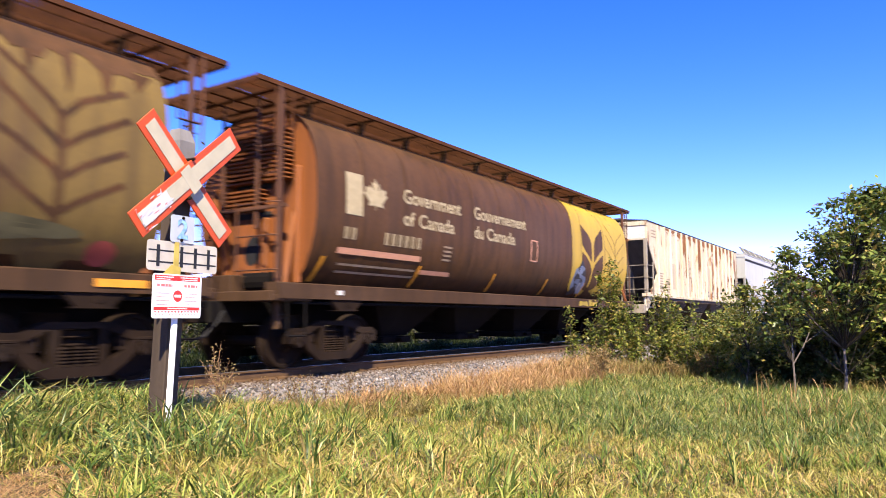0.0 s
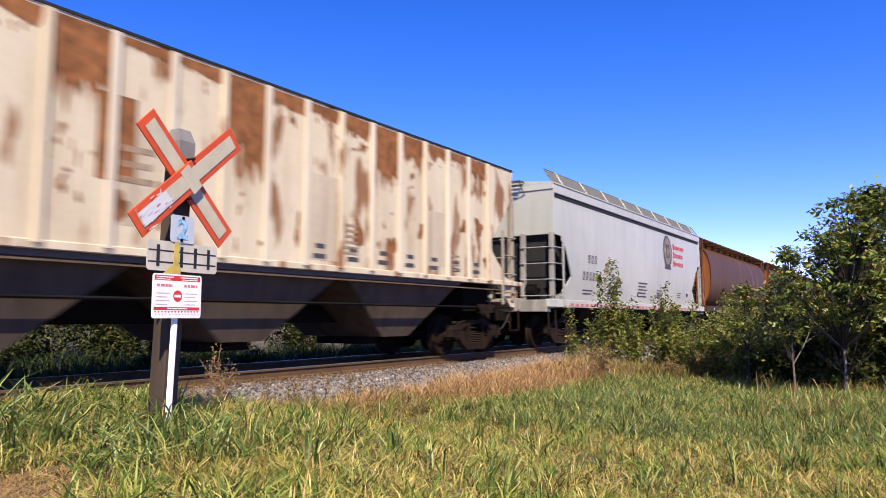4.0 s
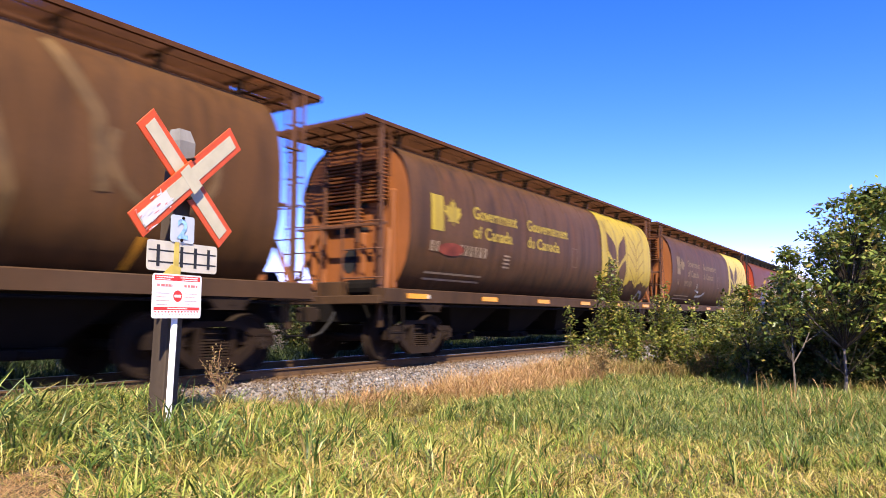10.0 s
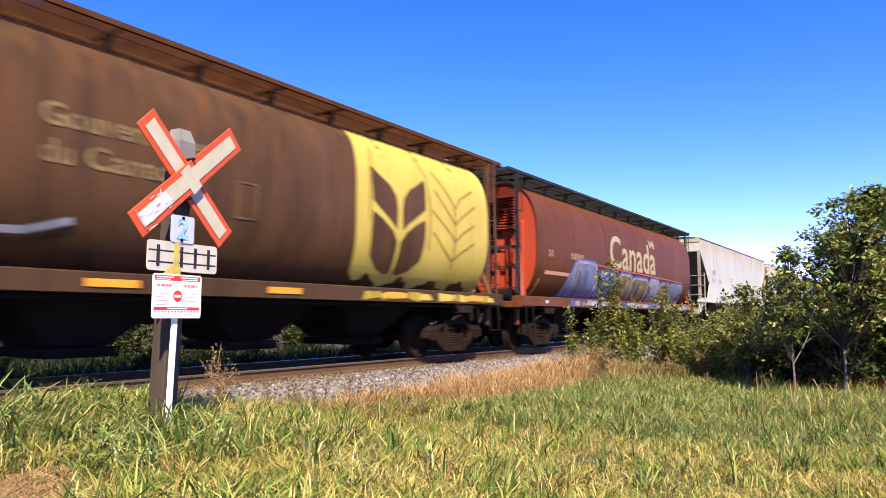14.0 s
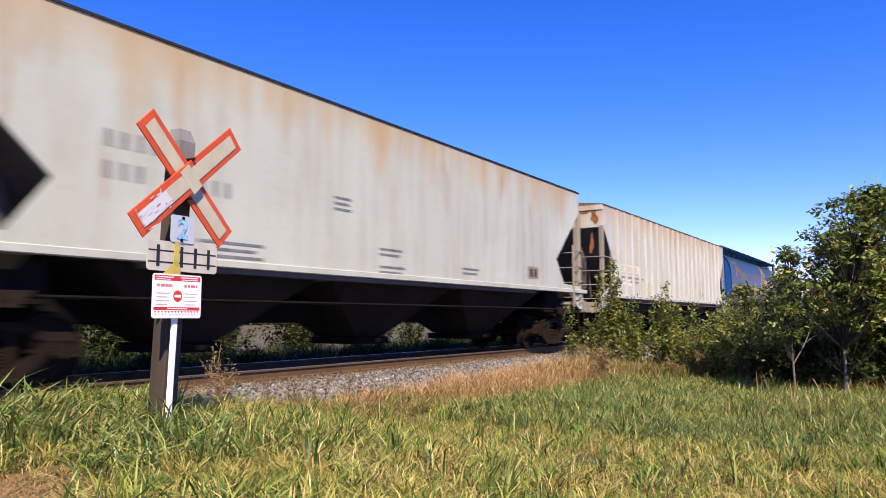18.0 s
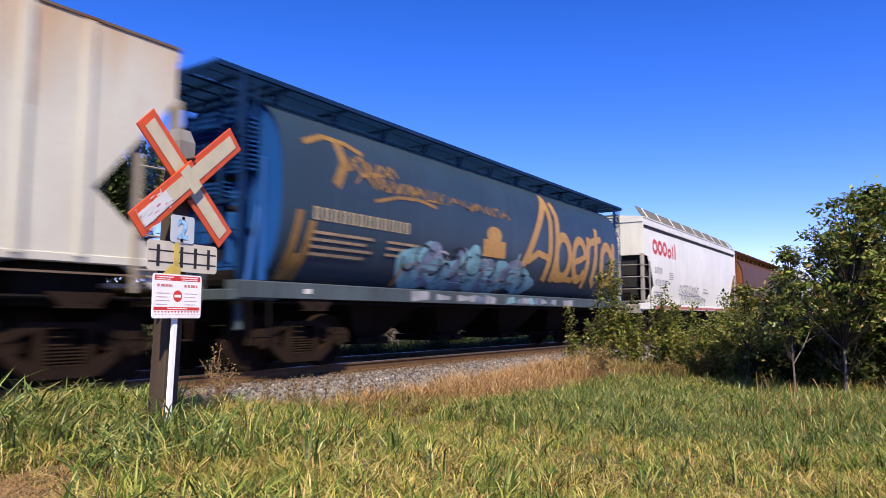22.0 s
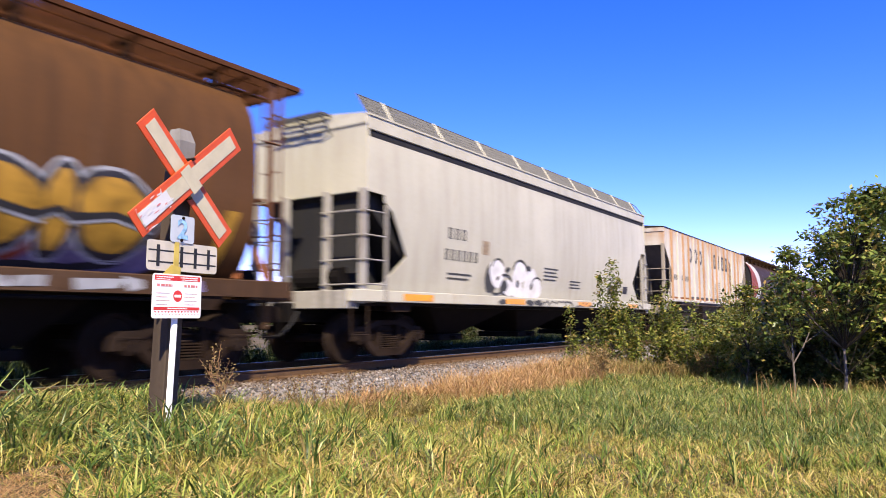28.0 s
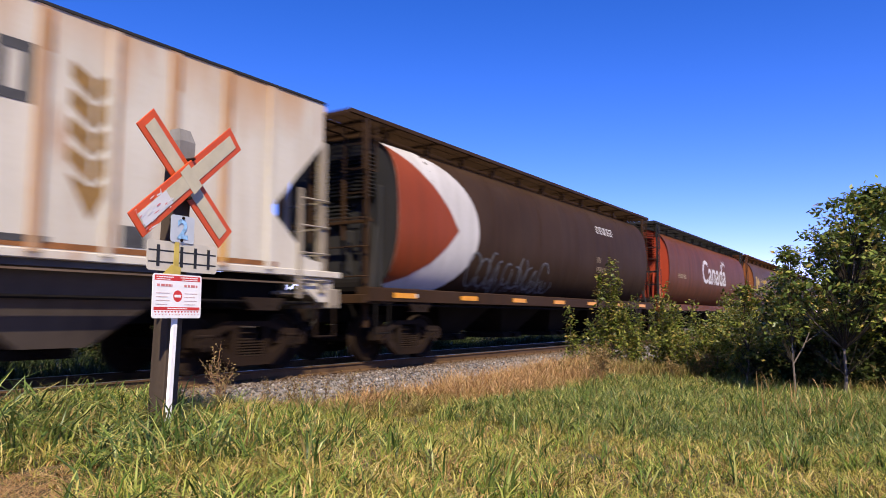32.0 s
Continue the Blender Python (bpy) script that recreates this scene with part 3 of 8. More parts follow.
def text_mesh(body, size, x, z, bold=0.0, shear=0.0, width=None):
    cu = bpy.data.curves.new("lettering", "FONT")
    cu.body, cu.size, cu.shear, cu.offset = body, size, shear, bold
    cu.resolution_u = 3
    ob = bpy.data.objects.new("lettering", cu)
    me = bpy.data.meshes.new_from_object(ob)
    bpy.data.objects.remove(ob)
    bpy.data.curves.remove(cu)
    co = np.zeros(len(me.vertices) * 3)
    me.vertices.foreach_get("co", co)
    co = co.reshape(-1, 3)
    wid = co[:, 0].max() - co[:, 0].min()
    k = (width / wid) if width else 1.0
    out = np.stack([x + (co[:, 0] - co[:, 0].min()) * k, np.zeros(len(co)), z + co[:, 1]], -1)
    me.vertices.foreach_set("co", out.ravel())
    return me


def letter(car, name, body, size, x, z, material, half_at, bold=0.0, width=None, label="", lift=0.007):
    return decal(car, name, None, material, half_at, lift, label, text_mesh(body, size, x, z, bold, 0, width))


def bar(x0, x1, z0, z1):
    return [(x0, z0), (x1, z0), (x1, z1), (x0, z1)]


def oval(xc, zc, rx, rz, n=20, tilt=0.0, a0=0.0, a1=math.tau):
    out = []
    for k in range(n):
        a = a0 + (a1 - a0) * k / (n if abs(a1 - a0 - math.tau) < 1e-6 else n - 1)
        u, w = rx * math.cos(a), rz * math.sin(a)
        out.append((xc + u * math.cos(tilt) - w * math.sin(tilt), zc + u * math.sin(tilt) + w * math.cos(tilt)))
    return out


class Band(list):
    """The outline of a stroke: one edge forth, the other back."""


def stroke(points, wide):
    """A painted stroke: one band along a line."""
    left, right = [], []
    n = len(points)
    for k, (x, z) in enumerate(points):
        (xa, za), (xb, zb) = points[max(k - 1, 0)], points[min(k + 1, n - 1)]
        ring = abs(points[0][0] - points[-1][0]) + abs(points[0][1] - points[-1][1]) < 1e-6
        if ring and k == n - 1:
            xb, zb = points[1]
        if ring and k == 0:
            xa, za = points[-2]
        d = Vector((xb - xa, zb - za)).normalized() * (wide / 2)
        e = 0.0 if ring else 0.5 if k == n - 1 else -0.5 if k == 0 else 0.0
        x, z = x + d.x * e, z + d.y * e
        left.append((x - d.y, z + d.x))
        right.append((x + d.y, z - d.x))
    return [Band(left + right[::-1])]


def bars_text(x, z, size, n, gap=0.35, fill=0.62):
    """Plain bars for writing that cannot be read or is not lettered."""
    step = size * (fill + gap * 0.5)
    out = []
    for k in range(n):
        x0, w, e = x + k * step, size * fill * 0.72, size * 0.09
        out += stroke([(x0 + e, z + e), (x0 + w - e, z + e), (x0 + w - e, z + size - e), (x0 + e, z + size - e), (x0 + e, z + e)], size * min(0.23, 0.28 * fill))
    return out


def span(s, a, b, *rest):
    """A box's limits, with x mirrored for the car's other end."""
    return (min(s * a, s * b), max(s * a, s * b), *rest)


def car_root(name, label, group="freight train"):
    root = new(name)
    tagged(root, label, "freight car", group)
    return root


def cylinder_car(center, label, tank_mat, end_mat, board_mat, sill_mat, amber=0):
    """A rounded covered hopper car of the prairie grain kind."""
    car = car_root("cylindrical_hopper_car", label)
    CARS.append((car, center))
    L = 7.63
    sill_mat = M_SILL if sill_mat is M_BROWN else sill_mat
    steel = M_END_STEEL if board_mat is M_BROWN else board_mat
    board_mat = M_BOARD if board_mat is M_BROWN else board_mat
    tank = part("tank", shared("tank", lambda: tank_shell(L), False), tank_mat, car, "rounded steel tank body")
    for x in (-6.36, -5.09, -3.82, -2.54, -1.27, 0.0, 1.27, 2.54, 3.82, 5.09, 6.36):
        part("seam", shared("seam", seam_ring), tank_mat, tank, m=pose(x, 0, 0))
    part("side_sill", shared("cyl_sill_n", lambda: sill_bar(-1)), sill_mat, car, "long side sill")
    part("side_sill", shared("cyl_sill_f", lambda: sill_bar(1)), sill_mat, car, "long side sill")
    add_under(car, 1.30, [(-4.3, 2.8), (-1.45, 2.8), (1.45, 2.8), (4.3, 2.8)], 1.15, M_UNDER, 9.0)
    for s in (-1, 1):
        end = part("end_sheet", shared(("cyl_end", s), lambda: end_sheet(s, L)), end_mat, car, "rust-stained end sheet")
        for k in range(18):
            z = 2.74 + 0.077 * k
            if not 3.06 < z < 3.2:
                wide = "broad" if z > 3.2 else "short"
                y0 = -0.9 if z > 3.2 else -0.26
                part("end_rib", shared(("end_rib", s, wide), lambda: bevelled([(s * (L - 0.06), s * (L + 0.13), y0, 0.78, -0.016, 0.016)], 0.006)), end_mat, end, m=pose(0, 0, z))
        for y in (-0.16, 0.36):
            for z in (3.08, 2.56):
                part("end_slot", shared(("end_slot", s), lambda: boxes(span(s, L - 0.06, L - 0.046, -0.22, 0.22, 0.0, 0.11))), M_BLACK, end, "dark slot", pose(0, y, z))
        for y, hi, w in ((-1.06, 3.4, 0.07), (-0.62, 2.7, 0.05), (-0.30, 2.55, 0.06), (0.78, 3.9, 0.06), (1.1, 3.2, 0.06)):
            part("end_stiffener", shared(("end_stiffener", s, hi, w), lambda: bevelled([span(s, L - 0.06, L + 0.07, -w, w, 1.36, hi)], 0.03)), end_mat, end, m=pose(0, y, 0))
        for y in (-1.18, 1.18):
            part("end_post", shared(("end_post", s), lambda: bevelled([(s * 8.14, s * 8.22, -0.04, 0.04, 1.2, 4.60)], 0.008)), steel, car, m=pose(0, y, 0))
        for y in (-0.45, 0.45):
            part("end_upright", shared(("end_upright", s), lambda: bevelled([span(s, 7.98, 8.04, -0.03, 0.03, 2.3, 4.60)], 0.006)), steel, car, m=pose(0, y, 0))
        part("end_crossbar", shared(("end_crossbar", s), lambda: bevelled([span(s, 8.0, 8.06, -1.2, 1.2, 2.62, 2.68)], 0.006)), steel, car)
        part("end_opening", shared(("end_opening", s), lambda: prism(bmesh.new(), oval(0.12, 1.98, 0.2, 0.27, 16, 0.25), s * (L - 0.044), s * (L - 0.06), "x")), M_BLACK, end, "dark round opening")
        part("end_platform", shared(("cyl_platform", s), lambda: bevelled([(s * 7.6, s * 8.5, -1.42, 1.42, 1.06, 1.16), (s * 8.44, s * 8.52, -1.42, 1.42, 1.05, 1.22), (s * 7.7, s * 8.4, -0.32, 0.32, 1.16, 1.5), (s * 8.1, s * 8.2, -1.2, -1.08, 0.6, 1.08)], 0.015)), sill_mat, car)
        for y in (-1, 1):
            part("end_brace", shared(("end_brace", s, y), lambda: rods(0.045, ((s * 8.15, y * 1.3, 1.2), (s * 7.66, y * 1.0, 2.6)))), end_mat, car)
            part("end_stay", shared(("end_stay", s, y), lambda: rods(0.05, ((s * 7.66, y * 0.75, 1.3), (s * 7.66, y * 0.85, 2.7)))), end_mat, car)
        for side in (-1, 1):
            part("ladder", shared(("cyl_ladder", s, side), lambda: ladder(s * 8.30, side)), steel, car)
        part("brake_cylinder" if s < 0 else "brake_reservoir", shared(("brake_gear", s), lambda: rods(0.17, ((s * 8.0, -0.95, 1.38), (s * 8.0, -0.2, 1.38)), n=12)), M_UNDER, car)
        add_coupler(car, s, 9.0)
        add_truck(car, s * 6.75)
        part("step_stirrup", shared(("stirrup", s), lambda: rods(0.018, ((s * 8.2, -1.44, 1.06), (s * 8.2, -1.46, 0.5)), ((s * 8.2, -1.46, 0.5), (s * 7.8, -1.46, 0.5)), ((s * 7.8, -1.46, 0.5), (s * 7.8, -1.44, 1.06)))), M_UNDER, car)
        grating = part("roof_end_platform", shared(("roof_end", s), lambda: end_grating(s)), board_mat, car)
        for k in range(18):
            part("platform_bar", shared("platform_bar", lambda: boxes((-0.008, 0.008, -0.46, 0.46, 4.60, 4.645))), board_mat, grating, m=pose(s * (7.6 + 1.13 * k / 17), 0, 0))
        part("roof_handrail", shared(("roof_rail", s), lambda: rods(0.016, ((s * 8.32, -1.22, 3.6), (s * 8.32, -1.22, 4.6)), ((s * 7.95, -1.22, 3.6), (s * 7.95, -1.22, 4.6)), ((s * 7.95, -1.22, 3.6), (s * 8.32, -1.22, 3.6)))), board_mat, car)
    part("hatch_trough", shared("trough", lambda: bevelled([(-7.5, 7.5, -0.42, 0.42, 4.40, 4.80)], 0.03)), board_mat, car)
    for side in (-1, 1):
        rb = part("running_board", shared(("board", side), lambda: running_board(side)), board_mat, car, "roof running board")
        part("board_edge", shared(("board_edge", side), lambda: board_edge(side)), board_mat, rb)
        for k in range(11):
            part("board_bracket", shared(("bracket", side), lambda: board_bracket(side)), M_DARK_BROWN if board_mat is M_BOARD else board_mat, rb, m=pose(-7.25 + 1.45 * k, 0, 0))
    part("sill_label", shared("sill_label", lambda: boxes((-7.05, -6.9, -1.458, -1.452, 1.18, 1.26))), M_WHITE_MARK, car, "small white label on the sill")
    if amber:
        for k in range(amber):
            x = -7.2 + 14.4 * k / (amber - 1)
            part("reflector", shared("amber", lambda: boxes((-0.47, 0.23, -1.465, -1.456, 1.17, 1.27))), M_AMBER, car, "amber reflector strip", pose(x, 0, 0))
    return car


def tank_shell(L):
    bm = bmesh.new()
    o = tank_outline()
    rows = []
    steps = 96
    for i in range(steps + 1):
        x = -L + 2 * L * i / steps
        k = 1.0 - 0.0011 * (1 - math.cos(x * math.tau / 0.636) * math.sin(x * 0.9 + 1)) - 0.0010 * (1 + math.sin(x * 2.3 + 1.5 * math.sin(x * 1.1)))
        rows.append([bm.verts.new((x, y * k, z)) for y, z in o])
    n = len(o)
    for a, b in zip(rows, rows[1:]):
        for i in range(n - 1):
            f = bm.faces.new((a[i], a[i + 1], b[i + 1], b[i]))
            f.smooth = True
        bm.faces.new((a[n - 1], a[0], b[0], b[n - 1]))
    return bm


def seam_ring():
    """A welded joint round the tank."""
    bm = bmesh.new()
    o = tank_outline()
    def row(x, d):
        return [bm.verts.new((x, y + (math.copysign(d, y) if y else 0), z + (d if z > 4 else 0))) for y, z in o]
    a, b, c, e = row(-0.05, -0.004), row(-0.035, 0.005), row(0.035, 0.005), row(0.05, -0.004)
    for p, q in ((a, b), (b, c), (c, e)):
        for i in range(len(o) - 1):
            bm.faces.new((p[i], p[i + 1], q[i + 1], q[i])).smooth = True
    return bm


def end_sheet(s, L):
    bm = bmesh.new()
    o = [(y * 0.985, z) for y, z in tank_outline()]
    prism(bm, o, s * (L - 0.30), s * (L - 0.05), "x")
    return bm


def sill_bar(side):
    bm = bmesh.new()
    y = side * 1.45
    prism(bm, [(y, 1.10), (y, 1.34), (y - side * 0.05, 1.36), (y - side * 0.30, 1.36), (y - side * 0.30, 1.10)], -8.4, 8.4, "x")
    return bm


def ladder(x, side):
    """Thin stiles with a few long bowed rungs; the upper part is narrower."""
    bm = bmesh.new()
    d = math.copysign(0.07, x)
    for y, z0, z1 in ((1.34, 1.15, 2.72), (0.30, 1.15, 2.72), (1.30, 2.72, 4.6)):
        rod(bm, (x, side * y, z0), (x, side * y, z1), 0.018, 5)
    for z in (1.56, 2.12, 2.66):
        for a, b in (((x, 1.34), (x + d, 1.2)), ((x + d, 1.2), (x + d, 0.44)), ((x + d, 0.44), (x, 0.30))):
            rod(bm, (a[0], side * a[1], z), (b[0], side * b[1], z), 0.014, 5)
    for z in (3.15, 3.62, 4.1):
        rod(bm, (x, side * 1.30, z), (x, side * 0.86, z), 0.013, 5)
    return bm


BOARD_Z = 4.66


def running_board(side):
    """Open grating: upright cross bars between edge strips."""
    bm = bmesh.new()
    lo, hi = min(side * 0.46, side * 1.235), max(side * 0.46, side * 1.235)
    for k in range(340):
        x = -8.74 + 17.48 * k / 339
        box(bm, x - 0.006, x + 0.006, lo, hi, BOARD_Z - 0.036, BOARD_Z)
    box(bm, -8.75, 8.75, side * 0.85 - 0.006, side * 0.85 + 0.006, BOARD_Z - 0.034, BOARD_Z - 0.003)
    return bm


def end_grating(s):
    """The frame of the open platform over the car's end."""
    bm = bmesh.new()
    for y in (-0.46, 0.0, 0.46):
        box(bm, *span(s, 7.55, 8.76, y - 0.03, y + 0.03, 4.585, 4.60))
    box(bm, *span(s, 8.74, 8.77, -1.23, 1.23, 4.57, 4.66))
    for x in (7.62, 8.2):
        box(bm, *span(s, x, x + 0.07, -1.2, 1.2, 4.545, 4.585))
    return bm


def board_edge(side):
    """The angle iron along the board's outer edge."""
    return boxes((-8.77, 8.77, min(side * 1.236, side * 1.25), max(side * 1.236, side * 1.25), BOARD_Z - 0.062, BOARD_Z + 0.014), (-8.77, 8.77, min(side * 1.19, side * 1.236), max(side * 1.19, side * 1.236), BOARD_Z - 0.062, BOARD_Z - 0.05))


def board_bracket(side):
    """A cross channel under the board with a short foot on the tank."""
    bm = boxes((-0.022, 0.022, min(side * 0.5, side * 1.232), max(side * 0.5, side * 1.232), BOARD_Z - 0.075, BOARD_Z - 0.037))
    return prism(bm, [(side * 0.78, 4.38), (side * 0.92, 4.33), (side * 0.97, BOARD_Z - 0.076), (side * 0.84, BOARD_Z - 0.076)], -0.03, 0.03, "x")


def hopper_car(center, kind, label, body_mat, dark_mat, bottom, eave, ribs=0, fence=False, stripe=False, bay_mat=None, roof_mat=None, longer=0.0, hole=(3.72, 6.85, 2.48, 7.7, 1.75), rib_span=(-6.75, 6.75), streak=None, rib_mat=None, bulge=False, frame_mat=None):
    """A flat-sided covered hopper car; with outside ribs or smooth sides. hole: the open corner under each end's slope."""
    car = car_root(kind, label)
    frame_mat = frame_mat or body_mat
    CARS.append((car, center))
    d = longer
    H, half = 7.98 + d, 9.0 + d
    hz, ax, az, bx, bz = hole
    ax, bx = ax + d, bx + d
    key = (bottom, eave, d, hz)
    shoulder = [(H - 0.5, hz - 0.02), (H - 0.53, hz - 0.16), (H - 0.75, hz - 0.3)] if bulge else []
    side_poly = [(-H, eave), (-H, hz)] + [(-x, z) for x, z in shoulder] + [(-ax, az), (-bx, bz), (-H, bz - 0.04), (-H, bottom), (H, bottom), (H, bz - 0.04), (bx, bz), (ax, az)] + shoulder[::-1] + [(H, hz), (H, eave)]
    for s in (-1, 1):
        def side_sheet():
            bm = prism(bmesh.new(), side_poly, s * 1.5, s * 1.47)
            if bulge:
                for k in range(1, 22):
                    bmesh.ops.bisect_plane(bm, geom=bm.verts[:] + bm.edges[:] + bm.faces[:], plane_co=(0, 0, bottom + (eave - bottom) * k / 22), plane_no=(0, 0, 1))
                for v in bm.verts:
                    v.co.y = s * (bulge_half(v.co.z) - (1.5 - abs(v.co.y)))
            return bm
        sheet = part("side_sheet", shared(("side", s, bulge) + key, side_sheet), body_mat, car)
        near, far = min(s * 1.49, s * 1.57), max(s * 1.49, s * 1.57)
        for k in range(ribs):
            x = (rib_span[0] - d) + (rib_span[1] - rib_span[0] + 2 * d) * k / (ribs - 1)
            if streak and s < 0 and k < ribs - 1:
                drop = (0.5, 1.2, 2.0, 2.75)[(k * 7 + k * k // 2) % 4]
                part("rust_streak", shared(("rust_streak", drop) + key, lambda: boxes((0.052, 0.135, -1.503, -1.4985, eave - 0.04 - drop, eave - 0.04))), streak, sheet, m=pose(x, 0, 0))
            part("rib", shared(("rib", s) + key, lambda: bevelled([(-0.05, 0.05, near, far, bottom + 0.04, eave - 0.03)], 0.014)), rib_mat if rib_mat and k % 3 != 1 else body_mat, sheet, m=pose(x, 0, 0))
        for x in () if ribs or bulge else (-4.0, 0.0, 4.0):
            part("seam", shared(("flat_seam", s) + key, lambda: boxes((-0.02, 0.02, min(s * 1.495, s * 1.504), max(s * 1.495, s * 1.504), bottom + 0.05, eave - 0.05))), body_mat, sheet, m=pose(x, 0, 0))
        sz = 0.20 if bottom < 1.3 else 0.09
        part("side_sill", shared(("hop_sill", s) + key, lambda: bevelled([(-8.45 - d, 8.45 + d, min(s * 1.40, s * 1.53), max(s * 1.40, s * 1.53), bottom - 0.02, bottom + sz)], 0.012)), body_mat, car, "long side sill")
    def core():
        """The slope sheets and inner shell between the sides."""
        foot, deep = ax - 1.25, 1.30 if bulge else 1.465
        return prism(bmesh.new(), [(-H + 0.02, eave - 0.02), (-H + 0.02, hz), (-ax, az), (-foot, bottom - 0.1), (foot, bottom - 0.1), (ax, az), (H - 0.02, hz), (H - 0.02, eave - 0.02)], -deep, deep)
    # darker than the body: the shade under the slope is in the paint
    part("slope_sheet", shared(("core",) + key, core), dark_mat, car, "end slope sheet with its shade put into dark paint")
    if ribs:
        part("sill_flange", shared(("sill_flange",) + key, lambda: boxes((-7.7 - d, 7.7 + d, -1.50, -1.44, bottom - 0.15, bottom - 0.125))), M_FRAME_RUST, car, "thin rusty flange under the sill")
    w3 = 3.75 + d * 0.6
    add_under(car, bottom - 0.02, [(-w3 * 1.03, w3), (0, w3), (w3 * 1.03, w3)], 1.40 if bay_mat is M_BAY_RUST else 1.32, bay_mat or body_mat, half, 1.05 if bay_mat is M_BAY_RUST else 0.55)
    for s in (-1, 1):
        part("body_bolster", shared(("body_bolster", s, bottom, d), lambda: bevelled([span(s, 6.2 + d, 7.35 + d, -1.2, 1.2, 0.93, bottom)], 0.02)), M_UNDER, car)
    for s in (-1, 1):
        part("end_panel", shared(("end_panel", s) + key, lambda: bevelled([span(s, H - 0.03, H + 0.02, -1.5, 1.5, hz, eave)], 0.008)), body_mat, car)
        for y in (-1.44, -0.55, 0.55, 1.44):
            part("corner_post" if abs(y) > 1 else "end_post", shared(("hop_post", s) + key, lambda: bevelled([span(s, 7.96 + d, 8.10 + d, -0.06, 0.06, 1.2, hz + 0.05)], 0.01)), frame_mat, car, m=pose(0, y, 0))
        part("end_sill", shared(("hop_endsill", s) + key, lambda: bevelled([span(s, 8.2 + d, 8.5 + d, -1.46, 1.46, 0.95, 1.28), span(s, 7.2 + d, 8.3 + d, -1.4, 1.4, 1.16, 1.22)], 0.012)), frame_mat, car)
        for side in (-1, 1):
            part("gusset", shared(("gusset", s, side) + key, lambda: prism(bmesh.new(), [(s * (7.3 + d), bottom), (s * (8.3 + d), bottom), (s * (8.3 + d), 1.05), (s * (8.0 + d), 1.05)], side * 1.455, side * 1.43)), body_mat, car)
            for z in (1.4, 1.85, 2.3, 2.75):
                part("grab_iron", shared(("grab", s, side, d), lambda: rods(0.016, ((s * (8.13 + d), side * 1.5, 0), (s * (8.13 + d), side * 0.5, 0)), ((s * (8.1 + d), side * 1.53, 0), (s * (7.45 + d), side * 1.53, 0)))), frame_mat, car, m=pose(0, 0, z))
            part("ladder_stile", shared(("stile", s, side, d), lambda: bevelled([span(s, 7.42 + d, 7.5 + d, side * 1.53 - 0.02, side * 1.53 + 0.02, 1.1, 2.9)], 0.006)), frame_mat, car)
            part("step_stirrup", shared(("hop_stirrup", s, side, d), lambda: rods(0.02, ((s * (8.35 + d), side * 1.46, 1.0), (s * (8.35 + d), side * 1.47, 0.48)), ((s * (8.35 + d), side * 1.47, 0.48), (s * (7.9 + d), side * 1.47, 0.48)), ((s * (7.9 + d), side * 1.47, 0.48), (s * (7.9 + d), side * 1.46, 1.1)))), M_TRUCK, car)
        part("brake_gear", shared(("hop_brake", s, d), lambda: rods(0.19, ((s * (7.9 + d), -0.9, 1.55), (s * (7.9 + d), 0.3, 1.55)), n=12)), M_UNDER, car)
        crossover = part("end_crossover", shared(("crossover", s) + key, lambda: boxes(*[span(s, 8.0 + d + 0.075 * k, 8.025 + d + 0.075 * k, -0.62, 0.62, eave + 0.10, eave + 0.13) for k in range(5)])), M_GALV, car, "grey grating step over the end")
        for y in (-0.6, 0.0, 0.6):
            part("brace", shared(("crossbrace", s) + key, lambda: rods(0.018, ((s * (8.33 + d), 0, eave + 0.10), (s * (7.99 + d), 0, eave - 0.28)), ((s * (8.33 + d), 0, eave + 0.09), (s * (7.95 + d), 0, eave + 0.09)), n=5)), M_GALV, crossover, m=pose(0, y, 0))
        part("roof_end_board", shared(("roof_end_board", s) + key, lambda: bevelled([span(s, H + 0.02, H + 0.05, -1.5, 1.5, eave - 0.16, eave + 0.03)], 0.006)), body_mat, car)
        add_coupler(car, s, half)
        add_truck(car, s * (6.85 + d))
    # plates added to block the sky and give the open corners their dark
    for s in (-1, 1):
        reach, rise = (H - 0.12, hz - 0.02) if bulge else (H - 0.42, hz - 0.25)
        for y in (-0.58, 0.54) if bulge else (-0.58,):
            part("end_web", shared(("end_web", s, y) + key, lambda: prism(bmesh.new(), [(s * (ax - 0.2), 1.2), (s * reach, 1.2), (s * reach, rise), (s * (ax + 0.1), az + (0.35 if bulge else 0.0))], y, y + 0.04)), dark_mat, car, "added dark plate filling the open corner under the slope")
    # a dark cross plate, added likewise to shut out the sky
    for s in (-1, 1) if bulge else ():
        part("end_bulkhead", shared(("end_bulkhead", s) + key, lambda: boxes(span(s, H - 0.16, H - 0.12, -1.2, 0.95, 1.62, hz))), dark_mat, car, "added dark cross plate closing the open corner under the slope")
    part("roof", shared(("roof",) + key, lambda: prism(bmesh.new(), [(-1.52, eave), (-1.52, eave + 0.035), (-0.7, eave + 0.12), (0.7, eave + 0.12), (1.52, eave + 0.05), (1.52, eave)], -H - 0.05, H + 0.05, "x")), roof_mat or body_mat, car)
    for k in range(5):
        part("roof_hatch", shared(("hatch",) + key, lambda: bevelled([(-1.2, 1.2, -0.3, 0.3, eave + 0.12, eave + 0.22)], 0.02)), roof_mat or body_mat, car, m=pose(-6 + 3 * k, 0, 0))
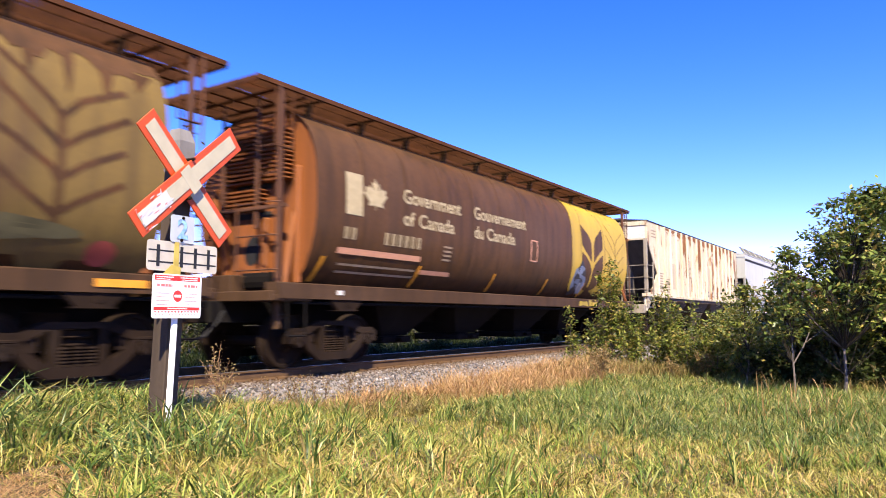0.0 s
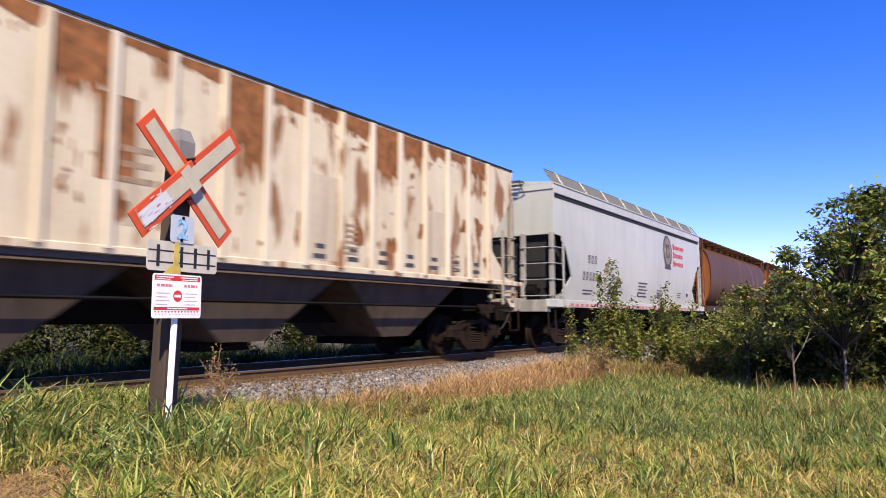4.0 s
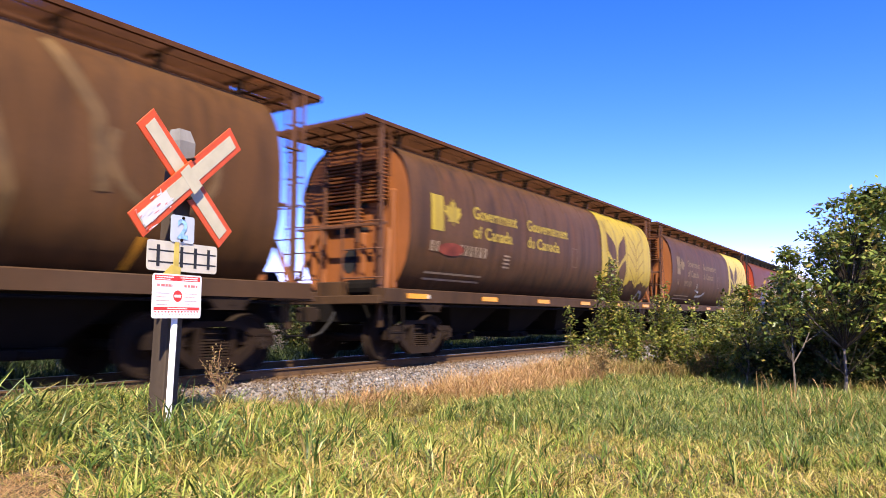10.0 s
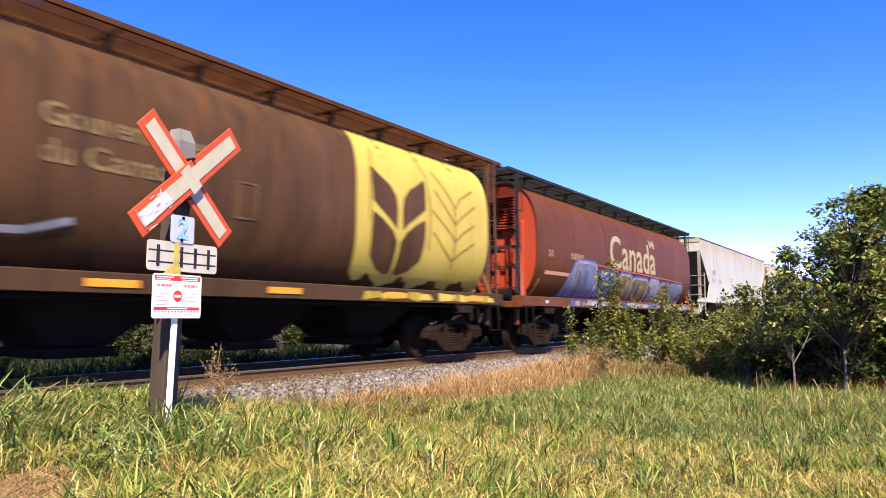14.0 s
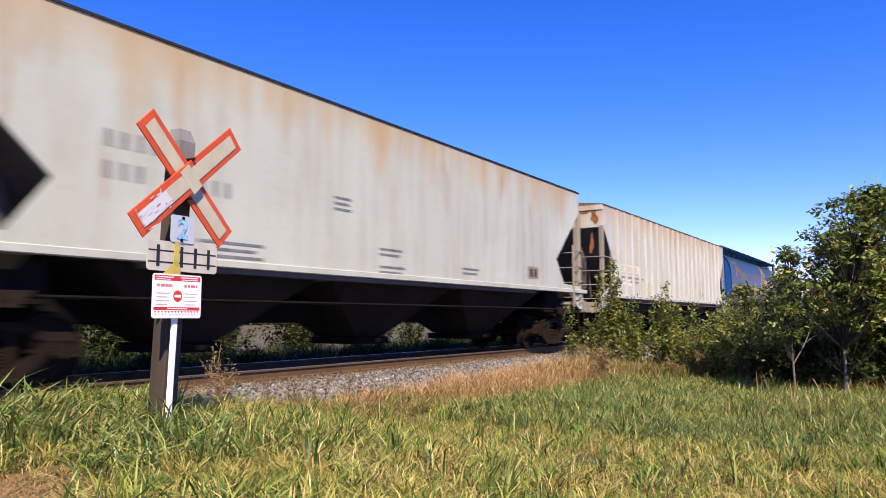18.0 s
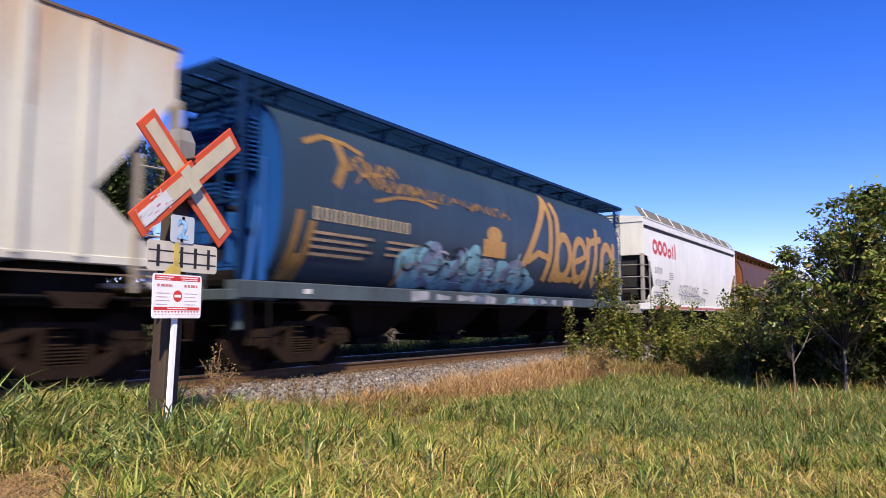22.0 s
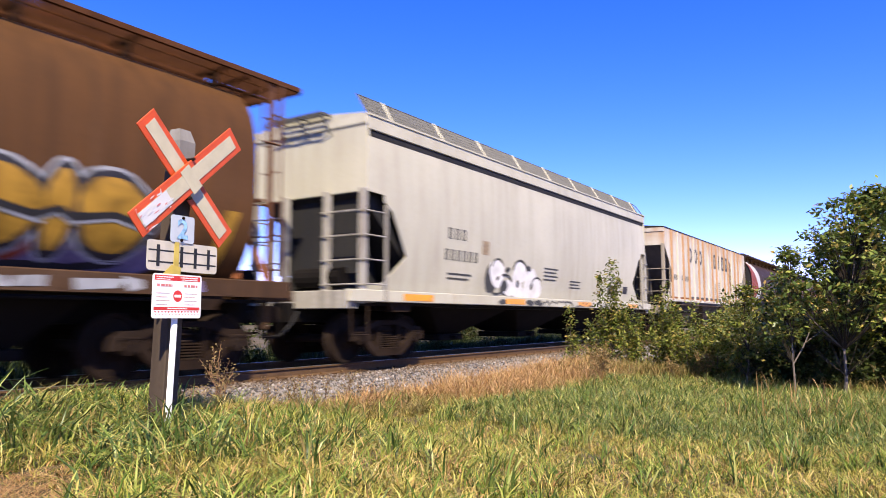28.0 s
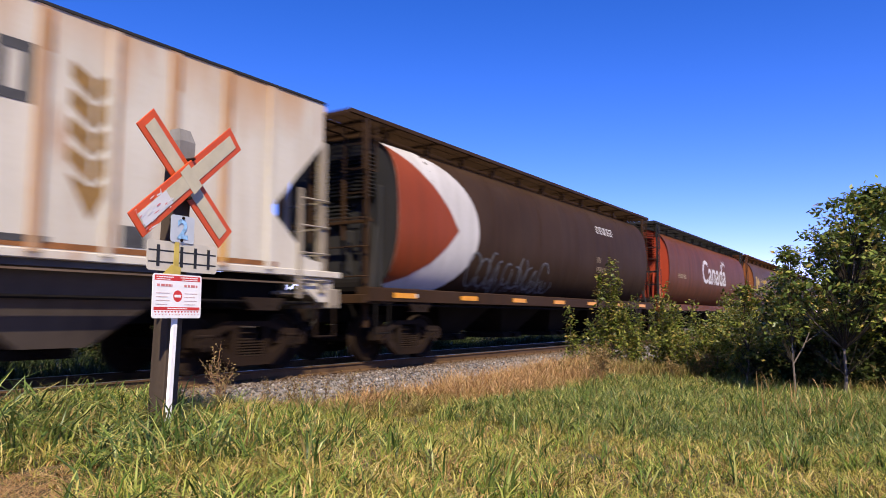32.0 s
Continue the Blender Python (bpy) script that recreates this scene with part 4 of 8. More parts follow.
    if stripe:
        # black box stands in for the shade in the recess below the fascia
        part("stripe", shared(("stripe",) + key, lambda: boxes((-7.9, 7.9, -1.468, -1.40, eave - 0.385, eave - 0.25))), M_BLACK, car, "drip channel along the top of the side, its shade put in as black")
        for s in (-1, 1):
            part("fascia", shared(("fascia", s) + key, lambda: bevelled([(-8.0, 8.0, min(s * 1.40, s * 1.50), max(s * 1.40, s * 1.50), eave - 0.26, eave + 0.03)], 0.012)), body_mat, car)
    if fence:
        for s in (-1, 1):
            walkway = part("roof_walkway", shared(("walkway", s) + key, lambda: walkway_mesh(s, eave)), M_GALV, car, "open grating roof walkway")
            for k in range(9):
                part("walkway_post", shared(("walkpost", s) + key, lambda: rods(0.022, ((0, s * 1.462, eave + 0.02), (0, s * 1.19, eave + 0.46)), n=4)), body_mat, walkway, m=pose(-7.2 + 1.8 * k, 0, 0))
    return car


def walkway_mesh(s, eave):
    """Mesh panels of thin bars leaning in from the roof's edge, with a rounded loop at the trailing end."""
    bm = bmesh.new()
    def at(x, t):
        return (x, s * (1.44 - 0.26 * t), eave + 0.05 + 0.40 * t)
    for t in (0.0, 0.2, 0.4, 0.6, 0.8, 1.0):
        rod(bm, at(-7.95, t), at(7.5, t), 0.009 if t < 1 else 0.016, 4)
    for k in range(380):
        x = -7.95 + 15.45 * k / 379
        rod(bm, at(x, 0.0), at(x, 1.0), 0.010, 4)
    pts = [at(7.5, 1.0), at(7.78, 0.96), at(7.93, 0.75), at(7.98, 0.0)]
    for a, b in zip(pts, pts[1:]):
        rod(bm, a, b, 0.018, 5)
    return bm


# ---- the cars, from the head of the train ----
M_HUSK = plain("olive_shading", (0.19, 0.125, 0.02), 0.6, 0, 0.2)
M_FADED = plain("faded_lettering", (0.252, 0.189, 0.119), 0.6, 0, 0.25)
M_RUST_PATCH = plain("flaking_rust", (0.182, 0.0737, 0.0252), 0.85, 0, 0.45, 6)
M_GRIME = paint("grimy_cream_paint", (0.42, 0.355, 0.25), (0.27, 0.21, 0.14), (0.2, 0.11, 0.05), 0.8, 0.2, 0.75)
M_STREAK = plain("orange_rust_streak", (0.3, 0.125, 0.04), 0.7, 0, 0.4, 4)
M_STREAK_PALE = plain("pale_rust_streak", (0.3622, 0.2856, 0.2184), 0.7, 0, 0.25, 4)
M_FAINT = plain("almost_gone_lettering", (0.15, 0.1, 0.04), 0.6, 0, 0.4, 5)
M_YELLOW_WORN = paint("worn_yellow_paint", (0.3311, 0.2408, 0.0211), (0.1204, 0.0843, 0.0211), None, 0.85, 0.0, 0.5)
M_BAND_RED = paint("emblem_red", (0.1932, 0.0347, 0.0077), (0.0966, 0.0308, 0.0105), None, 0.4)
M_BAND_WHITE = paint("emblem_white", (0.462, 0.448, 0.42), (0.28, 0.252, 0.224), None, 0.45)
M_ORANGE_MARK = plain("orange_lettering", (0.32, 0.18, 0.05), 0.5, 0, 0.2)
M_ORANGE_DULL = plain("dull_orange_lettering", (0.2, 0.115, 0.035), 0.5, 0, 0.25)
M_SPRAY_PURPLE = plain("purple_spray", (0.112, 0.084, 0.294), 0.5, 0, 0.35, 3)
M_SPRAY_BLUE = plain("blue_spray", (0.042, 0.07, 0.238), 0.5, 0, 0.35, 3)
M_SPRAY_SLATE = plain("slate_blue_spray", (0.119, 0.147, 0.21), 0.5, 0, 0.4, 3)
M_SPRAY_TEAL = plain("pale_teal_spray", (0.14, 0.28, 0.322), 0.5, 0, 0.4, 3)
M_SPRAY_GREY = plain("grey_spray", (0.224, 0.231, 0.245), 0.5, 0, 0.4, 3)
M_DULL_RED = plain("dull_red_spray", (0.16, 0.032, 0.015), 0.6, 0, 0.4, 4)
M_SPRAY_FAINT = plain("worn_grey_spray", (0.10, 0.105, 0.11), 0.6, 0, 0.45, 3)
M_SPRAY_WHITE = plain("chalky_white_spray", (0.62, 0.61, 0.59), 0.6, 0, 0.15, 3)
M_SPRAY_YELLOW = plain("yellow_spray", (0.462, 0.252, 0.035), 0.5, 0, 0.3, 3)
M_SPRAY_OLIVE = plain("olive_gold_spray", (0.16, 0.115, 0.03), 0.5, 0, 0.5, 3)
M_SPRAY_GOLD = plain("gold_spray", (0.294, 0.147, 0.0245), 0.5, 0, 0.4, 3)
M_GREY_MARK = plain("worn_grey_lettering", (0.14, 0.14, 0.14), 0.6, 0, 0.3)
M_SPRAY_DARK = plain("dark_spray", (0.022, 0.021, 0.024), 0.5, 0, 0.3, 3)
M_SPRAY_LILAC = plain("dull_lilac_spray", (0.125, 0.105, 0.19), 0.5, 0, 0.45, 3)
M_SPRAY_YELLOW_DULL = plain("dull_gold_yellow_spray", (0.30, 0.165, 0.022), 0.5, 0, 0.45, 3)
M_SPRAY_RED = plain("red_spray", (0.336, 0.07, 0.049), 0.5, 0, 0.3, 3)
M_GHOST = plain("faint_yellowish_spray", (0.098, 0.056, 0.02), 0.5, 0, 0.35, 3)
M_OLIVE_SPRAY = plain("olive_spray", (0.0952, 0.0833, 0.0387), 0.6, 0, 0.4, 2)
M_SILL_RED = plain("red_reflector", (0.385, 0.084, 0.056), 0.35, 0, 0.1)
M_BADGE_BROWN = plain("dark_brown_badge", (0.045, 0.035, 0.025), 0.5, 0, 0.3, 12)
M_BADGE_GOLD = plain("dull_gold_badge", (0.17, 0.135, 0.075), 0.5, 0, 0.25, 12)


def arc_ring(xc, zc, rx, rz, wide, a0=0.0, a1=math.tau, n=18):
    """A round stroke in quads."""
    pts = [(xc + rx * math.cos(a0 + (a1 - a0) * k / n), zc + rz * math.sin(a0 + (a1 - a0) * k / n)) for k in range(n + 1)]
    return stroke(pts, wide)


MAPLE = [(0.0, -0.42), (0.03, -0.25), (0.33, -0.29), (0.27, -0.17), (0.5, 0.06), (0.41, 0.1), (0.44, 0.25), (0.29, 0.22), (0.23, 0.3), (0.11, 0.17), (0.15, 0.42), (0.06, 0.37), (0.0, 0.52)]
MAPLE = MAPLE + [(-x, z) for x, z in MAPLE[-2:0:-1]]


def government_marks(car, mark, small, stripe=True):
    decal(car, "emblem_bar", [bar(-6.9, -6.45, 2.62, 3.38)], mark, tank_half, label="pale flag bar")
    decal(car, "emblem_leaf", [[(-6.08 + 0.68 * x, 3.03 + 0.66 * z) for x, z in MAPLE]], mark, tank_half, label="pale maple leaf emblem")
    for x, w, a, b, wb in ((-5.22, 2.1, "Government", "of Canada", 1.82), (-2.55, 2.55, "Gouvernement", "du Canada", 1.95)):
        letter(car, "lettering", a, 0.40, x, 3.04, mark, tank_half, 0.008, w)
        letter(car, "lettering", b[:2], 0.40, x, 2.60, mark, tank_half, 0.008, wb * 0.2)
        letter(car, "lettering", b[3:], 0.40, x + wb * 0.28, 2.60, mark, tank_half, 0.008, wb * 0.72)
    decal(car, "reporting_bars", bars_text(-6.9, 2.17, 0.24, 2), small, tank_half)
    decal(car, "number_bars", bars_text(-5.76, 2.15, 0.26, 6), small, tank_half)
    decal(car, "data_panel", stroke([(0.31, 2.27), (0.31, 2.8), (0.66, 2.8), (0.66, 2.27), (0.31, 2.27)], 0.05), M_SALMON if stripe else M_GHOST, tank_half)
    decal(car, "data_bars", [bar(-6.9 + 0.0, -4.6, 1.72 - 0.13 * k, 1.76 - 0.13 * k) for k in range(2)], M_FADED, tank_half)
    decal(car, "load_bars", [bar(-3.75, -3.45, 2.0 + 0.09 * k, 2.04 + 0.09 * k) for k in range(4)], M_FADED, tank_half)
    if stripe:
        decal(car, "salmon_stripe", [bar(-7.0, -4.52, 1.92, 2.03)], M_SALMON, tank_half)
        decal(car, "salmon_stripe", [bar(-4.4, -3.3, 1.68, 1.77)], M_SALMON, tank_half)


def ticks(car, xs, mat=None):
    for x in xs:
        decal(car, "lifting_mark", [[(x, 1.42), (x + 0.09, 1.42), (x + 0.2, 1.85), (x + 0.11, 1.85)]], mat or M_AMBER, tank_half, 0.012, "short slanted orange stripe")


def sheaf(car, yellow, brown, x0=2.95, x1=7.62, line=None, wide=0.05, cx=4.25, low=1.5):
    """The yellow end block with its dark grain leaves; grime has eaten its lower edge."""
    rng = random.Random(int(cx * 100))
    zs = [low + 0.12 + (4.33 - low - 0.12) * k / 20 for k in range(21)]
    foot = [(x0 + 0.3 + (x1 - x0 - 0.3) * k / 46, low + 0.10 * math.sin(k * 0.55) + rng.uniform(-0.09, 0.07)) for k in range(46)]
    decal(car, "yellow_block", [foot + [(x1, low), (x1, zs[-1])] + [(x0 + 0.07 * (z - 2.9) ** 2, z) for z in zs[::-1]]], yellow, tank_half, label="yellow painted end block")
    upper = [(0.85, 3.62), (0.86, 3.35), (0.84, 2.98), (0.62, 2.84), (0.32, 2.66), (0.09, 2.48), (0.07, 2.85), (0.12, 3.12), (0.30, 3.32), (0.58, 3.46)]
    lower = [(0.84, 2.78), (0.86, 2.4), (0.80, 1.95), (0.52, 1.72), (0.20, 1.62), (0.05, 1.66), (0.05, 2.25), (0.22, 2.46), (0.52, 2.64)]
    for o in (upper, lower):
        for s in (-1, 1):
            decal(car, "leaf_mark", [[(cx + s * x, z) for x, z in o]], brown, tank_half, 0.010, "dark leaf shape")
    hx = cx + 1.95
    for pts in ([(hx - 0.75, 3.45), (hx - 0.4, 3.15), (hx - 0.1, 2.9), (hx, 2.78)], [(hx, 2.78), (hx + 0.3, 3.0), (hx + 0.85, 3.3)], [(hx - 0.8, 2.55), (hx - 0.4, 2.25), (hx, 2.0)], [(hx, 2.0), (hx + 0.3, 2.2), (hx + 0.8, 2.45)], [(hx - 0.75, 3.85), (hx - 0.45, 3.6), (hx - 0.1, 3.3), (hx, 3.15)], [(hx, 3.15), (hx + 0.25, 3.4), (hx + 0.8, 3.65)], [(hx - 0.85, 3.0), (hx - 0.5, 2.8), (hx - 0.1, 2.55), (hx, 2.4)], [(hx, 2.4), (hx + 0.3, 2.62), (hx + 0.8, 2.86)], [(hx, 3.15), (hx + 0.02, 2.4), (hx + 0.03, 1.85)], [(cx + 0.72, 4.05), (cx + 0.95, 3.7), (cx + 1.02, 3.0), (cx + 1.0, 2.2)], [(cx - 0.75, 3.95), (cx - 0.9, 3.5), (cx - 0.92, 2.6)]):
        decal(car, "husk_line", stroke(pts, wide), line or M_HUSK, tank_half, 0.010)


def wordmark(car, mat, x0=-2.25, x1=2.6):
    letter(car, "lettering", "Canada", 1.55, x0, 2.44, mat, tank_half, 0.02, x1 - x0, "white Canada lettering")
    decal(car, "flag_bar", [bar(x1 - 0.62, x1 - 0.5, 3.42, 3.72), bar(x1 - 0.14, x1 - 0.02, 3.42, 3.72)], mat, tank_half)
    decal(car, "flag_leaf", [[(x1 - 0.32 + 0.26 * x, 3.56 + 0.28 * z) for x, z in MAPLE]], mat, tank_half)


def side_bars(car, name, spots, mat, half_at):
    """Lines of small print as plain bars: x, z, length, lines, step."""
    for x, z, w, n, step in spots:
        decal(car, name, [bar(x, x + w * (1.0 - 0.12 * (k % 2)), z - step * k, z - step * k + step * 0.42) for k in range(n)], mat, half_at)


def blobs(car, name, spots, mat, half_at, lift=0.010):
    for x, z, rx, rz, tilt in spots:
        decal(car, name, [oval(x, z, rx, rz, 18, tilt)], mat, half_at, lift)


RIB_FACE = lambda z: 1.5


def wobble(rng, xc, zc, rx, rz, rough=0.3, n=20):
    """An uneven rounded outline."""
    a = [rng.uniform(0, math.tau) for _ in range(3)]
    out = []
    for k in range(n):
        t = math.tau * k / n
        r = 1 + rough * (math.sin(2 * t + a[0]) * 0.7 + math.sin(3 * t + a[1]) * 0.6 + math.sin(5 * t + a[2]) * 0.35)
        out.append((xc + rx * r * math.cos(t), zc + rz * r * math.sin(t)))
    return out


SILL_FACE = lambda z: 1.452


def sill_spray(car, seed, x0, x1, mats, label="spray paint on the sill"):
    """Uneven strokes of spray paint along the side sill."""
    rng = random.Random(seed)
    x = x0
    while x < x1:
        w = rng.uniform(0.15, 0.6)
        decal(car, "sill_paint", [[(x, rng.uniform(1.11, 1.16)), (x + w, rng.uniform(1.11, 1.18)), (x + w + rng.uniform(-0.1, 0.15), rng.uniform(1.24, 1.33)), (x + rng.uniform(-0.1, 0.1), rng.uniform(1.25, 1.33))]], mats[rng.randrange(len(mats))], SILL_FACE, 0.004, label)
        x += w * rng.uniform(0.9, 1.5)


def tag(car, seed, x0, x1, z0, z1, wide, mat, half_at, label=""):
    """A thin hand-drawn scrawl running along the side."""
    rng = random.Random(seed)
    x = x0
    while x < x1:
        n = rng.randint(4, 7)
        w = rng.uniform(0.3, 0.7)
        pts = [(x + w * (i / n) + rng.uniform(-0.08, 0.08), rng.uniform(z0, z1) if i % 2 else (z0 if rng.random() < 0.5 else z1)) for i in range(n + 1)]
        decal(car, "tag_stroke", stroke(pts, wide * rng.uniform(0.7, 1.3)), mat, half_at, 0.009, label)
        x += w * rng.uniform(0.8, 1.3)


def build_train():
    # two brown grain cars lead
    c = cylinder_car(-2.0, "grimy brown rounded grain hopper car with dull yellow sheaf end", M_BROWN, M_ORANGE, M_BROWN, M_BROWN, 4)
    government_marks(c, M_CREAM, M_FADED)
    sheaf(c, M_GOLD, M_BROWN, line=M_BROWN, wide=0.09, low=1.45)
    rg = random.Random(5)
    crown = [(3.0 + 4.6 * k / 40, 3.95 + 0.06 * math.sin(k * 0.7) + rg.uniform(-0.09, 0.06)) for k in range(41)]
    decal(c, "grime_band", [crown + [(7.62, 4.34), (3.0, 4.34)]], M_BROWN, tank_half, 0.013, "brown grime along the top of the yellow block")
    for k in range(9):
        x, deep = 3.4 + 0.47 * k, rg.uniform(0.25, 0.9)
        decal(c, "grime_run", [[(x, 4.0), (x + 0.04, 4.0 - deep), (x + 0.09, 4.0 - deep * 0.8), (x + rg.uniform(0.12, 0.3), 4.0)]], M_BROWN, tank_half, 0.013, "brown grime run")
    blobs(c, "graffiti", [(4.6, 1.75, 1.7, 0.14, 0.03), (5.6, 1.85, 1.0, 0.12, -0.05)], M_OLIVE_SPRAY, tank_half, 0.014)
    blobs(c, "graffiti", [(6.9, 1.6, 0.2, 0.16, 0)], M_SPRAY_RED, tank_half, 0.014)
    c = cylinder_car(16.10, "brown rounded grain hopper car with cream lettering and yellow sheaf end", M_BROWN, M_ORANGE, M_BROWN, M_BROWN)
    government_marks(c, M_CREAM, M_CREAM)
    sheaf(c, M_YELLOW, M_BROWN, cx=4.52, low=1.62)
    ticks(c, (-7.45, -4.6, -1.5, 1.4, 4.0))
    for k, (x, z, rx, rz, mat) in enumerate(((3.66, 1.95, 0.40, 0.46, M_SPRAY_SLATE), (3.76, 2.25, 0.27, 0.2, M_SPRAY_DARK), (3.72, 2.22, 0.20, 0.12, M_SPRAY_SLATE), (3.58, 1.9, 0.30, 0.17, M_SPRAY_DARK), (3.62, 1.86, 0.23, 0.09, M_SPRAY_SLATE), (3.86, 1.66, 0.17, 0.16, M_SPRAY_GREY), (3.45, 1.6, 0.22, 0.13, M_SPRAY_DARK))):
        decal(c, "graffiti", [wobble(random.Random(60 + k), x, z, rx, rz, 0.3)], mat, tank_half, 0.014 + 0.0015 * k, "grey spray-painted scrawl")
    sill_spray(c, 61, 3.5, 7.8, [M_YELLOW_WORN, M_YELLOW_PALE, M_YELLOW_WORN, M_BROWN], "worn yellow paint on the sill")
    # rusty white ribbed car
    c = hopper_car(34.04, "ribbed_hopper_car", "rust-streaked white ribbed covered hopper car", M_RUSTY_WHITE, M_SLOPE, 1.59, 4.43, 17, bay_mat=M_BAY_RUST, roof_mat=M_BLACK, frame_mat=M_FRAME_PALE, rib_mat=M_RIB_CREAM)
    part("number_plate_panel", boxes((-8.003, -7.999, -1.42, -0.72, 3.78, 4.25)), M_WHITE_MARK, c, "white repainted panel on the end")
    for k, (y, z, ry, rz) in enumerate(((-0.35, 4.0, 0.3, 0.3), (0.3, 4.05, 0.45, 0.28), (-0.2, 3.75, 0.45, 0.12), (0.9, 3.9, 0.4, 0.35))):
        part("rust_patch", prism(bmesh.new(), wobble(random.Random(95 + k), y, z, ry, rz, 0.35, 24), -8.002 - 0.001 * k, -8.006 - 0.001 * k, "x"), M_RUST_PATCH, c, "rust stain on the end panel")
    side_bars(c, "print_line", [(-6.5, 2.5, 0.45, 8, 0.1), (-5.6, 2.3, 0.45, 7, 0.1), (-2.4, 2.9, 0.5, 3, 0.2), (1.8, 2.4, 0.4, 6, 0.1), (5.2, 2.1, 0.35, 4, 0.1), (-7.5, 4.1, 0.6, 3, 0.12)], M_FADED, RIB_FACE)
    decal(c, "patch_panel", [bar(-2.72, -2.2, 2.5, 3.6)], M_RUST_PATCH, RIB_FACE, label="bare rusted patch")
    rg = random.Random(71)
    step = 13.5 / 16
    for k, drop in enumerate((0.0, 0.12, 0.15, 0.3, 1.5, 0.2, 0.25, 2.2, 0.35, 0.3, 0.45, 1.6, 0.8, 0.35, 0.25, 0.6)):
        if drop:
            x0, x1 = -6.75 + step * k + 0.055, -6.75 + step * (k + 1) - 0.055
            low = [(x1 - (x1 - x0) * i / 36, 4.38 - drop * (0.25 + 0.3 * math.sin(i * 0.4 + k) ** 2 + 0.45 * rg.random() ** 2.5)) for i in range(37)]
            decal(c, "rust_run", [[(x0, 4.39), (x1, 4.39)][::-1] + low[::-1]], M_RUST_PATCH, RIB_FACE, 0.004, "brown rust run down from the roof")
            for i in range(int(3 + 9 * min(drop, 1.2))):
                x, z = rg.uniform(x0, x1 - 0.02), 4.36 - drop * rg.uniform(0.4, 1.5)
                if z > 1.8:
                    decal(c, "rust_fleck", [wobble(rg, x, z, rg.uniform(0.012, 0.045), rg.uniform(0.02, 0.10), 0.45, 12)], M_RUST_PATCH, RIB_FACE, 0.0045 + 0.0002 * i, "small rust fleck")
    for k, tall in ((2, 1.2), (5, 1.5), (9, 1.4), (13, 1.2)):
        x0 = -6.75 + step * k + 0.06
        decal(c, "grimy_panel", [bar(x0, x0 + step - 0.12, 1.75 + 0.1 * (k % 3), 1.8 + tall)], M_GRIME, RIB_FACE, 0.0025, "panel grey with grime")
    for k in range(12):
        x, z = rg.uniform(-2.5, 7.0), rg.uniform(1.75, 3.4)
        decal(c, "rust_patch", [wobble(rg, x, z, rg.uniform(0.04, 0.14), rg.uniform(0.08, 0.3), 0.4, 24)], M_RUST_PATCH, RIB_FACE, 0.005 + 0.0003 * k, "brown rust patch")
    for k in range(9, 16):
        x = -6.75 + step * k + 0.2
        decal(c, "print_line", [bar(x, x + 0.3, 1.78, 1.86), bar(x + 0.05, x + 0.28, 1.95, 2.03)], M_DARK_MARK, RIB_FACE)
    # light grey car with round badge
    smooth_hole = (3.12, 6.70, 1.99, 7.35, 1.45)
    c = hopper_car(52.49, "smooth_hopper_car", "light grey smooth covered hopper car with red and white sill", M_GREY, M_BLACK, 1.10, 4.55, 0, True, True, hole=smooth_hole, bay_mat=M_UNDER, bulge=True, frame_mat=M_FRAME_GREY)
    decal(c, "badge_rim", [oval(2.86, 3.46, 0.60, 0.66, 28)], M_BADGE_BROWN, bulge_half, 0.006, "round dark and gold badge")
    decal(c, "badge_face", [oval(2.86, 3.48, 0.50, 0.54, 28)], M_BADGE_GOLD, bulge_half, 0.010)
    decal(c, "badge_shield", [bar(2.62, 3.1, 3.2, 3.75), bar(2.45, 3.27, 2.74, 2.9)], M_BADGE_BROWN, bulge_half, 0.014)
    decal(c, "badge_shield", [oval(2.86, 3.45, 0.16, 0.2, 14)], M_BADGE_GOLD, bulge_half, 0.018)
    for z, n in ((3.62, 8), (3.28, 7), (2.93, 7)):
        decal(c, "name_bars", [bar(3.62, 3.82, z - 0.03, z + 0.22)] + [bar(3.87 + 0.205 * k, 4.03 + 0.205 * k, z, z + 0.16) for k in range(n - 1)], M_RED_MARK, bulge_half, label="red name in plain blocks")
    decal(c, "mark_bars", bars_text(-5.5, 2.45, 0.27, 3, 0.4, 0.8), M_DARK_MARK, bulge_half)
    decal(c, "number_bars", bars_text(-5.85, 1.92, 0.28, 6, 0.35, 0.75), M_DARK_MARK, bulge_half)
    decal(c, "data_panel", [bar(-4.04, -3.75, 2.22, 2.53)], M_FADED, bulge_half)
    side_bars(c, "print_line", [(-0.7, 2.02, 1.0, 5, 0.12), (1.55, 1.82, 0.65, 4, 0.09), (4.4, 1.8, 0.5, 3, 0.09), (-5.8, 1.6, 0.8, 2, 0.1), (-2.9, 1.65, 0.5, 2, 0.09)], M_DARK_MARK, bulge_half)
    decal(c, "inspection_panel", [bar(5.65, 6.1, 1.62, 1.9)], M_WHITE_MARK, bulge_half)
    decal(c, "inspection_mark", [bar(5.72, 6.02, 1.67, 1.85)], M_SPRAY_DARK, bulge_half, 0.010)
    for k in range(38):
        part("sill_reflector", shared("sill_reflector", lambda: boxes((-0.115, 0.115, -1.537, -1.5325, 1.115, 1.20))), M_SILL_RED, c, "red reflector", pose(-6.9 + 0.375 * k, 0, 0))
    # plain faded brown car
    c = cylinder_car(70.22, "plain faded brown rounded grain hopper car with ghost graffiti", M_TAN_BROWN, M_ORANGE, M_BROWN, M_BROWN)
